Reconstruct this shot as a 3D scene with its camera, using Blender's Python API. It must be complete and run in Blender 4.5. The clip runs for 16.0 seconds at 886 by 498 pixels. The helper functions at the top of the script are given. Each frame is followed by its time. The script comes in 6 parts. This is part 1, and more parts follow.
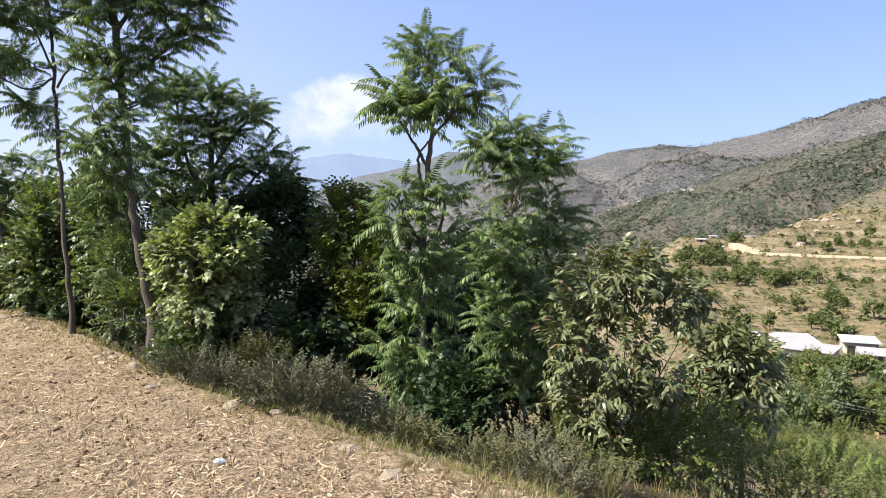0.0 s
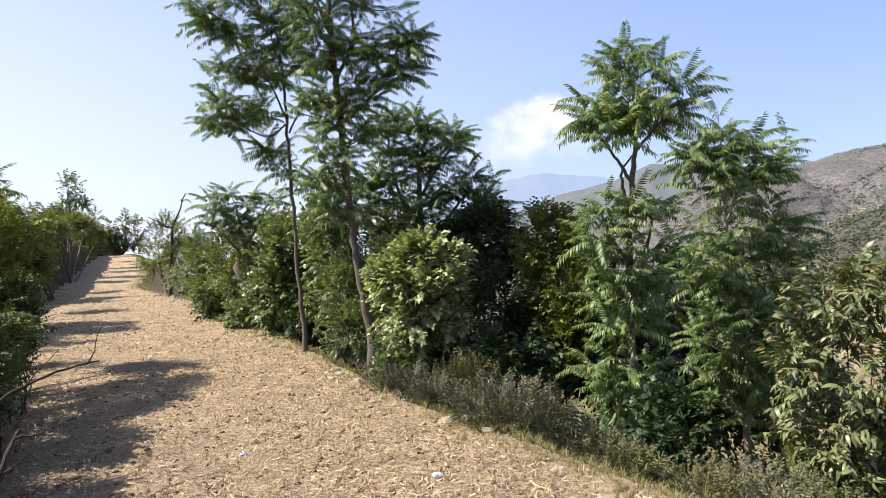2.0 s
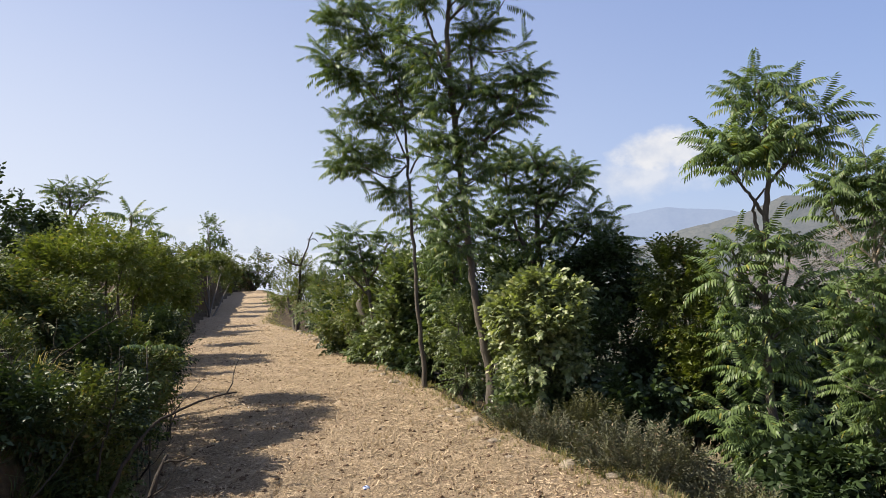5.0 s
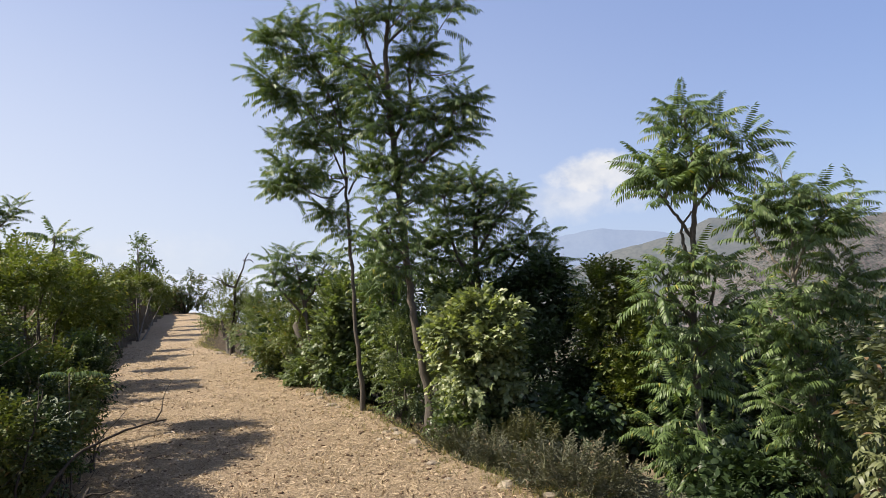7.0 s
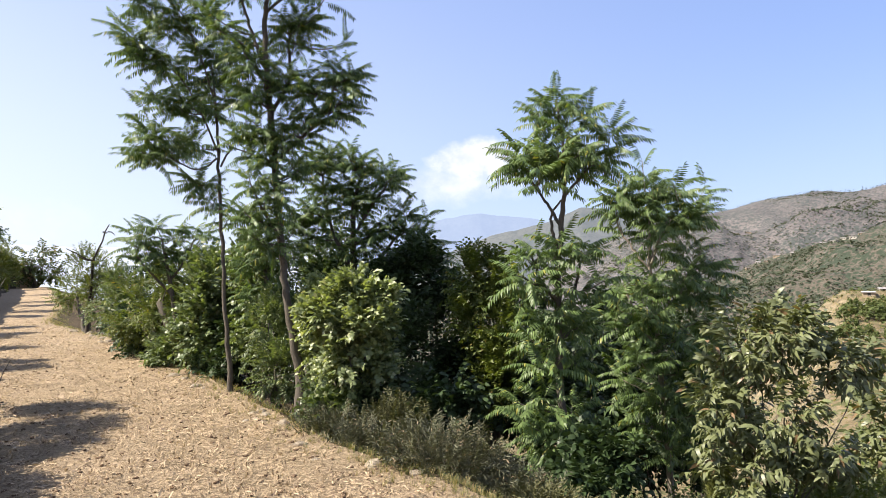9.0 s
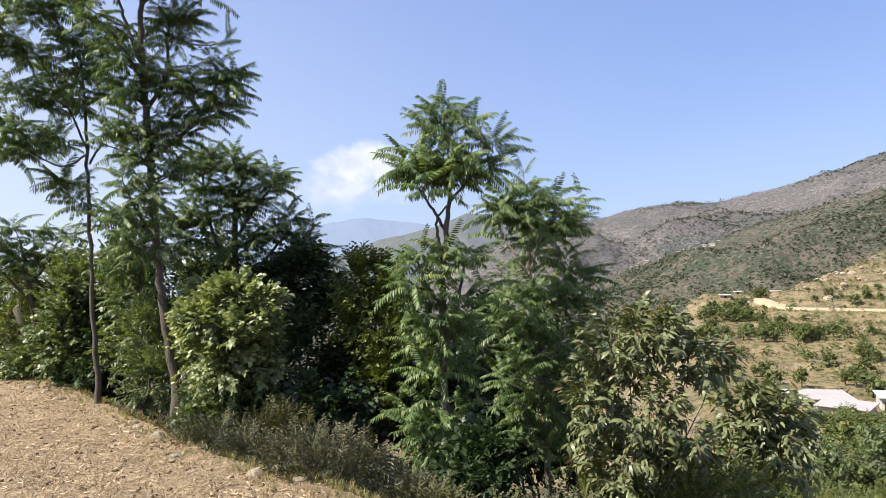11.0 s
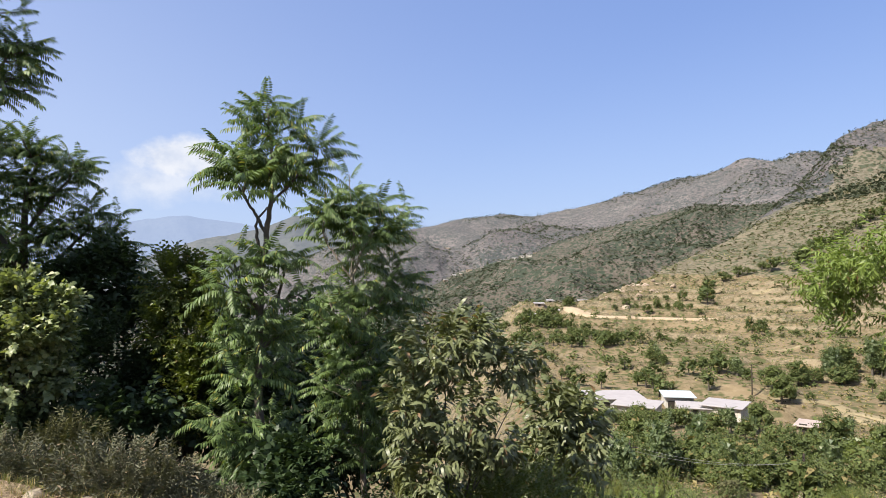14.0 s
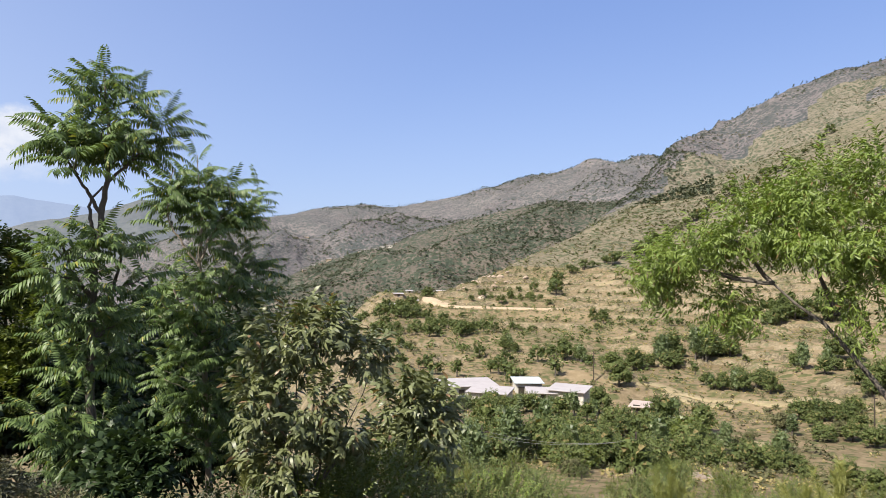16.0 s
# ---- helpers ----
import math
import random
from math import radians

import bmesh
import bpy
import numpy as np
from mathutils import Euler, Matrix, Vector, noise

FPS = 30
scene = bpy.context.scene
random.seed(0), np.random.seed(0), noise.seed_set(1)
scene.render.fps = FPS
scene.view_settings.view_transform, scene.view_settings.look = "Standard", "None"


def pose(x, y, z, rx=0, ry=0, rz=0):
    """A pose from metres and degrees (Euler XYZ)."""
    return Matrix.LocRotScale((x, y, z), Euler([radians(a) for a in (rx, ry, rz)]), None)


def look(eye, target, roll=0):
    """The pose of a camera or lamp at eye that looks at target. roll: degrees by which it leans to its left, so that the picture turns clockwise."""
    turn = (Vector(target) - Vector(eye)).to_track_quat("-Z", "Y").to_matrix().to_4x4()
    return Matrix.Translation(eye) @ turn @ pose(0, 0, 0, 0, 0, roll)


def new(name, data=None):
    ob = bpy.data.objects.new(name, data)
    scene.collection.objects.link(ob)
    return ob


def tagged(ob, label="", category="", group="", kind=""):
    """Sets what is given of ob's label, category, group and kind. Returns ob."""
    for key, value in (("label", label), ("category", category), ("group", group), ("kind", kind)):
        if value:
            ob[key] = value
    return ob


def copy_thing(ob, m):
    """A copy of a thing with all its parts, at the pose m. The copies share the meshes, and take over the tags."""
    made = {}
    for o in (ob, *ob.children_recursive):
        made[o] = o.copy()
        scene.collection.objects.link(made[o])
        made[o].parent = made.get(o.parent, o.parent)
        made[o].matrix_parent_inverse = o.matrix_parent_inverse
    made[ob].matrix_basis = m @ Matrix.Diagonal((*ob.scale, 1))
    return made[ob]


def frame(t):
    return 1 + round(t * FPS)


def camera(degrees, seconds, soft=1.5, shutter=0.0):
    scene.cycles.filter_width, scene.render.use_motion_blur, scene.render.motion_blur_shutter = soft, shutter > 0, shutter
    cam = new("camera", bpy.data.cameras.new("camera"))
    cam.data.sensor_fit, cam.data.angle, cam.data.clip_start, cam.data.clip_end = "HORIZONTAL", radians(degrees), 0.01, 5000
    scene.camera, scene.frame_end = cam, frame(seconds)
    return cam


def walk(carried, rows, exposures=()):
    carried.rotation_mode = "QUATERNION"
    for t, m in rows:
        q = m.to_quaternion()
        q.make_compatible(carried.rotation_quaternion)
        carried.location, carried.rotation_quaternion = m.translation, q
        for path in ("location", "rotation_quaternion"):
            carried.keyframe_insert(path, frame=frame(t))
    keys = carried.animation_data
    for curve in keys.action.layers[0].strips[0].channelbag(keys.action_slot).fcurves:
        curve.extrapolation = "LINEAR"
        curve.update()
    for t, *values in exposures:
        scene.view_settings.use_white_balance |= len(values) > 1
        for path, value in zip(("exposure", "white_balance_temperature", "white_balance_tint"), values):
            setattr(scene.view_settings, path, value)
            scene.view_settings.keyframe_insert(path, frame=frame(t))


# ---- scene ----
LENS = 66.07
cam = camera(LENS, 16.0, soft=0.45)
# seconds, place in metres, turn in degrees
ROWS = [
    (0.0, -0.000, 0.000, 1.550, 86.702, -0.088, 0.052),
    (0.5, -0.012, -0.012, 1.550, 87.923, 1.164, 6.855),
    (1.0, -0.010, -0.019, 1.546, 88.066, 1.516, 9.864),
    (1.5, -0.015, -0.023, 1.551, 87.940, 1.890, 12.319),
    (2.0, -0.026, -0.036, 1.558, 88.675, 2.326, 16.725),
    (2.5, -0.032, -0.037, 1.555, 88.768, 2.824, 21.240),
    (3.0, -0.033, -0.029, 1.559, 88.800, 3.015, 25.892),
    (3.5, -0.044, -0.035, 1.560, 89.666, 2.364, 27.530),
    (3.7, -0.042, -0.032, 1.561, 89.748, 2.566, 28.086),
    (5.8, -0.047, -0.069, 1.576, 93.258, 2.688, 24.345),
    (6.0, -0.046, -0.062, 1.577, 93.063, 2.822, 23.854),
    (6.5, -0.039, -0.060, 1.575, 93.180, 2.818, 23.689),
    (7.0, -0.036, -0.058, 1.575, 93.662, 2.742, 21.385),
    (7.5, -0.029, -0.059, 1.575, 94.051, 2.235, 18.762),
    (8.0, -0.019, -0.057, 1.570, 93.362, 1.677, 16.185),
    (8.5, -0.014, -0.049, 1.568, 92.688, 1.335, 13.579),
    (9.0, -0.002, -0.038, 1.568, 91.724, 1.287, 11.221),
    (9.2, 0.001, -0.029, 1.561, 91.150, 0.987, 9.490),
    (11.3, 0.010, -0.106, 1.565, 92.275, 1.443, 0.756),
    (11.5, 0.005, -0.115, 1.563, 92.512, 1.530, -0.052),
    (12.0, 0.025, -0.106, 1.577, 92.529, 1.495, -2.613),
    (12.5, 0.036, -0.099, 1.575, 92.459, 1.512, -5.128),
    (13.0, 0.048, -0.098, 1.576, 91.956, 1.080, -8.099),
    (13.5, 0.060, -0.082, 1.564, 91.843, 0.730, -10.387),
    (14.0, 0.072, -0.084, 1.568, 92.216, -0.208, -12.672),
    (14.5, 0.084, -0.091, 1.564, 92.916, -0.424, -15.209),
    (15.0, 0.101, -0.090, 1.545, 92.579, -0.473, -19.319),
    (15.5, 0.107, -0.098, 1.543, 92.102, -0.545, -21.804),
    (16.0, 0.127, -0.105, 1.545, 91.512, -0.857, -24.381),
]
walk(cam, [(t, pose(x, y, z, rx, ry, rz)) for t, x, y, z, rx, ry, rz in ROWS],
     [(0.0, 1.3, 6280, 10), (0.5, 1.45, 6320, 10), (1.5, 1.46, 6420, 10), (2.5, 1.2, 6550, 10), (3.0, 1.08, 6650, 10), (3.7, 1.02, 6680, 10), (6.5, 0.98, 6650, 10), (7.5, 1.06, 6650, 10), (9.0, 1.4, 6600, 10), (11.3, 1.17, 6420, 10), (12.0, 1.1, 6400, 10), (16.0, 1.08, 6400, 10)])

# ---- light ----
SUN_SIDE, SUN_HEIGHT = 112.0, 47.0  # degrees left of north (+y), degrees up
sun = new("sun", bpy.data.lights.new("sun", "SUN"))
sun.data.energy, sun.data.angle, sun.data.color = 5.0, radians(0.55), (1.0, 0.92, 0.79)
sun.matrix_world = look((-math.sin(radians(SUN_SIDE)) * math.cos(radians(SUN_HEIGHT)) * 60,
                         math.cos(radians(SUN_SIDE)) * math.cos(radians(SUN_HEIGHT)) * 60,
                         math.sin(radians(SUN_HEIGHT)) * 60), (0, 0, 0))


class Nodes:
    """A small wrapper to write node trees in lines."""

    def __init__(self, tree):
        self.tree = tree
        tree.nodes.clear()

    def add(self, kind, *inputs, **settings):
        node = self.tree.nodes.new(kind)
        for key, value in settings.items():
            if key == "ramp":
                ramp = node.color_ramp
                while len(ramp.elements) < len(value):
                    ramp.elements.new(0.5)
                for element, (at, colour) in zip(ramp.elements, value):
                    element.position = at
                    element.color = (*colour, 1) if len(colour) == 3 else colour
            elif key == "operation":
                node.operation = value
            elif key == "data_type":
                node.data_type = value
            elif key == "blend_type":
                node.blend_type = value
        for slot, value in inputs:
            self.put(node.inputs[slot], value)
        return node

    def put(self, socket, value):
        if isinstance(value, bpy.types.NodeSocket):
            self.tree.links.new(value, socket)
        elif isinstance(value, (tuple, list)) and len(value) == 3 and socket.type == "RGBA":
            socket.default_value = (*value, 1)
        else:
            socket.default_value = value

    def math(self, op, a, b=0.5, clamp=False):
        node = self.add("ShaderNodeMath", (0, a), (1, b), operation=op)
        node.use_clamp = clamp
        return node.outputs[0]

    def mix(self, factor, a, b, blend="MIX"):
        node = self.add("ShaderNodeMix", data_type="RGBA", blend_type=blend)
        self.put(node.inputs[0], factor)
        self.put(node.inputs[6], a)
        self.put(node.inputs[7], b)
        return node.outputs[2]

    def noise(self, vector, scale, detail=4.0, rough=0.6):
        return self.add("ShaderNodeTexNoise", ("Vector", vector), ("Scale", scale), ("Detail", detail), ("Roughness", rough)).outputs[0]

    def ramp(self, value, *stops):
        return self.add("ShaderNodeValToRGB", (0, value), ramp=stops).outputs[0]


def make_world():
    world = bpy.data.worlds.new("sky")
    scene.world = world
    world.use_nodes = True
    n = Nodes(world.node_tree)
    sky = n.add("ShaderNodeTexSky")
    sky.sky_type, sky.sun_disc = "NISHITA", False
    sky.sun_elevation, sky.sun_rotation = radians(SUN_HEIGHT), radians(-SUN_SIDE)
    sky.altitude, sky.air_density, sky.dust_density, sky.ozone_density = 1500, 1.0, 2.2, 2.0
    way = n.add("ShaderNodeTexCoord").outputs["Generated"]
    part_ = n.add("ShaderNodeSeparateXYZ", (0, way)).outputs
    # cumulus over the far range: a soft mound, broken by noise
    stretched = n.add("ShaderNodeMapping", ("Vector", way), ("Scale", (1.0, 1.0, 1.25))).outputs[0]
    billow = n.noise(stretched, 9.0, 9.0, 0.58)
    fine = n.noise(stretched, 34.0, 6.0, 0.6)

    def mound(side, up, wide, high, sharp):
        c = (-math.sin(radians(side)) * math.cos(radians(up)), math.cos(radians(side)) * math.cos(radians(up)), math.sin(radians(up)))
        across = (math.cos(radians(side)), math.sin(radians(side)), 0.0)
        u = n.add("ShaderNodeVectorMath", (0, way), (1, across), operation="DOT_PRODUCT").outputs["Value"]
        ahead = n.add("ShaderNodeVectorMath", (0, way), (1, c), operation="DOT_PRODUCT").outputs["Value"]
        v = n.math("SUBTRACT", part_[2], c[2])
        u2 = n.math("POWER", n.math("ABSOLUTE", n.math("DIVIDE", u, math.radians(wide))), 2.0)
        v2 = n.math("POWER", n.math("ABSOLUTE", n.math("DIVIDE", v, math.radians(high))), 2.0)
        far = n.math("SQRT", n.math("ADD", u2, v2))
        body = n.math("SUBTRACT", 1.0, far)
        body = n.math("ADD", body, n.math("MULTIPLY", n.math("SUBTRACT", billow, 0.5), 2.2))
        body = n.math("ADD", body, n.math("MULTIPLY", n.math("SUBTRACT", fine, 0.5), 0.7))
        body = n.math("MULTIPLY", body, sharp, clamp=True)
        return n.math("MULTIPLY", body, n.math("GREATER_THAN", ahead, 0.5))

    cloud = n.math("MAXIMUM", n.math("MULTIPLY", mound(11.0, 7.2, 7.0, 1.9, 1.0), 0.62),
                   n.math("MAXIMUM", n.math("MULTIPLY", mound(8.6, 9.2, 4.6, 1.7, 1.7), 0.85),
                          n.math("MULTIPLY", mound(48.0, 4.4, 9.0, 1.6, 0.8), 0.3)))
    shade = n.ramp(n.math("MULTIPLY", n.math("ADD", billow, fine), 0.5), (0.4, (3.9, 4.2, 4.9)), (0.6, (5.4, 5.4, 5.5)))
    # summer haze: thin and milky overhead, thick over the horizon
    low = n.math("SUBTRACT", 1.0, n.math("DIVIDE", part_[2], 0.42), clamp=True)
    milky = n.mix(0.55, sky.outputs[0], (1.5, 2.26, 4.95))
    hazy = n.mix(n.math("MULTIPLY", n.math("POWER", low, 1.6), 0.7), milky, (3.15, 3.72, 4.85))
    # brighter, whiter air towards the sun
    to_sun = (-math.sin(radians(SUN_SIDE)) * math.cos(radians(SUN_HEIGHT)), math.cos(radians(SUN_SIDE)) * math.cos(radians(SUN_HEIGHT)), math.sin(radians(SUN_HEIGHT)))
    toward = n.add("ShaderNodeVectorMath", (0, way), (1, to_sun), operation="DOT_PRODUCT").outputs["Value"]
    toward = n.math("MULTIPLY", n.math("ADD", toward, 0.28), 0.95, clamp=True)
    hazy = n.mix(n.math("MULTIPLY", n.math("POWER", toward, 1.3), n.math("ADD", n.math("MULTIPLY", low, 0.65), 0.3)), hazy, (6.0, 6.1, 6.3))
    colour = n.mix(cloud, hazy, shade)
    back = n.add("ShaderNodeBackground", ("Color", colour), ("Strength", 0.084))
    n.tree.links.new(back.outputs[0], n.add("ShaderNodeOutputWorld").inputs[0])


make_world()


# ---- materials ----
def material(name, build, rough=0.8, spec=0.25, metal=0.0, bump=None, leafy=0.0):
    """build(n, place) gives the colour; bump(n, place) gives (height, strength, metres); leafy: share of light let through."""
    m = bpy.data.materials.new(name)
    m.use_nodes = True
    n = Nodes(m.node_tree)
    place = n.add("ShaderNodeNewGeometry").outputs["Position"]
    colour = build(n, place)
    shader = n.add("ShaderNodeBsdfPrincipled", ("Base Color", colour), ("Roughness", rough), ("Metallic", metal), ("Specular IOR Level", spec))
    if bump:
        height, strength, metres = bump(n, place)
        b = n.add("ShaderNodeBump", ("Strength", strength), ("Distance", metres), ("Height", height))
        n.tree.links.new(b.outputs[0], shader.inputs["Normal"])
    out = shader.outputs[0]
    if leafy:
        lit = n.mix(1.0, colour, (1.3, 1.35, 0.5), "MULTIPLY")
        thin = n.add("ShaderNodeBsdfTranslucent", ("Color", lit))
        out = n.add("ShaderNodeMixShader", (0, leafy), (1, shader.outputs[0]), (2, thin.outputs[0])).outputs[0]
    n.tree.links.new(out, n.add("ShaderNodeOutputMaterial").inputs[0])
    return m


def leaf_material(name, dark, light, odd=None, rough=0.42, leafy=0.32, spec=0.4, odd_share=0.93):
    def colour(n, place):
        one = n.add("ShaderNodeNewGeometry").outputs["Random Per Island"]
        whole = n.add("ShaderNodeObjectInfo").outputs["Random"]
        broad = n.noise(place, 1.6, 2.0)
        v = n.math("ADD", n.math("MULTIPLY", one, 0.45), n.math("MULTIPLY", n.math("ADD", whole, broad), 0.28), clamp=True)
        c = n.mix(v, dark, light)
        if odd:
            c = n.mix(n.math("GREATER_THAN", n.math("FRACT", n.math("MULTIPLY", one, 7.31)), odd_share), c, odd)
        return c
    return material(name, colour, rough, spec, leafy=leafy)


LEAF_AIL = leaf_material("tree_of_heaven_leaf", (0.02, 0.042, 0.016), (0.165, 0.232, 0.08), (0.22, 0.22, 0.05), rough=0.45, spec=0.28, leafy=0.26, odd_share=0.98)

LEAF_BANK = leaf_material("bank_bush_leaf", (0.05, 0.078, 0.02), (0.165, 0.195, 0.05), (0.21, 0.2, 0.06), rough=0.5, spec=0.3, odd_share=0.95)
# Very dark leaf: the deep shade inside the growth is put into its colour.
LEAF_SHADE_DARK = leaf_material("shade_darkened_leaf", (0.018, 0.034, 0.014), (0.052, 0.08, 0.03), rough=0.45, spec=0.3, leafy=0.16)
LEAF_BROAD = leaf_material("broad_leaf", (0.038, 0.064, 0.026), (0.172, 0.21, 0.09), (0.26, 0.28, 0.17), rough=0.42, spec=0.42, odd_share=0.96)
LEAF_PALE = leaf_material("pale_broad_leaf", (0.08, 0.11, 0.048), (0.33, 0.37, 0.17), (0.42, 0.43, 0.27), rough=0.45, spec=0.4, odd_share=0.92)
LEAF_YELLOW = leaf_material("yellow_green_leaf", (0.055, 0.085, 0.018), (0.135, 0.155, 0.038), (0.19, 0.15, 0.05), odd_share=0.97)
LEAF_GREY = leaf_material("grey_green_leaf", (0.038, 0.044, 0.026), (0.145, 0.142, 0.086), (0.18, 0.14, 0.09), rough=0.6, spec=0.3, leafy=0.15)
LEAF_LANCE = leaf_material("lance_leaf", (0.045, 0.06, 0.024), (0.205, 0.222, 0.105), (0.2, 0.13, 0.07), rough=0.42, spec=0.4, leafy=0.22, odd_share=0.965)
LEAF_BRIGHT = leaf_material("bright_leaf", (0.085, 0.13, 0.026), (0.22, 0.28, 0.066), (0.15, 0.10, 0.04), odd_share=0.97, leafy=0.38)
LEAF_HILL = leaf_material("hillside_leaf", (0.036, 0.054, 0.02), (0.125, 0.15, 0.046), (0.17, 0.14, 0.06), rough=0.6, spec=0.2, leafy=0.2)
# Far scrub is paler and greyer: distance haze is put into the colour.
LEAF_FAR_HAZED = leaf_material("hazed_far_scrub_leaf", (0.044, 0.056, 0.038), (0.088, 0.098, 0.064), rough=0.8, spec=0.1, leafy=0.12)
LEAF_SCRUB = leaf_material("scrub_leaf", (0.06, 0.064, 0.032), (0.125, 0.12, 0.058), rough=0.7, spec=0.15, leafy=0.15)
NEEDLE = leaf_material("pine_needle", (0.10, 0.125, 0.03), (0.22, 0.22, 0.06), rough=0.5, leafy=0.2)
GRASS = leaf_material("grass_blade", (0.07, 0.088, 0.028), (0.185, 0.185, 0.07), (0.32, 0.24, 0.12), rough=0.55, odd_share=0.62)
# Darker than the edge grass: the bank's shade is put into this blade colour.
BANK_GRASS_SHADED = leaf_material("shaded_bank_grass_blade", (0.024, 0.042, 0.012), (0.075, 0.1, 0.028), (0.18, 0.15, 0.065), rough=0.55, odd_share=0.94)
DRY_GRASS = leaf_material("dry_grass_blade", (0.22, 0.18, 0.075), (0.40, 0.33, 0.15), (0.12, 0.14, 0.04), rough=0.6, odd_share=0.85)
STRAW = leaf_material("straw", (0.2, 0.135, 0.08), (0.6, 0.465, 0.3), (0.13, 0.08, 0.05), rough=0.6, leafy=0.05, odd_share=0.82)


def bark(name, a, b):
    return material(name, lambda n, p: n.mix(n.noise(n.add("ShaderNodeMapping", ("Vector", p), ("Scale", (9, 9, 2.2))).outputs[0], 5.0, 8.0), a, b), 0.85, 0.15,
                    bump=lambda n, p: (n.noise(n.add("ShaderNodeMapping", ("Vector", p), ("Scale", (30, 30, 6))).outputs[0], 3.0, 6.0), 0.6, 0.02))


BARK = bark("grey_brown_bark", (0.05, 0.044, 0.037), (0.15, 0.13, 0.108))
BARK_PALE = bark("pale_bark", (0.16, 0.13, 0.10), (0.36, 0.31, 0.25))
DEADWOOD = bark("dead_wood", (0.02, 0.017, 0.014), (0.07, 0.056, 0.044))
CUTWOOD = bark("bare_split_wood", (0.35, 0.25, 0.16), (0.62, 0.5, 0.36))


def field_colour(n, p):
    broad = n.noise(p, 0.45, 5.0)
    mid = n.noise(p, 3.2, 6.0, 0.7)
    fine = n.noise(p, 38.0, 5.0, 0.75)
    c = n.mix(n.ramp(mid, (0.34, (0, 0, 0)), (0.66, (1, 1, 1))), (0.122, 0.087, 0.057), (0.335, 0.25, 0.166))
    c = n.mix(n.ramp(fine, (0.42, (0, 0, 0)), (0.62, (1, 1, 1))), c, (0.445, 0.345, 0.232))
    return n.mix(n.ramp(broad, (0.4, (0, 0, 0)), (0.75, (0.35, 0.35, 0.35))), c, (0.27, 0.21, 0.12))


FIELD = material("stubble_soil", field_colour, 0.9, 0.1, bump=lambda n, p: (n.math("ADD", n.noise(p, 26.0, 6.0, 0.75), n.noise(p, 7.0, 4.0)), 1.0, 0.06))


def hill_colour(a, b, c_, scale, green=(0.10, 0.12, 0.045)):
    def build(n, p):
        broad = n.noise(p, scale, 6.0, 0.62)
        fine = n.noise(p, scale * 14, 5.0, 0.7)
        c = n.mix(n.ramp(broad, (0.36, (0, 0, 0)), (0.64, (1, 1, 1))), a, b)
        c = n.mix(n.ramp(fine, (0.45, (0, 0, 0)), (0.65, (0.75, 0.75, 0.75))), c, c_)
        return n.mix(n.ramp(n.noise(p, scale * 3.1, 5.0, 0.65), (0.55, (0, 0, 0)), (0.68, (0.8, 0.8, 0.8))), c, green)
    return build


def scrubby(build, cell, dark, share):
    """Far trees and bushes over a slope: dark crowns of uneven size, thick in some places and thin in others."""
    def colour(n, p):
        c = build(n, p)
        for size, seed in ((cell, 0.0), (cell * 0.55, 31.0)):
            moved = n.add("ShaderNodeMapping", ("Vector", p), ("Location", (seed, seed * 2, 0.0))).outputs[0]
            cellular = n.add("ShaderNodeTexVoronoi", ("Vector", moved), ("Scale", 1.0 / size))
            near = n.math("SUBTRACT", n.math("MULTIPLY", n.noise(moved, 0.09 / size, 4.0, 0.65), share), cellular.outputs["Distance"])
            c = n.mix(n.math("MULTIPLY", near, 6.0, clamp=True), c, n.mix(n.noise(moved, 1.5 / size, 2.0), dark, tuple(v * 1.9 for v in dark)))
        return c
    return colour


def rough_bump(scale, strength, metres):
    return lambda n, p: (n.noise(p, scale, 8.0, 0.68), strength, metres)


CLOD = material("reddish_clod", hill_colour((0.085, 0.055, 0.036), (0.14, 0.094, 0.062), (0.19, 0.13, 0.088), 6.0, (0.1, 0.07, 0.045)), 0.95, 0.1)
# Dark brown soil, darkened further to put some of the bank's shade in.
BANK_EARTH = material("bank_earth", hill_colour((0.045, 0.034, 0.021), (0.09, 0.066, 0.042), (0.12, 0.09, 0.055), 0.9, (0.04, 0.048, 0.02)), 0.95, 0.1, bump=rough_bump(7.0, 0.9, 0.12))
HILL = material("dry_terrace_grass", scrubby(hill_colour((0.118, 0.092, 0.054), (0.19, 0.146, 0.088), (0.235, 0.182, 0.115), 0.06, (0.085, 0.088, 0.038)), 2.4, (0.055, 0.058, 0.026), 0.8), 0.95, 0.05, bump=rough_bump(0.8, 0.8, 0.5))
BROWN_HILL = material("dry_hill_grass", scrubby(hill_colour((0.114, 0.098, 0.066), (0.164, 0.14, 0.096), (0.2, 0.172, 0.128), 0.03, (0.086, 0.088, 0.052)), 4.5, (0.045, 0.052, 0.028), 0.8), 0.95, 0.05, bump=rough_bump(0.35, 0.9, 1.6))
# Slope colours lightened to carry some distance haze.
SPUR = material("hazed_scrub_slope", scrubby(hill_colour((0.112, 0.098, 0.08), (0.18, 0.153, 0.128), (0.08, 0.078, 0.062), 0.014, (0.06, 0.072, 0.05)), 6.0, (0.04, 0.05, 0.036), 1.0), 0.95, 0.05, bump=rough_bump(0.09, 1.0, 10.0))
RIDGE = material("dry_grass_and_rock_ridge", scrubby(hill_colour((0.12, 0.104, 0.076), (0.168, 0.146, 0.108), (0.2, 0.178, 0.145), 0.02, (0.092, 0.094, 0.062)), 6.0, (0.046, 0.052, 0.034), 0.85), 0.95, 0.05, bump=rough_bump(0.2, 1.0, 3.0))
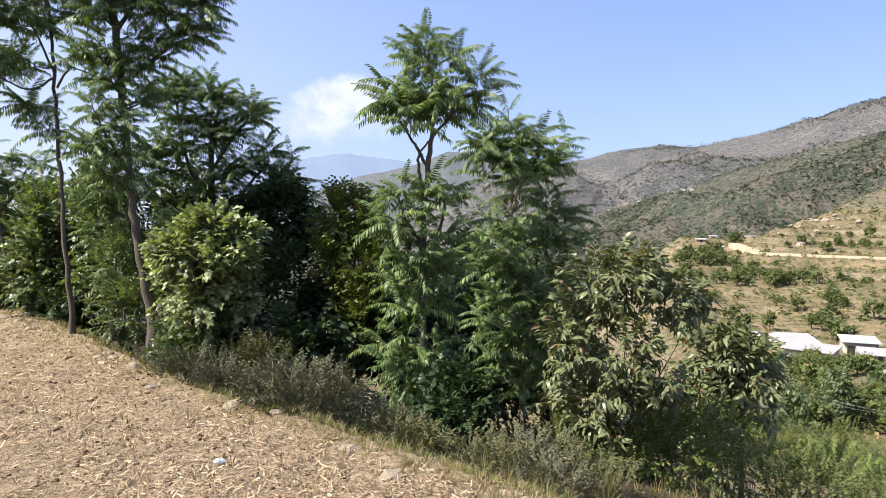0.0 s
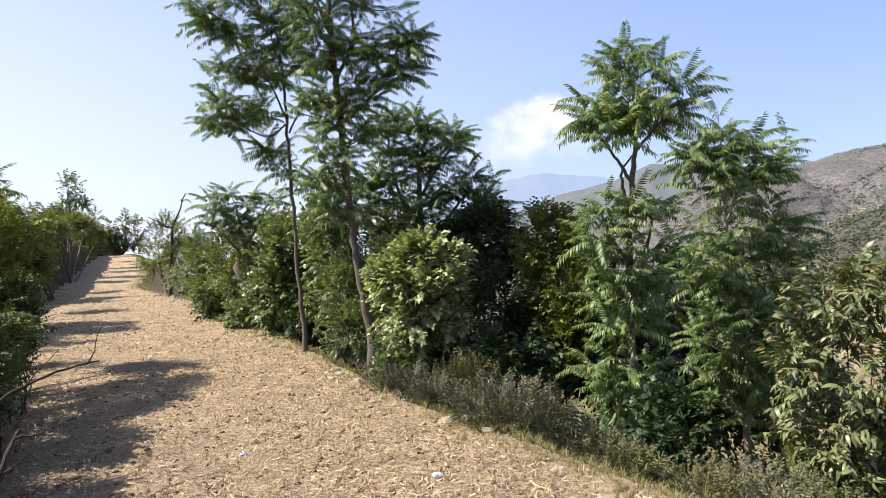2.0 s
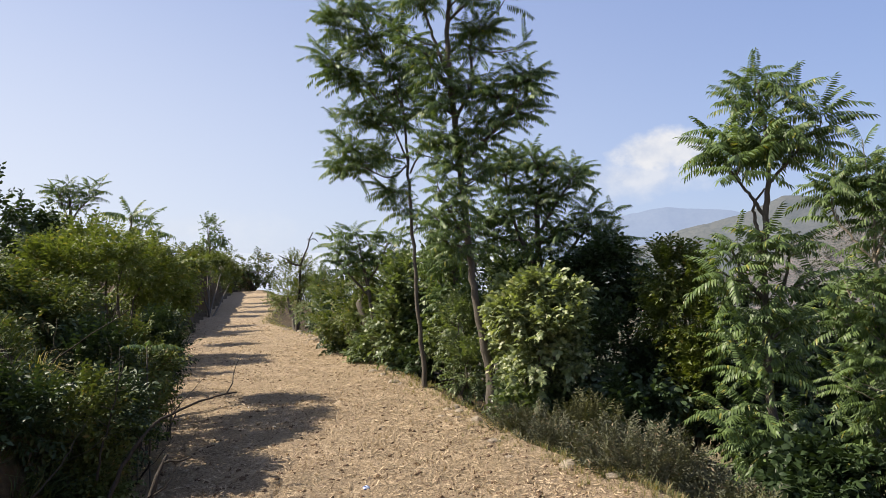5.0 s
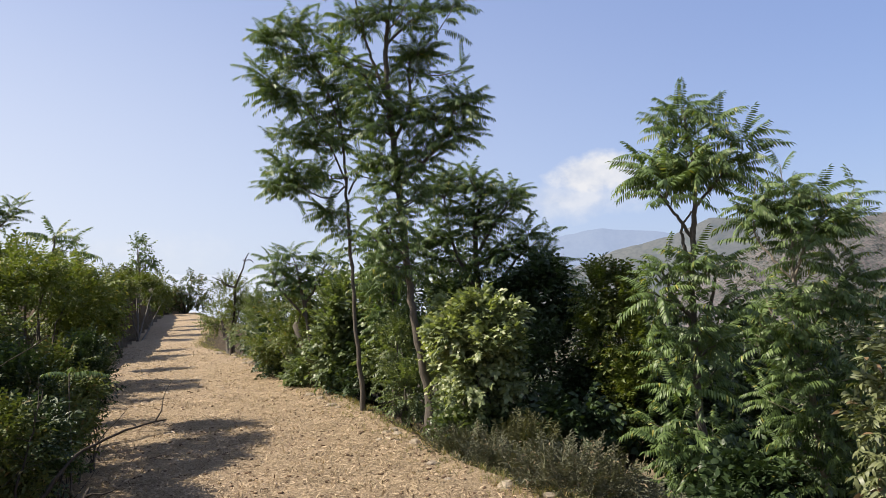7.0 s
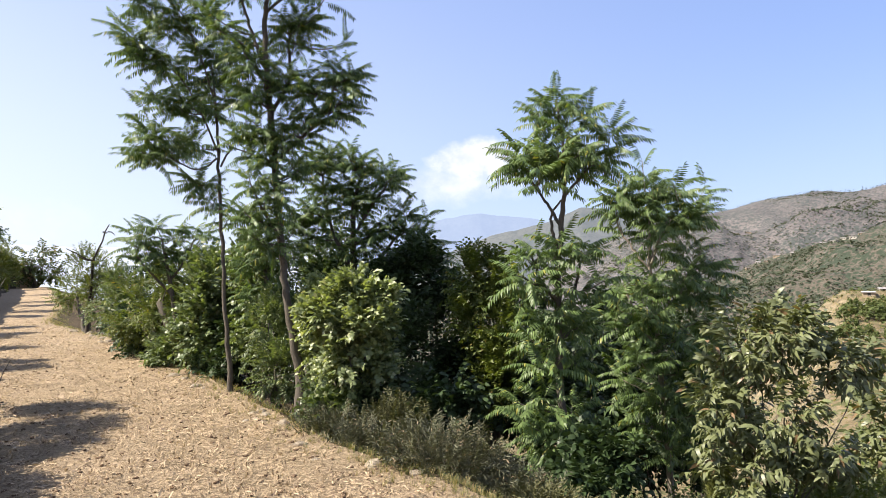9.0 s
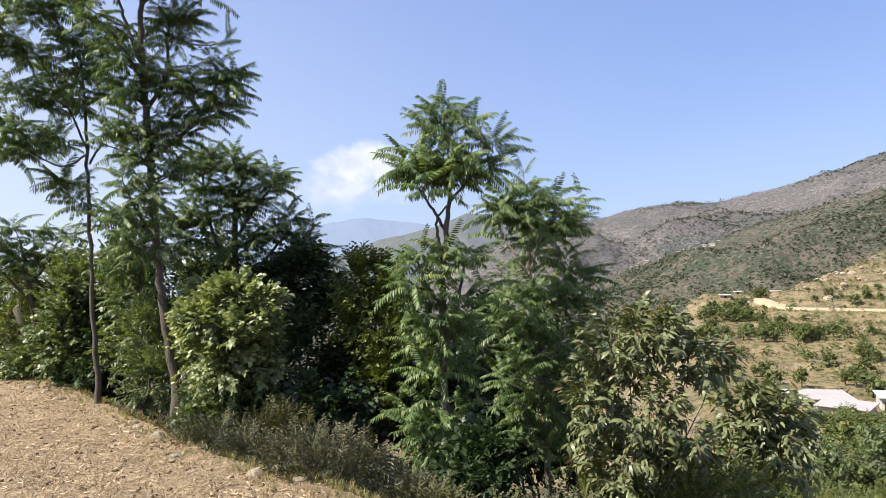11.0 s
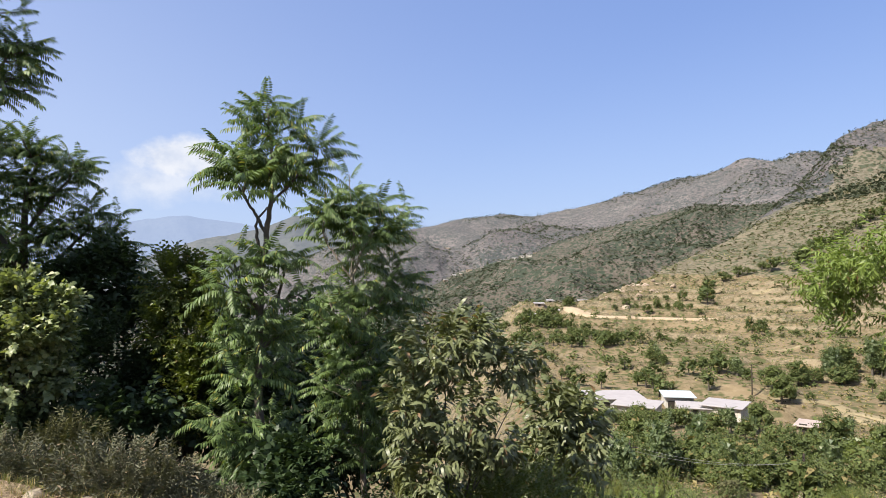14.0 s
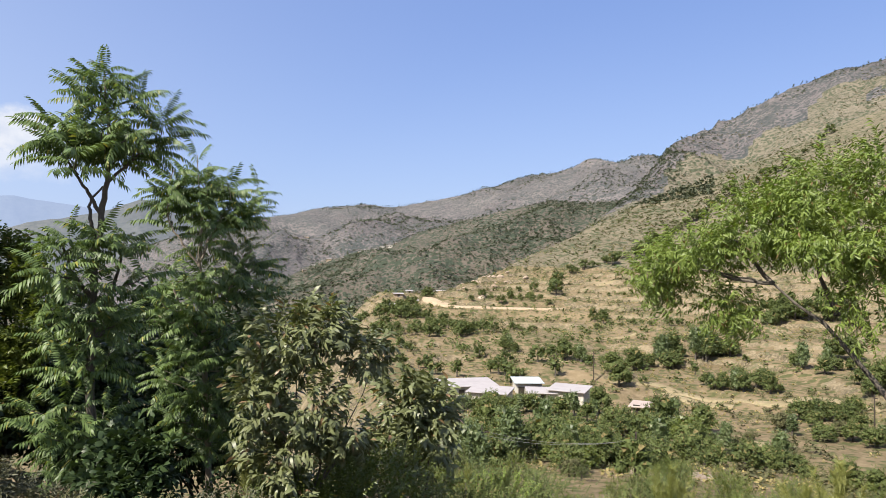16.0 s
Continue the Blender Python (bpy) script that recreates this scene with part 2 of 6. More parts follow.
# The pale grey-mauve tone has distance haze put into the rock and scrub colours.
MOUNTAIN_WITH_HAZE = material("rock_and_scrub_mountain_with_haze", scrubby(hill_colour((0.15, 0.133, 0.136), (0.22, 0.195, 0.19), (0.115, 0.11, 0.115), 0.006, (0.105, 0.108, 0.105)), 8.0, (0.062, 0.068, 0.066), 0.95), 0.95, 0.05, bump=rough_bump(0.045, 1.0, 20.0))


def haze_glow(name, colour, air):
    """Plain backdrop of far mountains: dim ground, plus emission for the lit haze before it."""
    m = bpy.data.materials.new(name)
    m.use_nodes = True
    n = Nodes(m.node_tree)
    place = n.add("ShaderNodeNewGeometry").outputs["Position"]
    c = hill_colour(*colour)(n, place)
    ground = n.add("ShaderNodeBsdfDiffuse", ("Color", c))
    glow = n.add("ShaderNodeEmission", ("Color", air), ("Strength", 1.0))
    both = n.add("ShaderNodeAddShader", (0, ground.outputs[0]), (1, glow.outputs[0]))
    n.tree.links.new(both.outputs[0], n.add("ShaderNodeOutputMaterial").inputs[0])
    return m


# The last colour of each is the haze, added as an even glow.
FAR_MOUNTAIN = haze_glow("distant_hazed_mountain", ((0.03, 0.035, 0.04), (0.045, 0.05, 0.05), (0.025, 0.03, 0.035), 0.003, (0.025, 0.03, 0.03)), (0.165, 0.205, 0.30))
HAZE_MOUNTAIN = haze_glow("mountain_in_haze", ((0.03, 0.03, 0.03), (0.04, 0.04, 0.04), (0.03, 0.03, 0.03), 0.003, (0.03, 0.03, 0.03)), (0.35, 0.385, 0.45))
SIDE_MOUNTAIN = haze_glow("hazy_mountain", ((0.06, 0.06, 0.055), (0.085, 0.085, 0.075), (0.045, 0.05, 0.045), 0.004, (0.04, 0.05, 0.045)), (0.042, 0.052, 0.072))
TERRACE_WALL = material("terrace_edge", hill_colour((0.07, 0.06, 0.038), (0.21, 0.17, 0.11), (0.29, 0.235, 0.155), 0.12, (0.09, 0.10, 0.05)), 0.95, 0.05, bump=rough_bump(1.5, 0.9, 0.4))
ROAD = material("pale_earth_road", hill_colour((0.30, 0.23, 0.155), (0.37, 0.295, 0.21), (0.26, 0.2, 0.13), 0.3, (0.3, 0.25, 0.16)), 0.95, 0.05)
DRY_STRIP = material("dry_grass_strip", hill_colour((0.21, 0.17, 0.10), (0.285, 0.235, 0.145), (0.18, 0.145, 0.085), 0.3, (0.16, 0.15, 0.08)), 0.95, 0.05)
SCAR = material("pale_cut_rock", hill_colour((0.30, 0.23, 0.17), (0.40, 0.33, 0.26), (0.24, 0.18, 0.13), 0.25, (0.2, 0.17, 0.12)), 0.9, 0.1, bump=rough_bump(0.9, 1.0, 0.8))
STONE = material("field_stone", hill_colour((0.16, 0.13, 0.10), (0.28, 0.235, 0.18), (0.34, 0.285, 0.215), 3.0, (0.2, 0.18, 0.12)), 0.9, 0.15, bump=rough_bump(22.0, 0.7, 0.02))
WHITE_WALL = material("whitewashed_plaster", lambda n, p: n.mix(n.ramp(n.noise(p, 0.9, 6.0), (0.4, (0, 0, 0)), (0.7, (1, 1, 1))), (0.46, 0.435, 0.39), (0.34, 0.305, 0.25)), 0.9, 0.1)
MUD_WALL = material("stone_and_mud_wall", lambda n, p: n.mix(n.noise(p, 1.6, 6.0), (0.20, 0.155, 0.11), (0.40, 0.32, 0.23)), 0.95, 0.1, bump=rough_bump(3.0, 0.8, 0.12))
TIN_ROOF = material("pale_sheet_roof", lambda n, p: n.mix(n.noise(p, 0.7, 6.0), (0.24, 0.22, 0.225), (0.38, 0.355, 0.355)), 0.7, 0.2)
BLUE_ROOF = material("bluish_sheet_roof", lambda n, p: n.mix(n.noise(p, 0.7, 5.0), (0.30, 0.35, 0.38), (0.42, 0.45, 0.46)), 0.6, 0.3)
RUST_ROOF = material("rusted_sheet_roof", lambda n, p: n.mix(n.noise(p, 1.1, 6.0), (0.27, 0.20, 0.17), (0.40, 0.35, 0.32)), 0.7, 0.3)
DARK_OPENING = material("dark_window_wood", lambda n, p: n.mix(n.noise(p, 3.0, 3.0), (0.02, 0.018, 0.016), (0.05, 0.04, 0.03)), 0.5, 0.4)
PAPER = material("crumpled_foil_paper", lambda n, p: n.mix(n.ramp(n.noise(p, 60.0, 3.0), (0.5, (0, 0, 0)), (0.56, (1, 1, 1))), (0.62, 0.66, 0.72), (0.20, 0.30, 0.50)), 0.35, 0.5)
BLUE_WRAP = material("blue_wrapper", lambda n, p: n.mix(n.ramp(n.noise(p, 70.0, 3.0), (0.45, (0, 0, 0)), (0.55, (1, 1, 1))), (0.05, 0.11, 0.35), (0.55, 0.6, 0.68)), 0.35, 0.5)
WIRE = material("wire", lambda n, p: n.mix(n.noise(p, 2.0), (0.12, 0.12, 0.12), (0.2, 0.2, 0.2)), 0.5, 0.4, 0.3)
CONCRETE = material("weathered_concrete", lambda n, p: n.mix(n.noise(p, 2.0, 6.0), (0.30, 0.28, 0.25), (0.46, 0.44, 0.40)), 0.9, 0.1)


# ---- building helpers ----
def polar(side, far):
    """Plan place: degrees to the left of +y, metres from the standing point."""
    return -far * math.sin(radians(side)), far * math.cos(radians(side))


def raw_mesh(name, verts, faces, mat, smooth=False):
    data = bpy.data.meshes.new(name)
    data.from_pydata([tuple(v) for v in np.asarray(verts, float)] if not isinstance(verts, list) else verts, [], faces if isinstance(faces, list) else faces.tolist())
    for m in (mat if isinstance(mat, (list, tuple)) else [mat]):
        data.materials.append(m)
    if smooth:
        data.polygons.foreach_set("use_smooth", [True] * len(data.polygons))
    data.update()
    return data


def quick_mesh(name, verts, tris, mat, smooth=False):
    """A triangle or quad mesh straight from arrays."""
    data = bpy.data.meshes.new(name)
    verts, tris = np.asarray(verts, np.float32), np.asarray(tris, np.int32)
    k = tris.shape[1]
    data.vertices.add(len(verts))
    data.vertices.foreach_set("co", verts.ravel())
    data.loops.add(tris.size)
    data.loops.foreach_set("vertex_index", tris.ravel())
    data.polygons.add(len(tris))
    data.polygons.foreach_set("loop_start", np.arange(0, tris.size, k, dtype=np.int32))
    data.materials.append(mat)
    if smooth:
        data.polygons.foreach_set("use_smooth", np.ones(len(tris), bool))
    data.update(calc_edges=True)
    data.validate()
    return data


def thing(name, x, y, z, label, category, group="", kind=""):
    ob = new(name)
    ob.empty_display_size = 0.2
    ob.matrix_basis = pose(x, y, z)
    return tagged(ob, label, category, group, kind)


def part(name, data, parent, label="", m=None):
    ob = new(name, data)
    ob.parent = parent
    if m is not None:
        ob.matrix_basis = m
    return tagged(ob, label)


def rng(seed):
    return np.random.default_rng(seed)


def unit(v):
    v = np.asarray(v, float)
    return v / np.maximum(np.linalg.norm(v, axis=-1, keepdims=True), 1e-9)


def lattice(ix, iy, seed):
    h = (ix.astype(np.int64) * 374761393 + iy.astype(np.int64) * 668265263 + seed * 974711) & 0x7FFFFFFF
    h = ((h ^ (h >> 13)) * 1274126177) & 0x7FFFFFFF
    return ((h ^ (h >> 16)) & 0xFFFF) / 65535.0


def value_noise(x, y, seed=0):
    ix, iy = np.floor(x), np.floor(y)
    u, v = x - ix, y - iy
    u, v = u * u * (3 - 2 * u), v * v * (3 - 2 * v)
    a, b = lattice(ix, iy, seed), lattice(ix + 1, iy, seed)
    c, d = lattice(ix, iy + 1, seed), lattice(ix + 1, iy + 1, seed)
    return (a * (1 - u) + b * u) * (1 - v) + (c * (1 - u) + d * u) * v


def fbm(x, y, scale, octaves=5, seed=0, ridged=False, gain=0.5):
    total, amp, top = 0.0, 1.0, 0.0
    for k in range(octaves):
        v = value_noise(x / scale * 2**k + 17.3 * k, y / scale * 2**k - 9.1 * k, seed + k)
        v = 1 - np.abs(2 * v - 1) if ridged else v
        total, top, amp = total + amp * v, top + amp, amp * gain
    return total / top


def smooth(x, a, b):
    t = np.clip((x - a) / (b - a), 0, 1)
    return t * t * (3 - 2 * t)


# ---- the lie of the land ----
EDGE = [(16, -16), (6, -3.2), (2.2, 1.8), (0.26, 3.62), (-0.9, 4.62), (-2.4, 5.84), (-5.6, 9.25), (-11.4, 15.0), (-18.7, 21.1), (-25, 29), (-35.7, 40.8), (-62, 69)]
BANK = [(14, -34), (4, -12), (-0.6, -3.4), (-2.6, 1.4), (-3.9, 3.06), (-5.8, 4.6), (-10, 8.2), (-15.3, 13.2), (-26.3, 25.5), (-37.6, 38.7), (-62, 63)]


def beside(x, y, line):
    """Metres to a line of points, more than 0 on its left hand."""
    best, side = np.full(np.shape(x), 1e9), np.ones(np.shape(x))
    for (ax, ay), (bx, by) in zip(line, line[1:]):
        dx, dy = bx - ax, by - ay
        t = np.clip(((x - ax) * dx + (y - ay) * dy) / (dx * dx + dy * dy), 0, 1)
        d = np.hypot(x - ax - t * dx, y - ay - t * dy)
        s = np.where(dx * (y - ay) - dy * (x - ax) >= 0, 1.0, -1.0)
        side = np.where(d < best, s, side)
        best = np.minimum(best, d)
    return best * side


def crest(side, knots):
    a = np.array(sorted(knots))
    return np.interp(side, a[:, 0], a[:, 1])


# ranges: crest as degrees up over degrees to the left, its distance, where its slope begins
SPUR_UP = [(-5.7, -3.9), (-8.2, -2.5), (-11.2, -1.1), (-13.7, 0.1), (-15.7, 0.75), (-17.4, 1.45), (-20.1, 1.85), (-22.4, 2.95), (-25.0, 3.75), (-28.2, 4.45), (-31.2, 5.2), (-33.4, 5.7), (-36.0, 5.4), (-38.0, 5.6), (-45.0, 6.0), (-74.6, 6.0)]
MAIN_UP = [(14, -6), (8, -3.5), (3.3, -1.0), (-0.8, 1.3), (-5.8, 3.2), (-9.3, 3.9), (-12.0, 4.15), (-13.8, 4.55), (-16.3, 5.05), (-20.0, 5.1), (-22.8, 5.45), (-25.8, 6.2), (-29.3, 7.15), (-33.0, 7.8), (-35.5, 8.55), (-37.2, 9.2), (-38.7, 8.85), (-41.0, 9.0), (-45.0, 8.6), (-54.7, 7.0), (-74.6, 5.1)]
SIDE_UP = [(15, -0.6), (11.2, 1.1), (9.4, 1.9), (7.2, 2.75), (4.9, 3.1), (3.5, 3.4), (1.6, 4.0), (-0.3, 4.9), (-2.2, 4.55), (-5.0, 3.9), (-8.4, 3.6), (-11.8, 3.2), (-19.7, 2.2)]
FAR_UP = [(70, 1.6), (56, 2.4), (50, 2.9), (46, 2.5), (38, 2.3), (30, 2.0), (22, 2.4), (16, 3.3), (13.5, 4.1), (12.4, 3.9), (10.9, 4.25), (9.4, 4.5), (8.0, 4.6), (6.4, 4.35), (3.7, 4.05), (0, 3.25), (-8, 2.65)]
BROWN_FAR = [(-20, 230), (-27, 262), (-30, 300), (-35, 370), (-41.6, 450), (-50, 540), (-60, 560), (-80, 560)]
ROCKY_FAR = [(-33, 560), (-37, 640), (-40, 760), (-43, 960), (-47, 1120), (-80, 1150)]
ROCKY_UP = [(-28.0, -3.0), (-33.0, 0.8), (-36.5, 3.7), (-38.8, 5.4), (-40.4, 6.8), (-41.6, 8.4), (-42.6, 9.95), (-44.6, 10.8), (-47.1, 11.75), (-48.7, 12.6), (-50.3, 13.35), (-52.2, 13.9), (-54.4, 14.7), (-56.1, 14.8), (-57.4, 14.95), (-79.5, 15.8)]
BROWN_UP = [(-9.6, -12.7), (-14.7, -7.75), (-19.7, -4.2), (-23.3, -2.25), (-26.6, -1.1), (-29.0, -0.25), (-31.3, 0.95), (-34.1, 2.15), (-36.4, 3.35), (-39.0, 4.7), (-41.7, 5.8), (-44.2, 6.65), (-47.5, 7.9), (-50.7, 9.0), (-53.3, 10.2), (-57.4, 11.6), (-79.5, 12.3)]


def mountain(side, r, knots, rc, r0, z0, back=0.45, bulge=1.0):
    zc = 1.55 + rc * np.tan(np.radians(crest(side, knots)))
    t = np.clip((r - r0) / (rc - r0), 0, 1)
    front = z0 + (zc - z0) * t**bulge
    return np.where(r < r0, -1e4, np.where(r <= rc, front, zc - back * (r - rc)))


def terraced(z, step, flat=0.72):
    k = z / step
    f = k - np.floor(k)
    return step * (np.floor(k) + np.where(f < flat, f * 0.18, flat * 0.18 + (f - flat) * (1 - flat * 0.18) / (1 - flat)))


def height(x, y):
    x, y = np.asarray(x, float), np.asarray(y, float)
    r, side = np.hypot(x, y), np.degrees(np.arctan2(-x, y))
    e, b = -beside(x, y, EDGE), beside(x, y, BANK)
    field = 0.035 * (fbm(x, y, 2.6, 3, 3) - 0.5) + 0.06 * (fbm(x, y, 0.3, 2, 5) - 0.5)
    # valley side under the field's edge
    edge_wobble = e + 0.5 * (fbm(x, y, 1.7, 3, 11) - 0.5)
    drop = -0.16 * smooth(edge_wobble, 0.15, 0.5) - 0.30 * np.clip(edge_wobble - 0.4, 0, 3) - 0.42 * np.clip(edge_wobble - 3.4, 0, 9)
    drop = drop + 0.5 * smooth(e, 0.6, 4) * (fbm(x, y, 2.2, 4, 21) - 0.5)
    mid = np.interp(r, [8, 18, 40, 120, 400, 900, 6000], [-2.2, -6, -14, -40, -74, -85, -85])
    flank = np.interp(r, [8, 18, 40, 60, 75, 112, 165, 230, 300, 420, 700, 6000], [-2.2, -5.6, -10.2, -14.2, -17.5, -17.6, -12.8, -9.4, -6, -12, -60, -85])
    w = smooth(-side, 9, 20)
    sink = 0.0148 * r * smooth(-side, 4, 16) * smooth(r, 10, 40)
    land = mid * (1 - w) + flank * w
    rolling = (fbm(x, y, 34, 4, 31) - 0.5) * np.clip(r / 22, 0, 7)
    hill = land + rolling - sink
    stepped = terraced(hill + 0.7 * (fbm(x, y, 60, 2, 77) - 0.5), 1.7)
    t = w * smooth(r, 95, 125)
    land = hill * (1 - t) + stepped * t
    zc = 1.55
    brown_rc = crest(side, BROWN_FAR)
    brown = mountain(side, r, BROWN_UP, brown_rc, 200.0, -14.5 * w - 51 * (1 - w), 0.5, 1.15) - 60 * smooth(side, -20, -10)
    gully = (fbm(x, y, 120, 5, 41, True) - 0.62) * np.clip((r - 260) / 10, 0, 16) * (1 - 0.9 * smooth(r / brown_rc, 0.72, 1.0))
    brown = brown + gully + 2.0 * (fbm(x, y, 22, 3, 43) - 0.5) * smooth(r, 260, 420) * (1 - smooth(r / brown_rc, 0.9, 1.0))
    low_step = terraced(brown, 2.4)
    tb = 1 - smooth(brown, -3, 6)
    brown = brown * (1 - tb) + low_step * tb
    spur = mountain(side, r, SPUR_UP, 960.0, 420.0, -74, 0.5, 1.05) + (fbm(x, y, 165, 6, 51, True) - 0.62) * 78 * (1 - smooth(r, 780, 960)) * smooth(r, 430, 600) + 9 * (fbm(x, y, 40, 4, 53) - 0.5) * smooth(r, 430, 600)
    rocky_rc = crest(side, ROCKY_FAR)
    rocky_r0 = 0.6 * rocky_rc
    rocky = mountain(side, r, ROCKY_UP, rocky_rc, rocky_r0, rocky_r0 * np.tan(np.radians(0.35 * crest(side, ROCKY_UP))), 0.5, 1.0) - 400 * smooth(side, -35, -29)
    up_slope = r / rocky_rc
    rocky = rocky + ((fbm(x, y, 230, 6, 55, True) - 0.6) * 60 * (1 - 0.85 * smooth(up_slope, 0.78, 1)) + 16 * (fbm(x, y, 45, 4, 57, True) - 0.6)) * smooth(up_slope, 0.6, 0.72) * (0.15 + 0.85 * smooth(-side, 37, 46))
    main = mountain(side, r, MAIN_UP, 2050.0, 1150.0, -60, 0.5, 0.95)
    main = main + (fbm(x, y, 420, 6, 61, True) - 0.6) * 170 * (1 - 0.84 * smooth(r, 1600, 2050)) * smooth(r, 1160, 1500) + 20 * (fbm(x, y, 70, 4, 63) - 0.5) * smooth(r, 1160, 1500) + 30 * (fbm(x, y, 90, 5, 65, True) - 0.62) * smooth(r, 1700, 1980) * smooth(-side, 18, 34)
    far = np.maximum(np.maximum(np.maximum(land, brown), rocky), np.maximum(spur, main))
    near_weight = smooth(e, 6.0, 16.0)
    valley = drop * (1 - near_weight) + far * near_weight
    # upper terrace behind the bank
    rise = (1.3 + 0.9 * smooth(r, 16, 30)) * smooth(b + 0.5 * (fbm(x, y, 1.3, 3, 81) - 0.5), 0.05, 0.95 - 0.5 * smooth(r, 14, 26)) + 0.10 * np.clip(b - 1, 0, 40) + 0.35 * (fbm(x, y, 2.4, 4, 83) - 0.5) * smooth(b, 0.1, 1.5)
    rise = np.minimum(rise, 5.5)
    lift = 0.85 * smooth(r, 26, 64) * smooth(side, 22, 34)
    field = field + lift
    valley = valley + lift * (1 - near_weight)
    z = np.where(e > 0, valley, np.where(b > 0, rise + field, field))
    # the field ends some sixty metres off, and everything to the left sinks away behind it
    return z - smooth(r, 66, 400) * np.where(side > 16, 60 * smooth(side, 16, 30) + 20, 0)


def z_at(x, y):
    return float(height(np.array([x]), np.array([y]))[0])


def build_ground():
    sides = np.concatenate([np.concatenate([np.arange(-64, 66.01, 0.31), np.arange(68, 78, 2.0)]), np.arange(80, 294, 3.0)])
    radii = [0.35, 0.9, 1.5, 2.0, 2.4]
    while radii[-1] < 3600:
        r = radii[-1]
        radii.append(r + max(0.055, r * (0.017 if r < 100 else 0.0075 if r < 340 else 0.015)))
    radii = np.array(radii)
    a, r = np.meshgrid(np.radians(sides), radii, indexing="ij")
    x, y = -r * np.sin(a), r * np.cos(a)
    z = height(x, y)
    n, m = x.shape
    verts = np.stack([x, y, z], -1).reshape(-1, 3)
    index = np.arange(n * m).reshape(n, m)
    over = np.roll(index, -1, axis=0)
    quads = np.stack([index[:, :-1], over[:, :-1], over[:, 1:], index[:, 1:]], -1).reshape(-1, 4)
    quads = quads[:, ::-1]
    data = quick_mesh("ground", verts, quads, FIELD, True)
    for mat in (BANK_EARTH, HILL, BROWN_HILL, SPUR, MOUNTAIN_WITH_HAZE, TERRACE_WALL, RIDGE):
        data.materials.append(mat)
    c = verts[quads].mean(1)
    cr, cs = np.hypot(c[:, 0], c[:, 1]), np.degrees(np.arctan2(-c[:, 0], c[:, 1]))
    e, b = -beside(c[:, 0], c[:, 1], EDGE), beside(c[:, 0], c[:, 1], BANK)
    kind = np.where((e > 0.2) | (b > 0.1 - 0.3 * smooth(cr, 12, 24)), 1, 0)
    kind = np.where((e > 0) & (cr > np.where(cs < -22, 16, 48)), 2, kind)
    kind = np.where((e > 0) & (cs < -20) & (cr > 235) & (c[:, 2] > 2), 3, kind)
    kind = np.where((e > 0) & (cr > 430) & ~((cs < -26) & (cr < crest(cs, BROWN_FAR) + 40)), 4, kind)
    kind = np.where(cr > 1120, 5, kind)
    # dry grass on the ridge's slope, bare rock only towards its crest
    rocky_rc = crest(cs, ROCKY_FAR)
    ridge = (cs < -32) & (cr > np.maximum(crest(cs, BROWN_FAR) + 40, 0.6 * rocky_rc)) & (cr < rocky_rc * 1.02) & (c[:, 2] > 0.6 * rocky_rc * np.tan(np.radians(0.3 * crest(cs, ROCKY_UP))))
    rock = (cr / rocky_rc - 0.8) / 0.22 + 2.4 * (fbm(c[:, 0], c[:, 1], 70, 4, 58) - 0.5)
    kind = np.where(ridge, np.where(rock > 0.45, 5, 7), kind)
    p = verts[quads]
    face = unit(np.cross(p[:, 2] - p[:, 0], p[:, 3] - p[:, 1]))
    kind = np.where((kind >= 2) & (kind <= 3) & (cr < 345) & (cr > 90) & (np.abs(face[:, 2]) < 0.88), 6, kind)
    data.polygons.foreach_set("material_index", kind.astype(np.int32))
    ob = new("ground", data)
    tagged(ob, "stubble terrace dropping into a dry terraced valley under scrub-covered mountains", "ground", kind="structure")
    centre = raw_mesh("field_patch", [(0.35 * math.cos(k * 0.5236), 0.35 * math.sin(k * 0.5236), z_at(0.35 * math.cos(k * 0.5236), 0.35 * math.sin(k * 0.5236))) for k in range(12)], [list(range(12))], FIELD)
    tagged(new("ground_patch", centre), "bare stubble soil underfoot", "ground", kind="structure")


def build_far_range():
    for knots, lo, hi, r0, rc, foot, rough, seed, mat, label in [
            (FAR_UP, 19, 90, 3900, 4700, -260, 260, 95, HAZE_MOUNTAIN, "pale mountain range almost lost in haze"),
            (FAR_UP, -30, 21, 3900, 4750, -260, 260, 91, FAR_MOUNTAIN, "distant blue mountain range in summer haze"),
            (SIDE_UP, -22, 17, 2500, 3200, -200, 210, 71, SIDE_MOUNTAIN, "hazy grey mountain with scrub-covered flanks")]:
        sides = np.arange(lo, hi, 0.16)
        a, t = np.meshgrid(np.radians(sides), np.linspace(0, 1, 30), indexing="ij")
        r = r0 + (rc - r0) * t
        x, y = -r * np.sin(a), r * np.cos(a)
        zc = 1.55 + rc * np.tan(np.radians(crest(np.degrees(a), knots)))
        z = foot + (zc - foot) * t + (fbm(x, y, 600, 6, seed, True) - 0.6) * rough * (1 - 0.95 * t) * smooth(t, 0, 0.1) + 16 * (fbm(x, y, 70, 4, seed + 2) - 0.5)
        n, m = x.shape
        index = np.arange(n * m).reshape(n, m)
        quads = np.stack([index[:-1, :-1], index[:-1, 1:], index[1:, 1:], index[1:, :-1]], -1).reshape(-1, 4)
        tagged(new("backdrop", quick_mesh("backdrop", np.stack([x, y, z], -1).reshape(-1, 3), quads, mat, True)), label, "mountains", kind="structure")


build_ground()
build_far_range()


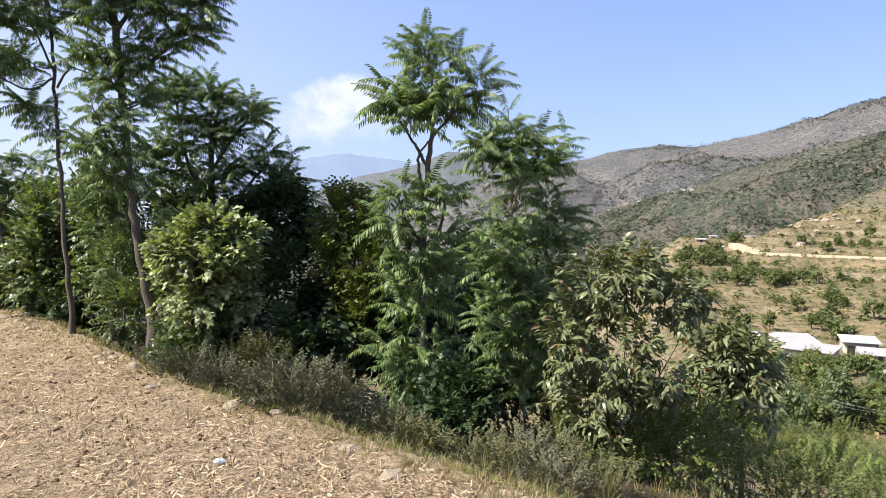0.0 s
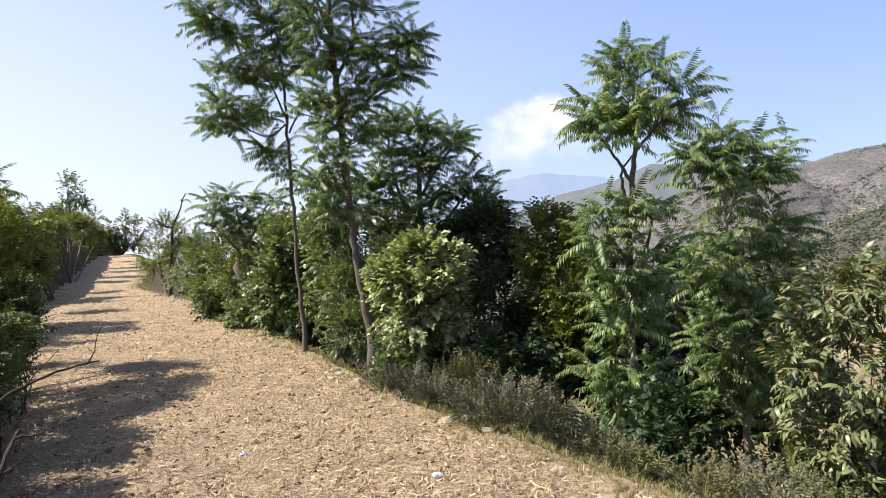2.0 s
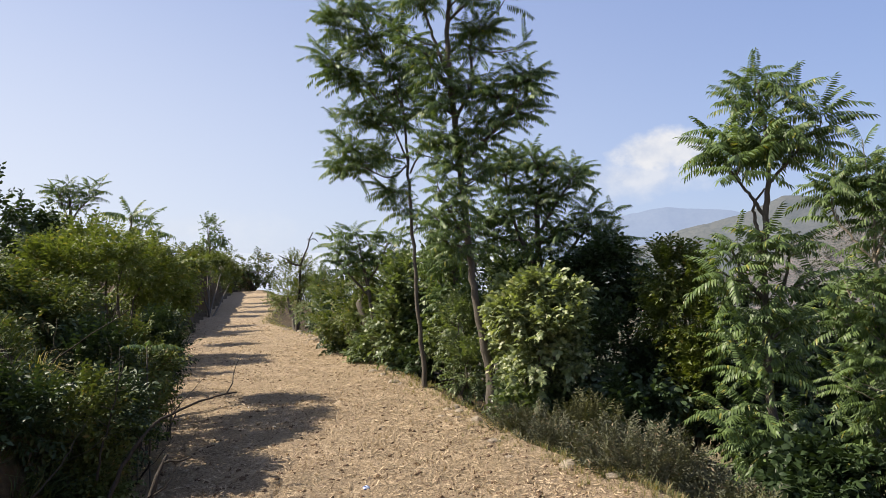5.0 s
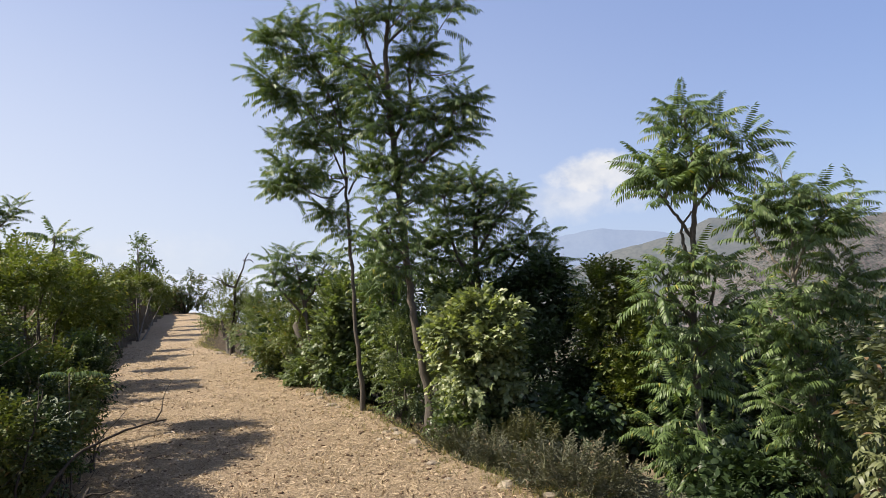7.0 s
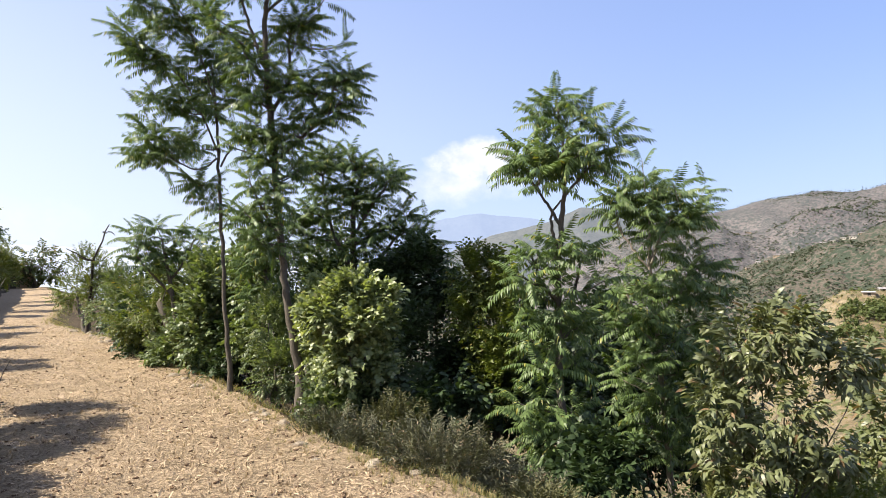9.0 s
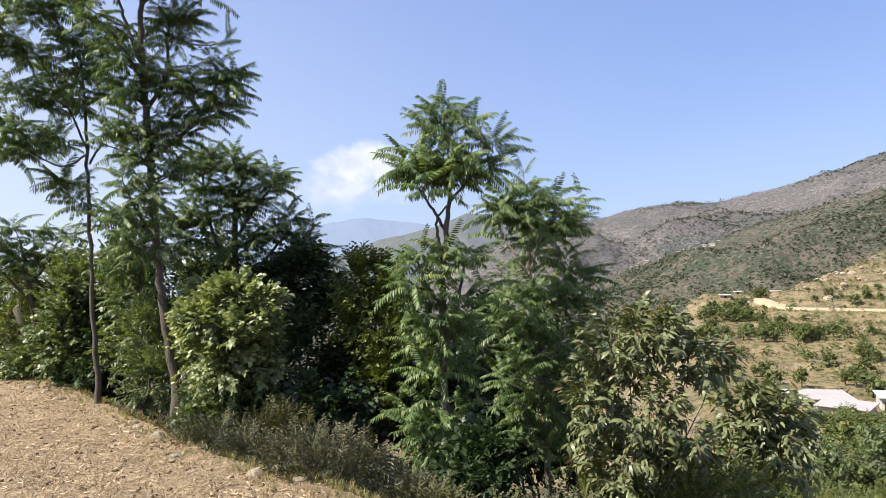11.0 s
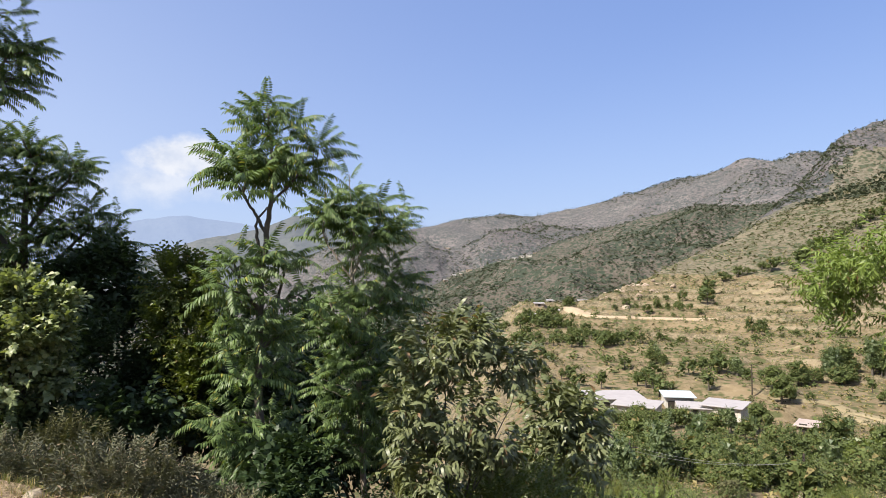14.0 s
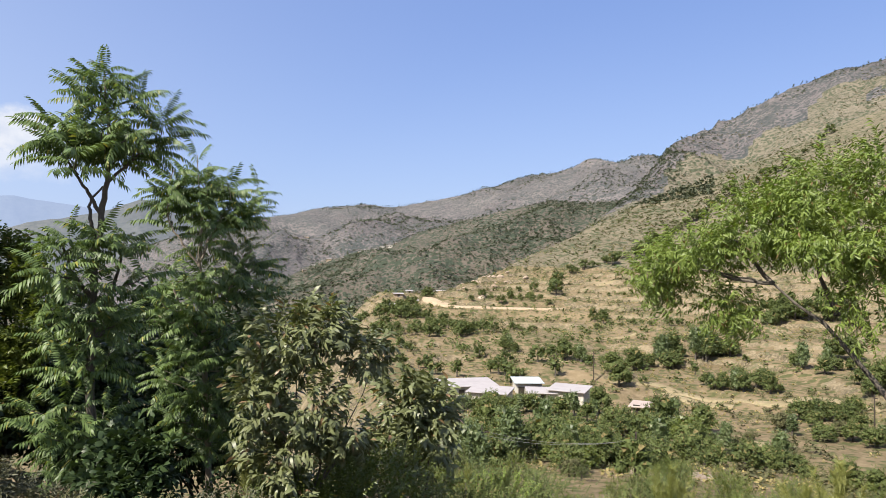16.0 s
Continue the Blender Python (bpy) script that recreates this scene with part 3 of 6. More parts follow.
# ---- plant makers ----
def join(pieces):
    verts, faces, k = [], [], 0
    for v, f in pieces:
        verts.append(v)
        faces.append(np.asarray(f) + k)
        k += len(v)
    return np.concatenate(verts), np.concatenate(faces)


def blade(length, wide, at=0.42, fold=0.18, droop=0.12):
    """A leaf along +x: four corners, folded on its midrib."""
    v = np.array([(0, 0, 0), (length * at, -wide / 2, fold * wide), (length, 0, -droop * length), (length * at, wide / 2, fold * wide)], float)
    return v, np.array([(0, 1, 2), (0, 2, 3)])


def turned(v, yaw=0.0, pitch=0.0, roll=0.0, shift=(0, 0, 0)):
    m = np.array(Euler((roll, -pitch, yaw)).to_matrix())
    return v @ m.T + np.asarray(shift, float)


def lance(length, wide, curl=0.15):
    """A pointed leaflet along +x: six corners, folded on its midrib, its tip bent down."""
    v = np.array([(0, 0, 0), (0.22 * length, -0.46 * wide, 0.12 * wide), (0.6 * length, -0.40 * wide, 0.1 * wide - 0.3 * curl * length), (length, 0, -curl * length), (0.6 * length, 0.40 * wide, 0.1 * wide - 0.3 * curl * length), (0.22 * length, 0.46 * wide, 0.12 * wide)], float)
    return v, np.array([(0, 1, 5), (1, 2, 4), (1, 4, 5), (2, 3, 4)])


def pinnate(pairs, length, leaflet, wide, droop, seed, hang=0.6):
    """A compound leaf along +x: an arching stalk and paired leaflets that hang from it."""
    g = rng(seed)
    pieces = []
    s = np.linspace(0, 1, 8)
    sway = 0.05 * length * np.sin(s * 2.6 + seed * 1.7) * s
    path = np.stack([length * s * (1 - 0.2 * droop * s), sway, length * (0.22 * s - (0.22 + droop) * s**2)], -1)
    half = 0.005 * (1.25 - s)[:, None]
    rim = np.concatenate([path + half * [0, 1, 0.0], path - half * [0, 1, 0.0]])
    pieces.append((rim, np.concatenate([[(k, k + 8, k + 9), (k, k + 9, k + 1)] for k in range(7)])))
    for k in range(pairs):
        t = 0.17 + 0.81 * k / (pairs - 1)
        p = np.array([np.interp(t, s, path[:, c]) for c in range(3)])
        size = leaflet * (0.66 + 0.42 * math.sin(math.pi * (0.15 + 0.72 * t))) * g.uniform(0.9, 1.1)
        for hand in (1, -1):
            if g.random() < 0.04:
                continue
            v, f = lance(size, wide * size / leaflet, g.uniform(0.08, 0.25))
            pieces.append((turned(v, hand * (1.46 - 0.6 * t**3) + g.normal(0, 0.06), -hang - g.normal(0, 0.12), hand * g.uniform(-0.1, 0.4), p), f))
    v, f = lance(leaflet * 0.85, wide, 0.2)
    pieces.append((turned(v, g.normal(0, 0.15), -0.45 - droop, 0, path[-1]), f))
    return join(pieces)


def oval(length, wide):
    """A rounded leaf along +x, folded on its midrib."""
    v = np.array([(0, 0, 0), (0.22 * length, -0.43 * wide, 0.1 * wide), (0.62 * length, -0.44 * wide, 0.06 * wide), (length, 0, -0.16 * length), (0.62 * length, 0.44 * wide, 0.06 * wide), (0.22 * length, 0.43 * wide, 0.1 * wide)], float)
    return v, np.array([(0, 1, 5), (1, 2, 4), (1, 4, 5), (2, 3, 4)])


def spray(count, length, wide, reach, seed, hang=0.25, shape=None):
    """A twig with simple leaves along it, along +x."""
    g = rng(seed)
    pieces = []
    for k in range(count):
        t = 0.1 + 0.9 * k / max(count - 1, 1)
        v, f = (shape or blade)(length * g.uniform(0.7, 1.15), wide * g.uniform(0.75, 1.15))
        pieces.append((turned(v, (1 if k % 2 else -1) * g.uniform(0.4, 1.3), g.uniform(-hang - 0.3, 0.45 - hang), g.uniform(-0.7, 0.7), (reach * t, 0, 0.10 * reach * t)), f))
    stalk = np.array([(0, 0.004, 0), (0, -0.004, 0), (reach, 0, 0.1 * reach)])
    pieces.append((stalk, np.array([(0, 1, 2)])))
    return join(pieces)


def tuft(count, high, wide, spread, seed, bend=0.5):
    """Grass: narrow blades from one root, bending outward."""
    g = rng(seed)
    pieces = []
    for k in range(count):
        a, h, out = g.uniform(0, 6.283), high * g.uniform(0.45, 1.1), spread * g.uniform(0.2, 1.2)
        c, s = math.cos(a), math.sin(a)
        root = np.array([c, s, 0]) * spread * 0.25 * g.random()
        side = np.array([-s, c, 0]) * wide * 0.5
        mid = root + np.array([c * out * 0.3, s * out * 0.3, h * 0.6])
        tip = root + np.array([c * out, s * out, h * (1 - bend * 0.35 * out / max(spread, 1e-3))])
        pieces.append((np.array([root - side, root + side, mid + side * 0.8, mid - side * 0.8, tip]), np.array([(0, 1, 2), (0, 2, 3), (3, 2, 4)])))
    return join(pieces)


def needles(count, length, reach, seed):
    g = rng(seed)
    pieces = []
    for k in range(count):
        a, t = g.uniform(0, 6.283), g.random()
        d = unit([0.75 + 0.5 * g.random(), math.cos(a), math.sin(a)])
        p = np.array([reach * t, 0, 0])
        s = unit(np.cross(d, [0.3, 0.2, 1])) * 0.0022
        pieces.append((np.array([p - s, p + s, p + d * length * g.uniform(0.7, 1.1)]), np.array([(0, 1, 2)])))
    return join(pieces)


def strew(templates, places, ways, sizes, seed, up=(0, 0, 1), twist=0.5):
    """Copies of leaf templates, joined: at places, pointing along ways."""
    g = rng(seed)
    places, ways = np.asarray(places, float), unit(ways)
    ref = np.where(np.abs(ways[:, 2:3]) > 0.97, np.array([[1.0, 0, 0]]), np.array([up], float))
    y = unit(np.cross(ref, ways))
    z = np.cross(ways, y)
    a = g.normal(0, twist, len(ways))[:, None]
    y, z = y * np.cos(a) + z * np.sin(a), z * np.cos(a) - y * np.sin(a)
    pick = g.integers(0, len(templates), len(ways))
    verts, faces, k = [], [], 0
    for n, (tv, tf) in enumerate(templates):
        sel = np.where(pick == n)[0]
        if not len(sel):
            continue
        v = tv[None] * np.asarray(sizes)[sel][:, None, None]
        w = v[..., 0:1] * ways[sel][:, None] + v[..., 1:2] * y[sel][:, None] + v[..., 2:3] * z[sel][:, None] + places[sel][:, None]
        verts.append(w.reshape(-1, 3))
        faces.append((np.asarray(tf)[None] + (np.arange(len(sel)) * len(tv))[:, None, None] + k).reshape(-1, 3))
        k += len(sel) * len(tv)
    return np.concatenate(verts), np.concatenate(faces)


def tube(path, radii, sides=7, knobs=0.0, seed=0):
    """A tapering limb along a bent path."""
    g = rng(seed)
    path = np.asarray(path, float)
    verts, faces = [], []
    ahead = unit(np.gradient(path, axis=0))
    for k, (p, d, r) in enumerate(zip(path, ahead, radii)):
        u = unit(np.cross(d, [0.31, 0.95, 0.05] if abs(d[2]) > 0.5 else [0, 0, 1]))
        v = np.cross(d, u)
        for j in range(sides):
            t = 2 * math.pi * j / sides
            verts.append(p + r * (1 + knobs * g.uniform(-1, 1)) * (u * math.cos(t) + v * math.sin(t)))
    for k in range(len(path) - 1):
        for j in range(sides):
            a, b = k * sides + j, k * sides + (j + 1) % sides
            faces += [(a, b, b + sides), (a, b + sides, a + sides)]
    n = len(verts)
    verts.append(path[-1] + ahead[-1] * radii[-1])
    faces += [(n - sides + j, n - sides + (j + 1) % sides, n) for j in range(sides)]
    return np.array(verts), np.array(faces)


def bent(a, b, steps, wobble, seed, sag=0.0):
    g = rng(seed)
    a, b = np.asarray(a, float), np.asarray(b, float)
    t = np.linspace(0, 1, steps)[:, None]
    off = np.cumsum(g.normal(0, wobble, (steps, 3)), 0)
    off -= off[:1] + (off[-1:] - off[:1]) * t
    return a + (b - a) * t + off - sag * np.array([[0, 0, 1]]) * 4 * t * (1 - t)


def in_ball(g, n, shell=0.35):
    """Places in the unit ball, more near its skin."""
    v = unit(g.normal(0, 1, (n, 3)))
    return v * (g.uniform(shell, 1, n) ** (1 / 2.0))[:, None]


AIL_LEAVES = [pinnate(14, 0.98, 0.21, 0.05, 0.18, 1, 0.75), pinnate(15, 1.04, 0.215, 0.05, 0.34, 2, 0.9), pinnate(13, 0.92, 0.21, 0.05, 0.1, 3, 0.7), pinnate(14, 1.0, 0.21, 0.048, 0.46, 4, 0.95), pinnate(15, 1.06, 0.215, 0.05, 0.26, 5, 0.8), pinnate(12, 0.86, 0.2, 0.05, 0.14, 6, 0.65)]  # about one metre long, to be scaled
AIL_MESHES = [quick_mesh("leaf", v, f, LEAF_AIL) for v, f in AIL_LEAVES]
BROAD_SPRAYS = [spray(11, 0.085, 0.06, 0.3, 10 + k, shape=oval) for k in range(4)]
SMALL_SPRAYS = [spray(13, 0.055, 0.026, 0.26, 20 + k) for k in range(4)]
LANCE_SPRAYS = [spray(11, 0.17, 0.055, 0.34, 30 + k, 0.45, shape=lambda a, b: lance(a, b, 0.3)) for k in range(4)]
NARROW_SPRAYS = [spray(15, 0.062, 0.017, 0.26, 90 + k, 0.1) for k in range(4)]
WILLOW_SPRAYS = [spray(15, 0.072, 0.02, 0.30, 40 + k, 0.6) for k in range(4)]
HILL_SPRAYS = [spray(5, 0.17, 0.13, 0.42, 80 + k) for k in range(4)]
DENSE_SPRAYS = [spray(9, 0.1, 0.06, 0.36, 60 + k, shape=oval) for k in range(3)]


def leafy_crown(templates, blobs, per_blob, seed, size=(0.8, 1.2), lift=0.25, clumps=10, loose=0.28):
    """Leaf sprays in clumps near the skin of some egg-shaped blobs (centre, radii), leaving gaps."""
    g = rng(seed)
    places, ways = [], []
    for (c, radii), n in zip(blobs, per_blob):
        c, radii = np.asarray(c, float), np.asarray(radii, float)
        hubs = in_ball(g, clumps, 0.25)
        q = hubs[g.integers(0, clumps, n)] + g.normal(0, loose, (n, 3))
        far = np.linalg.norm(q, axis=1, keepdims=True)
        q = np.where(far > 1.12, q / far * g.uniform(0.85, 1.12, (n, 1)), q)
        places.append(c + q * radii)
        ways.append(unit(q * radii) * 0.8 + g.normal(0, 0.55, (n, 3)) + [0, 0, lift])
    places, ways = np.concatenate(places), np.concatenate(ways)
    return strew(templates, places, ways, g.uniform(*size, len(places)), seed + 1)


def limbs(root, trunk_top, blobs, count, thick, seed, start=0.35):
    """Boughs from the trunk into the blobs."""
    g = rng(seed)
    pieces = []
    for k in range(count):
        c, radii = blobs[k % len(blobs)]
        t = g.uniform(start, 0.95)
        a = np.asarray(root) * (1 - t) + np.asarray(trunk_top) * t
        b = np.asarray(c) + in_ball(g, 1, 0.2)[0] * np.asarray(radii) * 0.75
        pieces.append(tube(bent(a, b, 6, 0.05, seed + k), np.linspace(thick, thick * 0.25, 6), 5))
    return pieces


def bush(name, x, y, label, category, mat, templates, blobs, per_blob, seed, stem=0.03, stems=5, bark_mat=None, size=(0.8, 1.2), sink=0.05, group="", lift=0.25, clumps=10, loose=0.28):
    z = z_at(x, y) - sink
    ob = thing(name, x, y, z, label, category, group)
    g = rng(seed)
    for k in range(stems):
        c, radii = blobs[k % len(blobs)]
        foot = np.array([g.normal(0, 0.05), g.normal(0, 0.05), -0.05])
        tip = np.asarray(c) + in_ball(g, 1, 0.1)[0] * np.asarray(radii) * 0.8
        part("stem", quick_mesh("stem", *tube(bent(foot, tip, 7, 0.04, seed + 50 + k), np.linspace(stem, stem * 0.2, 7), 5), bark_mat or BARK, True), ob)
    part("foliage", quick_mesh("foliage", *leafy_crown(templates, blobs, per_blob, seed, size, lift, clumps, loose), mat), ob)
    return ob


def aim(p, d, roll, s):
    """A pose whose x axis points along d."""
    d = Vector(d).normalized()
    y = Vector((0, 0, 1)).cross(d)
    y = y.normalized() if y.length > 1e-3 else Vector((0, 1, 0))
    z = d.cross(y)
    m = Matrix((d, y, z)).transposed().to_4x4()
    return Matrix.Translation(p) @ m @ Matrix.Rotation(roll, 4, "X") @ Matrix.Scale(s, 4)


# ---- the slender trees at the field's edge ----
def spot(side, up, far):
    x, y = polar(side, far)
    return np.array([x, y, 1.55 + far * math.tan(radians(up))])


def blob(base, side, up, far, wide, high):
    """An egg-shaped mass of leaves seen from the standing point, relative to a base."""
    return spot(side, up, far) - np.asarray(base), np.array([far * radians(wide), far * radians(wide) * 1.05, far * radians(high)])


def base_at(side, far, sink=0.05):
    x, y = polar(side, far)
    return np.array([x, y, z_at(x, y) - sink])


def whorl_tree(side, far, trunk, radii, stems, tips, leaf, leaves, twig, seed, label, bark_mat, extra=1):
    """A tree of heaven: a trunk and stems through (side, up, nearer or farther), and shoots that each end in a whorl of feathery leaves."""
    g = rng(seed)
    b = base_at(side, far)
    ob = thing("tree_of_heaven", *b, label, "tree", "slender trees along the field edge")

    def line(points):
        p = np.array([spot(s, u, far + d) - b for s, u, d in points])
        t = np.linspace(0, len(p) - 1, len(p) * 4)
        fine = np.stack([np.interp(t, np.arange(len(p)), p[:, c]) for c in range(3)], -1)
        for _ in range(3):
            fine[1:-1] = (fine[:-2] + 2 * fine[1:-1] + fine[2:]) / 4
        fine[1:-1] += g.normal(0, 0.006, fine[1:-1].shape)
        return fine
    main = line(trunk)
    main = np.concatenate([bent((0, 0, 0), main[0], 5, 0.008, seed)[:-1], main])
    rr = np.interp(np.linspace(0, len(radii) - 1, len(main)), np.arange(len(radii)), radii)
    part("trunk", quick_mesh("trunk", *tube(main, rr, 9, 0.07, seed), bark_mat, True), ob)
    wood, thick = [main], [rr]
    for k, points in enumerate(stems):
        p = line(points)
        r0 = rr[np.argmin(np.linalg.norm(main - p[0], axis=1))] * 0.7
        r = np.linspace(r0, max(r0 * 0.4, twig * 0.7), len(p))
        part("bough", quick_mesh("bough", *tube(p, r, 7, 0.06, seed + k), bark_mat, True), ob)
        wood.append(p)
        thick.append(r)
    wood, thick = np.concatenate(wood), np.concatenate(thick)
    shoots = [(spot(s, u, far + d) - b, True) for s, u, d in tips]
    for p, _ in shoots[:]:
        shoots += [(p + g.normal(0, 1, 3) * [0.2, 0.26, 0.13] * (leaf / 0.5), False) for _ in range(extra)]
    inner = []
    for k, (tip, outer) in enumerate(shoots):
        gap = np.linalg.norm(wood - tip, axis=1) + 1.6 * np.maximum(wood[:, 2] - tip[2] + 0.12, 0)
        near = int(np.argmin(gap))
        root = wood[near]
        limb = bent(root, tip, 7, 0.012, seed * 31 + k, 0.06 * np.linalg.norm(tip - root))
        part("limb", quick_mesh("limb", *tube(limb, np.linspace(min(thick[near] * 0.75, twig), twig * 0.45, 7), 5), bark_mat, True), ob)
        a = g.uniform(0, 6.28)
        lean = unit(tip - root) * [1, 1, 0.3]
        count = leaves if outer else leaves * 2 // 3
        for j in range(count):
            a += 2.4 + g.normal(0, 0.2)
            f = (j + 0.5) / count
            p = limb[-1] + (limb[-3] - limb[-1]) * (1 - f) * 1.4
            e = -0.12 + 1.2 * f**1.4 + g.normal(0, 0.16)
            way = np.array([math.cos(a) * math.cos(e), math.sin(a) * math.cos(e), math.sin(e)]) + lean * 0.35
            size = leaf * (1.06 - 0.26 * f) * g.uniform(0.8, 1.15)
            pick = int(g.integers(0, len(AIL_MESHES)))
            m = aim(Vector(p), way, g.normal(0, 0.3), size)
            if outer:
                part("leaf", AIL_MESHES[pick], ob, m=m)
            else:
                v, q = AIL_LEAVES[pick]
                m = np.array(m)
                inner.append((v @ m[:3, :3].T + m[:3, 3], q))
    part("inner_foliage", quick_mesh("inner_foliage", *join(inner), LEAF_AIL), ob)
    return ob


def slender_trees():
    whorl_tree(28.8, 9.6, [(28.9, -6.1, 0), (29.1, -3.3, 0), (29.2, 1.4, 0), (29.4, 6.6, 0), (29.5, 10.3, 0), (29.6, 13.6, 0), (29.9, 16.7, 0)], [0.042, 0.032, 0.028, 0.025, 0.023, 0.02, 0.015, 0.009],
               [[(29.3, 8.7, 0), (28.5, 10.3, 0), (27.5, 11.3, -0.1), (27.1, 13.1, -0.1)], [(29.4, 9.6, 0), (30.4, 12.2, -0.1), (31.7, 14.7, -0.2), (33.1, 16.7, -0.3)], [(29.6, 13.6, 0), (30.7, 17.2, -0.1), (32.2, 20.5, -0.2), (34.3, 21.5, -0.3)], [(29.5, 9.4, 0), (30.6, 8.5, -0.1), (31.7, 8.5, -0.2), (33.8, 9.7, -0.3)]],
               [(36.5, 18.5, -0.3), (35.6, 20.8, -0.3), (33.7, 21.8, -0.1), (31.4, 22.3, 0.2), (29.7, 20.7, 0.1), (32.3, 19.3, -0.2), (35, 16.9, -0.4), (33.1, 16.1, -0.3), (30.9, 17.2, 0), (29.2, 15.8, 0.2), (34.3, 13.8, -0.4), (32, 13.4, -0.3), (29.9, 12.9, 0), (34.6, 11.2, -0.4), (33.1, 10, -0.3), (35.2, 8.8, -0.4), (31.6, 10.6, 0.1), (31.3, 7.5, -0.1), (30.4, 6.2, 0), (28.2, 17.6, 0.1), (28.1, 13.8, 0.2), (32.2, 15.4, 0.4), (34.4, 18.9, 0.3)],
               0.4, 17, 0.011, 101, "tall thin feathery tree with a bare lower trunk", BARK, 1)
    whorl_tree(23.0, 8.5, [(23.3, -8.3, 0), (24, -4.3, 0), (24.4, -1.4, 0), (24.6, 2.1, 0), (24.8, 6, 0), (25.1, 9.8, 0), (25.3, 13, 0), (25.6, 16.2, 0), (25.7, 18.9, 0), (25.6, 21.6, 0), (25.1, 24.1, 0), (24.5, 26.2, 0)], [0.11, 0.062, 0.05, 0.046, 0.044, 0.043, 0.041, 0.039, 0.036, 0.032, 0.027, 0.02, 0.012],
               [[(25.5, 16, 0), (26.3, 18.1, 0.1), (27, 19.9, 0.1), (27.7, 22, 0.1), (28.1, 24.5, 0.1)], [(25.1, 9.3, 0), (23.1, 11.1, -0.1), (21.6, 12.3, -0.2), (20.3, 14.9, -0.2), (19.4, 16.5, -0.2)], [(25.3, 13, 0), (23.6, 15.7, 0.1), (23.9, 18.9, 0.1), (22.6, 20.2, 0.1)], [(24.6, 2.6, 0), (25.6, 4.5, -0.1), (26.5, 6, -0.2)], [(25.6, 20.7, 0), (23.2, 22.8, 0.2), (20.3, 23.5, 0.2)]],
               [(23.8, 20.3, 0.1), (21.8, 20.4, 0), (23.1, 18.5, 0.1), (24, 15.8, -0.1), (22, 15, -0.2), (20.2, 16.7, -0.2), (18.5, 16.3, -0.2), (19.1, 14.2, -0.2), (21.1, 13.1, -0.2), (22.6, 12.7, 0), (24.8, 15.3, 0.2), (27, 14.7, -0.1), (26.8, 12.4, -0.2), (24.3, 11.4, -0.2), (25.8, 9.8, -0.3), (23.4, 9, 0), (27.1, 7.9, -0.3), (25.2, 6.7, -0.3), (26.9, 4.8, -0.3), (27.7, 10.8, 0.1), (27.8, 18.5, 0.2), (28.7, 22.4, 0.1), (26.9, 23.1, 0.1), (27.5, 25.8, 0.1), (24.5, 27, 0), (22.7, 23.2, 0.2), (25.2, 23.3, -0.2), (19.8, 23.4, 0.2), (29.7, 19.4, 0.2), (27.4, 16.8, -0.2), (26.4, 2.6, -0.2)],
               0.37, 13, 0.013, 102, "tall feathery tree with a knobbly grey trunk foot", BARK, 2)
    whorl_tree(26.2, 10.4, [(26.1, -4, 0), (26.0, -1, 0), (25.8, 2, 0)], [0.035, 0.03, 0.025, 0.012],
               [[(26.0, -1, 0), (25.0, 1, 0.1), (24.0, 3, 0.2)]],
               [(26.8, 3.2, 0), (25.5, 1.1, -0.3), (27.2, 0.8, 0), (23.4, 4.5, 0.2), (22.5, 2.6, 0.3), (25.9, 4.2, 0), (26.9, -1.2, -0.1), (24.5, 2.2, 0.1), (24.8, -1.5, -0.2), (26.0, -2.8, 0)],
               0.4, 11, 0.01, 107, "young feathery tree in the thicket between two trunks", BARK, 2)
    whorl_tree(19.0, 10.9, [(18.7, -3.9, 0), (18.7, 0.8, 0), (18.8, 4.7, 0), (18.1, 8, 0)], [0.07, 0.06, 0.05, 0.04, 0.02],
               [[(18.7, -2, 0), (16.6, 1.2, 0), (14.6, 3.5, 0)], [(18.8, -0.1, 0), (20.7, 3.8, 0), (21.2, 8.1, 0)], [(18.7, 3.2, 0), (16.8, 6, 0), (15.5, 7.8, 0)], [(18.7, -3.9, 0), (14.8, -1.2, 0), (13, 1.5, 0)]],
               [(21, 9.6, 0), (19.1, 10, 0), (17.5, 8.6, 0), (15.5, 7.7, 0), (16.8, 6.2, 0), (14.2, 4.8, 0), (13.2, 2.9, 0), (12.6, 1, 0), (19.6, 7.3, 0), (18.5, 5.6, 0), (21.3, 6.9, 0), (15.7, 3.6, 0), (17.4, 3.2, 0), (22.2, 9.1, -0.2), (20.7, 4.8, -0.2), (14.7, 1.1, 0), (18.9, 1.8, -0.2), (22.6, 4.4, -0.2), (16.6, -0.2, -0.2)],
               0.42, 13, 0.014, 106, "shady feathery tree with a spreading open crown", BARK, 3)
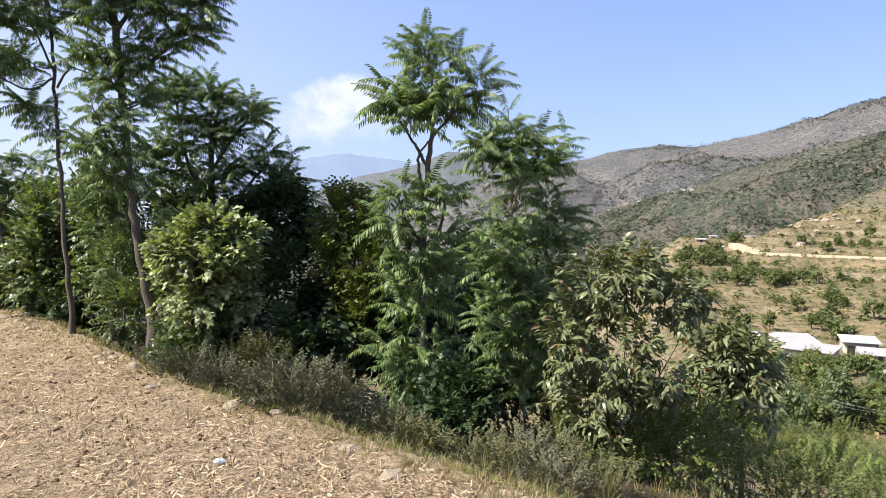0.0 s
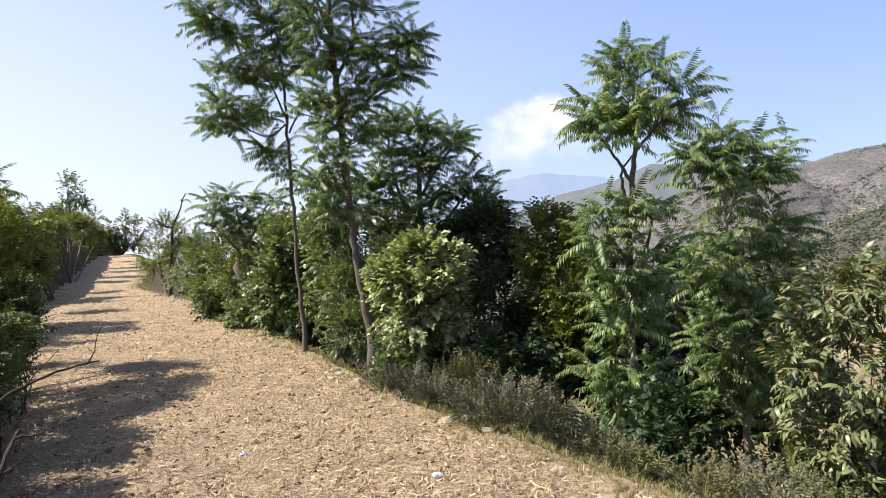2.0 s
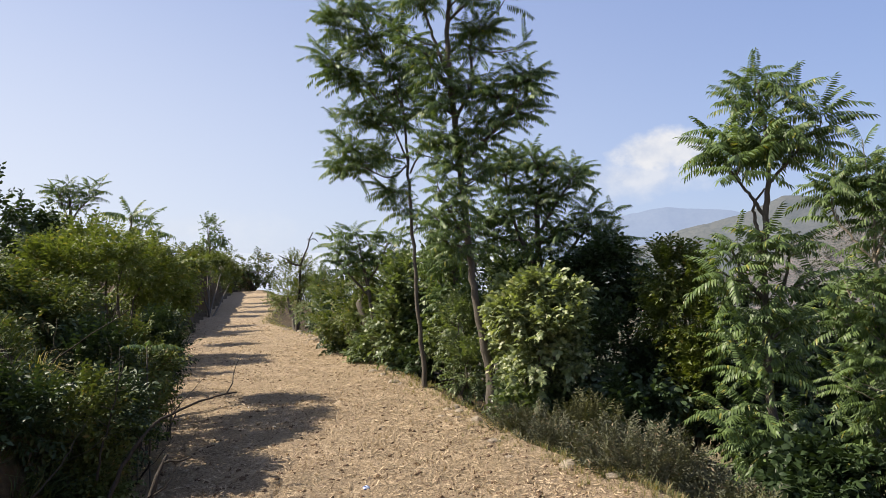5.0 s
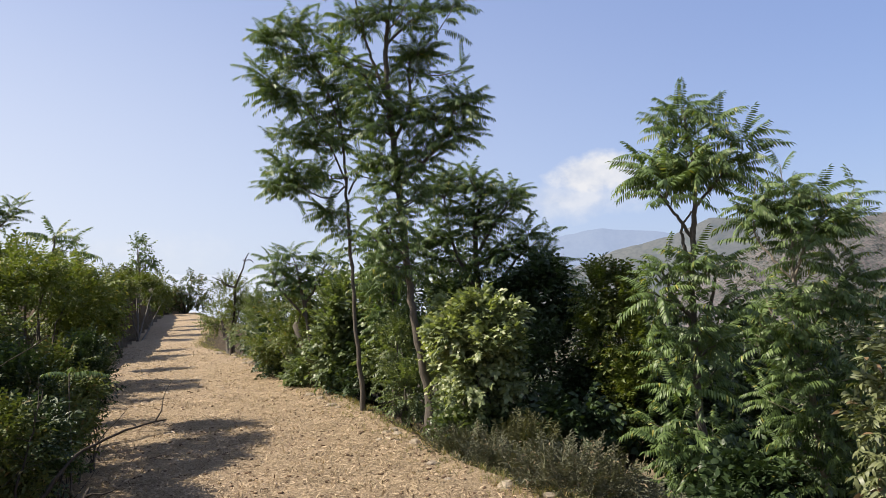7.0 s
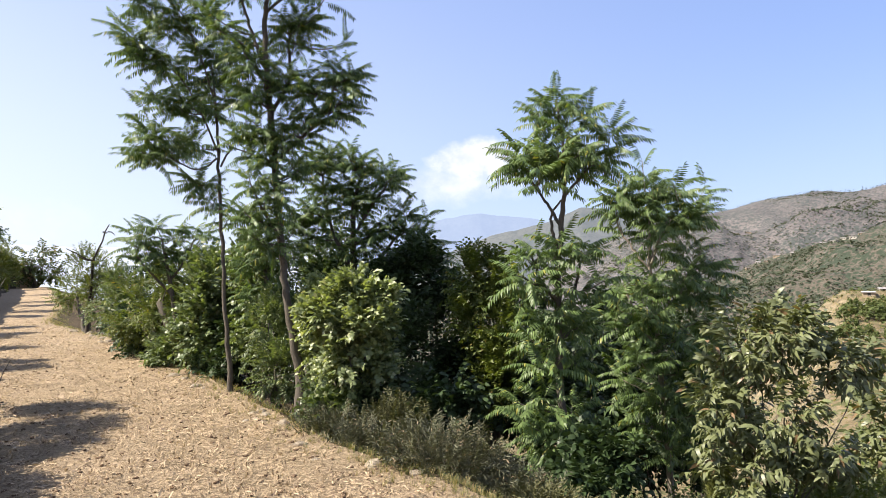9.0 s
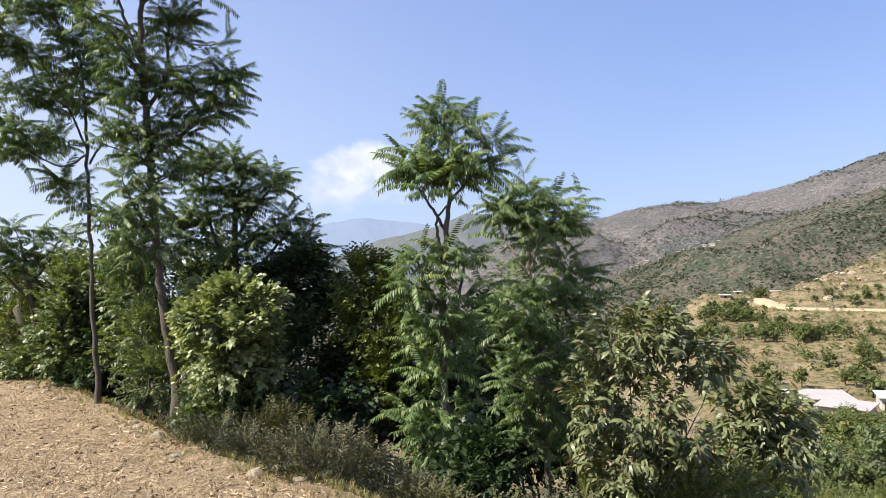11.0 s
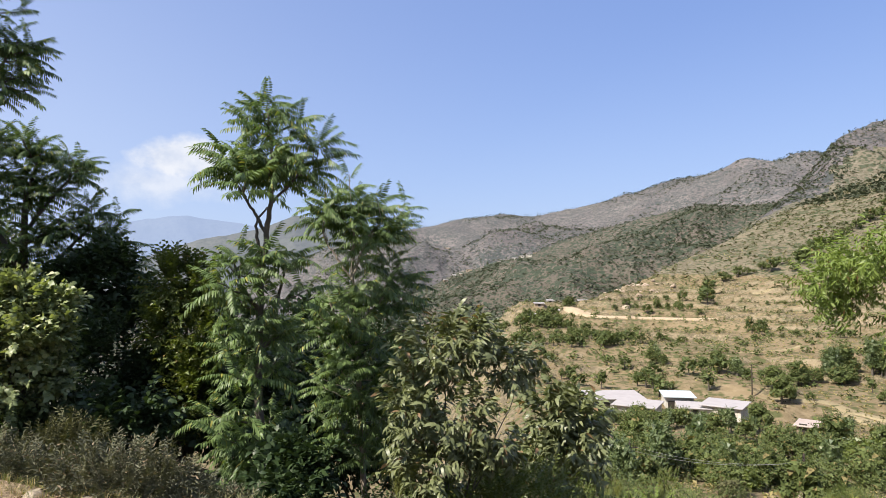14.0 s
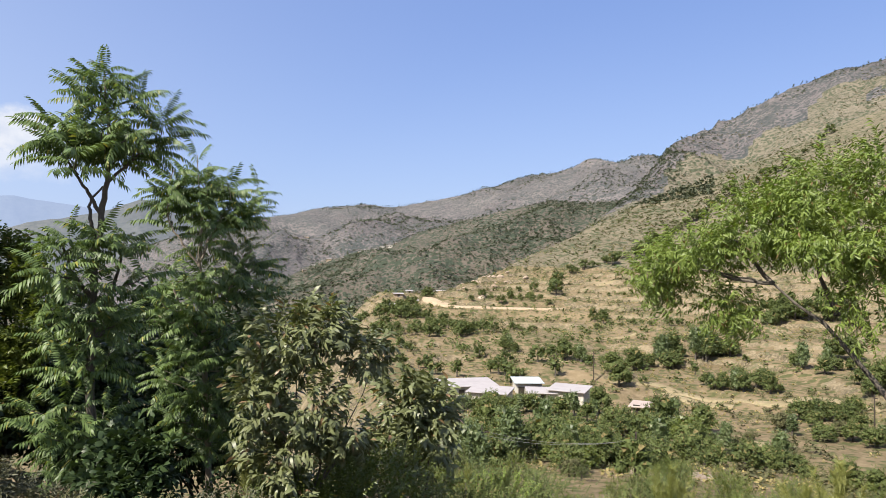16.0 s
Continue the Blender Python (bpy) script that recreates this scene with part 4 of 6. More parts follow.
    whorl_tree(1.9, 6.9, [(1.8, -16, 0), (1.6, -13, 0), (1.8, -9.3, 0), (1.8, -4.7, 0), (1.7, -0.9, 0), (1.4, 2.9, 0), (1.1, 5.5, 0), (0.8, 9.1, 0), (1.3, 13.5, 0)], [0.045, 0.043, 0.041, 0.039, 0.036, 0.033, 0.029, 0.024, 0.018, 0.009],
               [[(1.6, 1.5, 0), (2.1, 2.9, 0), (2.2, 4.5, 0), (1.3, 5.7, 0)], [(1.3, 3.5, 0), (2.3, 5.2, 0), (3.1, 6.5, 0), (3.9, 7.9, 0)], [(1, 6, 0), (-0.7, 7.9, 0.1), (-2.4, 9.8, 0.1)], [(1.8, -2.8, 0), (3.3, -0.8, -0.1), (3.8, 1.1, -0.1)], [(1.8, -4.7, 0), (0.3, -1.9, 0.1), (-0.1, 0.5, 0.1)]],
               [(1.5, 13.2, 0), (3, 12.8, -0.1), (-1.2, 12.7, 0.1), (0.4, 11.4, -0.2), (-2.8, 10.6, 0.1), (2.9, 10.1, -0.2), (4.4, 9.5, -0.1), (1.2, 9.0, -0.25), (-1.2, 9.4, 0), (4.1, 8.4, 0.1), (0.3, 8.2, 0.2), (2.4, 8.0, -0.1), (-2.4, 9.1, 0.2), (3.4, 1.4, -0.1), (1.4, 1.9, -0.15), (-0.1, 1, 0.1), (2.6, -1.4, -0.2), (-0.1, -2.1, 0.1), (4.4, -1.8, -0.1), (3.4, -4.2, -0.25), (1, -4.7, 0.1), (4.1, -5.8, 0), (2.9, -7.7, -0.2), (0.6, -7.5, 0.2), (3.4, -10.6, -0.2), (2.7, -13, -0.25), (4.2, -12.4, 0.1), (0.4, -11.5, 0.2), (3.6, -15.4, -0.2)],
               0.4, 11, 0.01, 103, "young feathery tree with a round top over a bare fork", BARK, 1)
    whorl_tree(-6.8, 8.2, [(-6.7, -16.3, 0), (-6.5, -13.3, 0), (-6.2, -9.6, 0), (-6.1, -5, 0), (-5.6, -0.7, 0), (-5.7, 2.2, 0), (-5.8, 4.6, 0)], [0.038, 0.036, 0.034, 0.031, 0.028, 0.024, 0.018, 0.009],
               [[(-5.5, -0.2, 0), (-4.4, 1.5, 0), (-3.3, 3.1, 0), (-3.1, 4.7, 0)], [(-5.7, 0.1, 0), (-6.4, 2.2, 0), (-7.2, 3.9, 0), (-8.2, 4.5, 0)], [(-6.1, -4.5, 0), (-8.6, -1.2, 0.1), (-9.6, 1.1, 0.1)], [(-6.2, -6.8, 0), (-4.2, -3.5, -0.1), (-3.7, -1.6, -0.1)]],
               [(-5.9, 6.4, -0.1), (-3.9, 6, -0.1), (-7.7, 5.9, 0), (-4.6, 4.8, 0.1), (-9.1, 4, 0.1), (-3.2, 4.7, 0.1), (-6.7, 4.7, -0.2), (-8.1, 3, 0), (-8.4, 1.3, 0.1), (-10, -0.3, 0.1), (-5.9, -1.1, -0.15), (-3.9, -1.8, -0.1), (-7.8, -2.1, -0.1), (-10.7, -2.6, 0.1), (-3.2, -4.4, -0.1), (-6.1, -4.5, -0.3), (-9.2, -4.5, -0.1), (-4.8, -7, -0.3), (-7.7, -7.6, -0.25), (-9.8, -6.9, 0.1), (-3.3, -9.1, -0.2), (-5.9, -10.3, -0.3), (-8.3, -10.6, -0.2), (-4.7, -12.8, -0.2), (-7.5, -13.7, -0.2)],
               0.42, 11, 0.01, 104, "young feathery tree leafy from foot to top", BARK_PALE, 2)
    whorl_tree(32.3, 13.2, [(32.9, -2.2, 0), (33.3, 0.6, 0), (33.7, 2.9, 0)], [0.05, 0.04, 0.03, 0.014],
               [[(33.2, -0.4, 0), (31.9, 1.4, 0), (31.4, 2.8, 0)], [(33.1, -1.3, 0), (34.9, 0.7, 0), (35.7, 2.1, 0)]],
               [(34.2, 4.1, 0), (32.7, 3.3, 0), (35.5, 2.4, 0), (31.4, 3.2, 0), (33.5, 1.9, 0), (34.9, 1, 0), (32.1, 1.4, 0), (30.5, 1.8, 0)],
               0.5, 11, 0.012, 105, "young feathery-leaved tree over the shrubs", BARK)


slender_trees()


# ---- the thicket between and behind them ----
def grown(name, label, category, mat, templates, base_side, base_far, blobs, count, seed, **more):
    b = base_at(base_side, base_far)
    made = [blob(b, *v) for v in blobs]
    return bush(name, b[0], b[1], label, category, mat, templates, made, [count] * len(made), seed, sink=0.05, **more)


def thicket():
    g = "thicket below the field edge"
    grown("shrub", "broad-leaved shrub with pale sunlit leaves", "shrub", LEAF_PALE, BROAD_SPRAYS, 19.2, 7.8,
          [(19.0, -2.2, 7.7, 1.5, 1.4), (20.6, -3.4, 7.7, 1.7, 1.3), (16.9, -2.9, 7.6, 1.3, 1.0), (18.3, -4.6, 7.5, 2.3, 1.2), (21.6, -3.0, 8.2, 1.2, 1.6), (21.6, -5.5, 8.3, 1.3, 2.8), (18.8, -7.2, 7.6, 2.4, 1.8)], 360, 202, stem=0.025, size=(0.5, 0.8), group=g)
    grown("shrub", "dense shrub with deep shade put into its leaf colour", "shrub", LEAF_SHADE_DARK, DENSE_SPRAYS, 12, 9.6,
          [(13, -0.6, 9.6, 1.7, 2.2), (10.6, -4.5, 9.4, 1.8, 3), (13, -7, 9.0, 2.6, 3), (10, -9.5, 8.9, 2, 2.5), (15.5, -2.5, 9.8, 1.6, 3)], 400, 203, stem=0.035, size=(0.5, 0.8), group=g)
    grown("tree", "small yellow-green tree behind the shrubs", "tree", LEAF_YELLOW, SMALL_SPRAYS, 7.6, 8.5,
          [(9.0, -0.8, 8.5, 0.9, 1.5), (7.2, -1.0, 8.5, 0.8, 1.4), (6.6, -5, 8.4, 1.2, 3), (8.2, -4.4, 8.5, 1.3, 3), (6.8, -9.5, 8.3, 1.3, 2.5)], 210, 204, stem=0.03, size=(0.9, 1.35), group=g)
    grown("shrub", "dark undergrowth shrub below the young trees", "shrub", LEAF_SHADE_DARK, DENSE_SPRAYS, 3.2, 9.2,
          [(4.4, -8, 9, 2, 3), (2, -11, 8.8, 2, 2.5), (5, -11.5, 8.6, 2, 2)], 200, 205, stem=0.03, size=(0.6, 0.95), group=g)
    grown("shrub", "dark undergrowth shrub below the young trees", "shrub", LEAF_SHADE_DARK, DENSE_SPRAYS, -3, 10.2,
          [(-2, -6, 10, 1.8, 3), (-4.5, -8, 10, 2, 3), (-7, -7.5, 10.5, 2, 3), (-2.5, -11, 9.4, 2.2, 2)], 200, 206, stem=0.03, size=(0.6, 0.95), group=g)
    grown("shrub", "tall leafy shrub beside the thin trunk", "shrub", LEAF_BROAD, BROAD_SPRAYS, 27.3, 11.4, [(27.4, -0.8, 11.5, 1.2, 3.4), (26.6, -4.8, 11.0, 1.6, 2.4)], 380, 207, size=(0.65, 1.0), group=g)
    grown("shrub", "broad-leaved shrub with glossy leaves", "shrub", LEAF_BROAD, BROAD_SPRAYS, 30.6, 12.2, [(30.6, -1.0, 12, 1.6, 2.8), (31.2, -4.2, 11.8, 1.8, 2)], 380, 208, size=(0.7, 1.05), group=g)
    grown("shrub", "mixed green shrub by the field edge", "shrub", LEAF_YELLOW, SMALL_SPRAYS, 33.8, 13.8, [(33.6, -2.4, 13.6, 1.6, 2.2), (35.6, -2.6, 14.4, 1.5, 1.8)], 330, 211, size=(0.9, 1.3), group=g)
    grown("shrub", "mixed green shrub by the field edge", "shrub", LEAF_BROAD, SMALL_SPRAYS, 36.9, 17, [(36.6, -1.2, 16.5, 1.2, 1.8), (37.6, -2.0, 18, 1.0, 1.3)], 320, 212, size=(1.0, 1.4), group=g)
    grown("shrub", "low bright-leaved shrub at a trunk foot", "shrub", LEAF_BROAD, SMALL_SPRAYS, 25.4, 9.3, [(25.6, -4.2, 9.6, 1.2, 2.6), (25.0, -7.4, 9.2, 1.5, 1.8)], 260, 213, size=(0.8, 1.2), group=g)
    grown("shrub", "sparse shrub round a bare dead stem", "shrub", LEAF_YELLOW, SMALL_SPRAYS, 39, 22, [(38.9, 0.6, 22, 1.0, 1.2), (39.9, -0.9, 23, 0.9, 0.9), (38.2, -0.9, 21.5, 0.8, 1.1)], 170, 214, stem=0.06, size=(1.1, 1.6), group=g)
    # Shrubs that close the gaps, most in the leaf colour darkened for shade.
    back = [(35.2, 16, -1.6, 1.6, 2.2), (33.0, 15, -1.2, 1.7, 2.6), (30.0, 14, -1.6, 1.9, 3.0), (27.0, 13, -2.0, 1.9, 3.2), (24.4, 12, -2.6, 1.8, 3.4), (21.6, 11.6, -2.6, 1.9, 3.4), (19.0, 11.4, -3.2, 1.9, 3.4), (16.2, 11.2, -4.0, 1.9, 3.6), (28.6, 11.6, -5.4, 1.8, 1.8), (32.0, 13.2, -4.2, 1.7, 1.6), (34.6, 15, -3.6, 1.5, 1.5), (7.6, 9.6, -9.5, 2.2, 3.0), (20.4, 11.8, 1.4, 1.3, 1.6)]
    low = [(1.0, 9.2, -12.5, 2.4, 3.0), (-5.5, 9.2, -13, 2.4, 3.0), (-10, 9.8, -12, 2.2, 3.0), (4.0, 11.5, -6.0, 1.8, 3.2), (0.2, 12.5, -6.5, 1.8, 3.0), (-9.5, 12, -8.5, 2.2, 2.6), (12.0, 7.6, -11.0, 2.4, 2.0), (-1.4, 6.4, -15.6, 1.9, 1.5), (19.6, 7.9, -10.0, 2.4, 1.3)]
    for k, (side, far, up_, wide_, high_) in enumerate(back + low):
        grown("shrub", "dense shrub filling the thicket, leaf colour mostly darkened for shade", "shrub", LEAF_BROAD if side > 14 and k % 2 else LEAF_SHADE_DARK, DENSE_SPRAYS, side, far, [(side, up_, far, wide_, high_), (side + 0.6, up_ - 2, far - 0.2, wide_, high_ * 0.8)], 220, 2200 + 7 * k, stem=0.02, size=(0.55, 0.9), group=g)
    # bare dead stem standing out of the sparse shrub
    b = base_at(38.9, 21.6)
    snag = thing("dead_tree", *b, "bare dead stem with a few short forks", "dead tree")
    tip = spot(37.35, 4.0, 21.6) - b
    joint = spot(38.5, 0.8, 21.6) - b
    part("trunk", quick_mesh("trunk", *tube(np.concatenate([bent((0, 0, 0), joint, 5, 0.05, 1), bent(joint, tip, 6, 0.05, 2)[1:]]), np.linspace(0.045, 0.014, 10), 6, 0.1), DEADWOOD, True), snag)
    for k, (s, u) in enumerate([(37.8, 3.4), (37.0, 3.2), (40.2, 2.2), (39.6, 1.6)]):
        a = joint + (tip - joint) * (0.8 if k < 2 else 0.15)
        part("limb", quick_mesh("limb", *tube(bent(a, spot(s, u, 21.6) - b, 5, 0.04, 5 + k), np.linspace(0.022, 0.01, 5), 5), DEADWOOD, True), snag)
    # pale split limb at the foot of the thicket
    x, y = polar(32.2, 13.4)
    stump = thing("split_stump", x, y, z_at(x, y) - 0.05, "leaning cut trunk with pale bare wood", "stump")
    part("trunk", quick_mesh("trunk", *tube(bent((0.1, 0, 0), (-0.5, 0.05, 1.2), 7, 0.03, 3), np.linspace(0.11, 0.07, 7), 8, 0.1), BARK, True), stump)
    part("split", quick_mesh("split", *tube(bent((0.02, -0.12, 0.05), (-0.12, -0.13, 0.5), 5, 0.015, 4), np.linspace(0.07, 0.05, 5), 7, 0.15), CUTWOOD, True), stump, "pale bare wood")
    part("snapped_limb", quick_mesh("snapped_limb", *tube(bent((0.0, -0.1, 0.15), (0.32, -0.15, 0.38), 4, 0.01, 6), np.linspace(0.05, 0.03, 4), 6, 0.1), CUTWOOD, True), stump, "pale bare wood")


thicket()


# ---- grey low shrubs, grass and stones along the edge ----
def along(line, t):
    p = np.array(line, float)
    s = np.concatenate([[0], np.cumsum(np.hypot(*np.diff(p, axis=0).T))])
    return np.interp(t, s, p[:, 0]), np.interp(t, s, p[:, 1])


def edge_growth():
    g = rng(301)
    for k, (side, far, wide, high, mat, label) in enumerate([
            (12.0, 5.55, 0.9, 0.6, LEAF_GREY, "low grey-green scrubby bush at the field edge"), (15.7, 7.0, 0.7, 0.85, LEAF_SCRUB, "dark twiggy bush behind the field edge"), (5.7, 5.4, 0.55, 0.24, LEAF_GREY, "low grey-green scrubby bush at the field edge"), (20.6, 7.0, 0.75, 0.36, LEAF_GREY, "low grey-green scrubby bush at the field edge"), (18.1, 6.4, 0.6, 0.36, LEAF_GREY, "low grey-green scrubby bush at the field edge"), (8.4, 5.9, 0.55, 0.45, LEAF_GREY, "low grey-green scrubby bush at the field edge"), (22.4, 7.6, 0.5, 0.24, LEAF_GREY, "low grey-green scrubby bush at the field edge"), (2.8, 5.0, 0.45, 0.16, LEAF_SCRUB, "low grey-green scrubby bush at the field edge")]):
        wide, high = wide * 0.78, high * 0.66
        x, y = polar(side, far)
        bush("low_shrub", x, y, label, "shrub", mat, NARROW_SPRAYS,
             [((0, 0, high * 0.5), (wide * 0.5, wide * 0.45, high * 0.5)), ((0.22 * wide, 0.1, high * 0.35), (wide * 0.38, wide * 0.36, high * 0.42)), ((-0.26 * wide, 0.05, high * 0.36), (wide * 0.34, wide * 0.34, high * 0.4))],
             [int(300 * wide), int(200 * wide), int(180 * wide)], 310 + k, stem=0.006, stems=14, size=(0.55, 0.95), group="low scrub along the edge", lift=0.8, loose=0.42, clumps=16)
    for k, (side, far, high) in enumerate([(-3.6, 4.8, 0.16), (-8.6, 4.6, 0.2), (-2.4, 5.5, 0.22), (-6.0, 5.5, 0.2), (-12.5, 5.0, 0.26), (-9.0, 5.7, 0.28)]):
        x, y = polar(side, far)
        bush("low_shrub", x, y, "low grey twiggy weed on the lip of the terrace", "shrub", LEAF_GREY if k % 2 else LEAF_SCRUB, SMALL_SPRAYS,
             [((0, 0, high * 0.5), (0.3, 0.26, high * 0.55))], [150], 330 + k, stem=0.005, stems=10, size=(0.35, 0.6), group="low scrub along the edge", lift=0.8, loose=0.42)
    # slope shrubs right of the young trees, down to the valley
    for k, (side, far, high, wide, mat, tem) in enumerate([
            (-9.5, 6.3, 0.22, 0.35, LEAF_HILL, SMALL_SPRAYS), (-13, 6.8, 0.35, 0.4, LEAF_BANK, SMALL_SPRAYS), (-17, 7.2, 0.7, 0.6, LEAF_YELLOW, SMALL_SPRAYS),
            (-21, 8.4, 0.9, 0.7, LEAF_YELLOW, SMALL_SPRAYS), (-15.5, 8.6, 0.9, 0.6, LEAF_HILL, SMALL_SPRAYS), (-19, 10.5, 1.2, 0.8, LEAF_YELLOW, SMALL_SPRAYS), (-25, 13, 1.5, 1.0, LEAF_YELLOW, SMALL_SPRAYS), (-29.5, 15, 1.6, 1.1, LEAF_BRIGHT, SMALL_SPRAYS), (-34, 17, 1.8, 1.3, LEAF_HILL, SMALL_SPRAYS), (-39, 14, 1.3, 1.2, LEAF_YELLOW, SMALL_SPRAYS), (-44, 18, 1.8, 1.4, LEAF_HILL, SMALL_SPRAYS), (-49, 15, 1.3, 1.1, LEAF_YELLOW, SMALL_SPRAYS), (-27, 9.5, 0.8, 0.8, LEAF_HILL, SMALL_SPRAYS), (-33, 10.5, 0.9, 0.8, LEAF_HILL, SMALL_SPRAYS)]):
        x, y = polar(side, far)
        bush("slope_shrub", x, y, "scrubby bush on the slope below the field", "shrub", mat, tem,
             [((0, 0, high * 0.55), (wide, wide, high * 0.5)), ((0.25, 0.1, high * 0.5), (wide * 0.7, wide * 0.7, high * 0.45))], [190, 120], 340 + k, stem=0.012, stems=8, size=(0.7, 1.1), group="scrub on the slope", lift=0.5, loose=0.36)

    # grass fringe
    tufts = [tuft(12, 0.2, 0.006, 0.16, 360 + k) for k in range(4)]
    tall = [tuft(20, 0.42, 0.007, 0.22, 370 + k) for k in range(3)]
    n = 5200
    x, y = along(EDGE, 14 + 52 * g.random(n) ** 1.3)
    off = g.normal(0.24, 0.2, n)
    x, y = x + off * 0.66 + g.normal(0, 0.1, n), y + off * 0.72 + g.normal(0, 0.1, n)
    z = height(x, y)
    way = np.stack([g.normal(0, 0.12, n), g.normal(0, 0.12, n), np.ones(n)], -1)

    def upright(templates):
        return [(v[:, [2, 1, 0]] * [1, 1, -1], f) for v, f in templates]
    # thicker where the fringe comes nearest
    n = 1700
    q, w = along(EDGE, g.uniform(17.5, 28, n))
    off = g.uniform(-0.05, 0.75, n)
    q, w = q + off * 0.66 + g.normal(0, 0.05, n), w + off * 0.72 + g.normal(0, 0.05, n)
    x, y, z = np.concatenate([x, q]), np.concatenate([y, w]), np.concatenate([z, height(q, w)])
    n = len(x)
    way = np.stack([g.normal(0, 0.15, n), g.normal(0, 0.15, n), np.ones(n)], -1)
    v, f = strew(upright(tufts), np.stack([x, y, z - 0.01], -1), way, g.uniform(0.18, 0.52, n), 380, twist=3.0)
    tagged(new("edge_grass", quick_mesh("edge_grass", v, f, GRASS)), "short green and straw-coloured grass along the field edge", "grass", kind="stuff")
    n = 130
    t = g.uniform(18.5, 24, n)
    x, y = along(EDGE, t)
    off = g.uniform(0.3, 1.3, n)
    x, y = x + off * 0.66, y + off * 0.75
    way = np.stack([g.normal(0, 0.15, n), g.normal(0, 0.15, n), np.ones(n)], -1)
    v, f = strew(upright(tall), np.stack([x, y, height(x, y) - 0.02], -1), way, g.uniform(0.18, 0.45, n), 381, twist=3.0)
    tagged(new("tall_grass", quick_mesh("tall_grass", v, f, GRASS)), "tufts of taller green grass on the lip of the terrace", "grass", kind="stuff")
    # grass and weeds on the slope below
    n = 2000
    side, far = g.uniform(-62, 30, n), 4.2 + 42 * g.random(n) ** 1.6
    x, y = -far * np.sin(np.radians(side)), far * np.cos(np.radians(side))
    keep = -beside(x, y, EDGE) > 0.5
    x, y = x[keep], y[keep]
    way = np.stack([g.normal(0, 0.15, len(x)), g.normal(0, 0.15, len(x)), np.ones(len(x))], -1)
    v, f = strew(upright(tall), np.stack([x, y, height(x, y) - 0.02], -1), way, g.uniform(0.2, 0.55, len(x)), 382, twist=3.0)
    tagged(new("slope_grass", quick_mesh("slope_grass", v, f, GRASS)), "rough grass on the slope below the terrace", "grass", kind="stuff")


edge_growth()


def stone_mesh(seed, size):
    g = rng(seed)
    bm = bmesh.new()
    bmesh.ops.create_icosphere(bm, subdivisions=2, radius=1.0)
    flat = g.uniform(0.45, 0.7)
    for v in bm.verts:
        k = 1 + 0.22 * noise.noise(v.co * 1.4 + Vector((seed, 0, 0))) + 0.1 * noise.noise(v.co * 3.5)
        v.co = Vector((v.co.x * k * size * g.uniform(0.97, 1.03), v.co.y * k * size * 0.8, v.co.z * k * size * flat))
    data = bpy.data.meshes.new("stone")
    bm.to_mesh(data)
    bm.free()
    data.materials.append(STONE)
    return data


def stones():
    g = rng(401)
    shapes = [stone_mesh(410 + k, 0.085) for k in range(5)]
    def put(x, y, s, label):
        ob = new("stone", shapes[int(g.integers(0, 5))])
        ob.matrix_basis = pose(x, y, z_at(x, y) - 0.012 * s, 0, 0, g.uniform(0, 360)) @ Matrix.Scale(s, 4)
        tagged(ob, label, "stone", "stones along the field edge")
    put(-0.06, 4.38, 0.95, "rounded buff stone lying in the edge grass")
    put(-1.28, 5.12, 0.9, "flat pale stone at the field edge")
    for t in np.concatenate([np.sort(g.uniform(24.5, 31, 13)), np.sort(g.uniform(31.5, 47, 24))]):
        x, y = along(EDGE, t + g.normal(0, 0.1))
        put(x - 0.03 + g.normal(0, 0.1), y - 0.03 + g.normal(0, 0.1), g.uniform(0.4, 1.05) * (1 + 0.018 * (t - 20)), "flat weathered stone of the terrace edging")
    # litter
    for name, mat, x, y, s, label in [("crumpled_paper", PAPER, -1.36, 4.06, 0.036, "crumpled white and blue packet on the stubble"), ("wrapper", BLUE_WRAP, -2.91, 4.26, 0.03, "small blue wrapper on the stubble")]:
        bm = bmesh.new()
        bmesh.ops.create_icosphere(bm, subdivisions=2, radius=1.0)
        for v in bm.verts:
            k = 1 + 0.5 * noise.noise(v.co * 2.3 + Vector((x, y, 0)))
            v.co = Vector((v.co.x * k, v.co.y * k * 0.75, v.co.z * k * 0.5)) * s
        data = bpy.data.meshes.new(name)
        bm.to_mesh(data)
        bm.free()
        data.materials.append(mat)
        ob = new(name, data)
        ob.matrix_basis = pose(x, y, z_at(x, y) + s * 0.42, 0, 0, 30)
        tagged(ob, label, "litter")


stones()


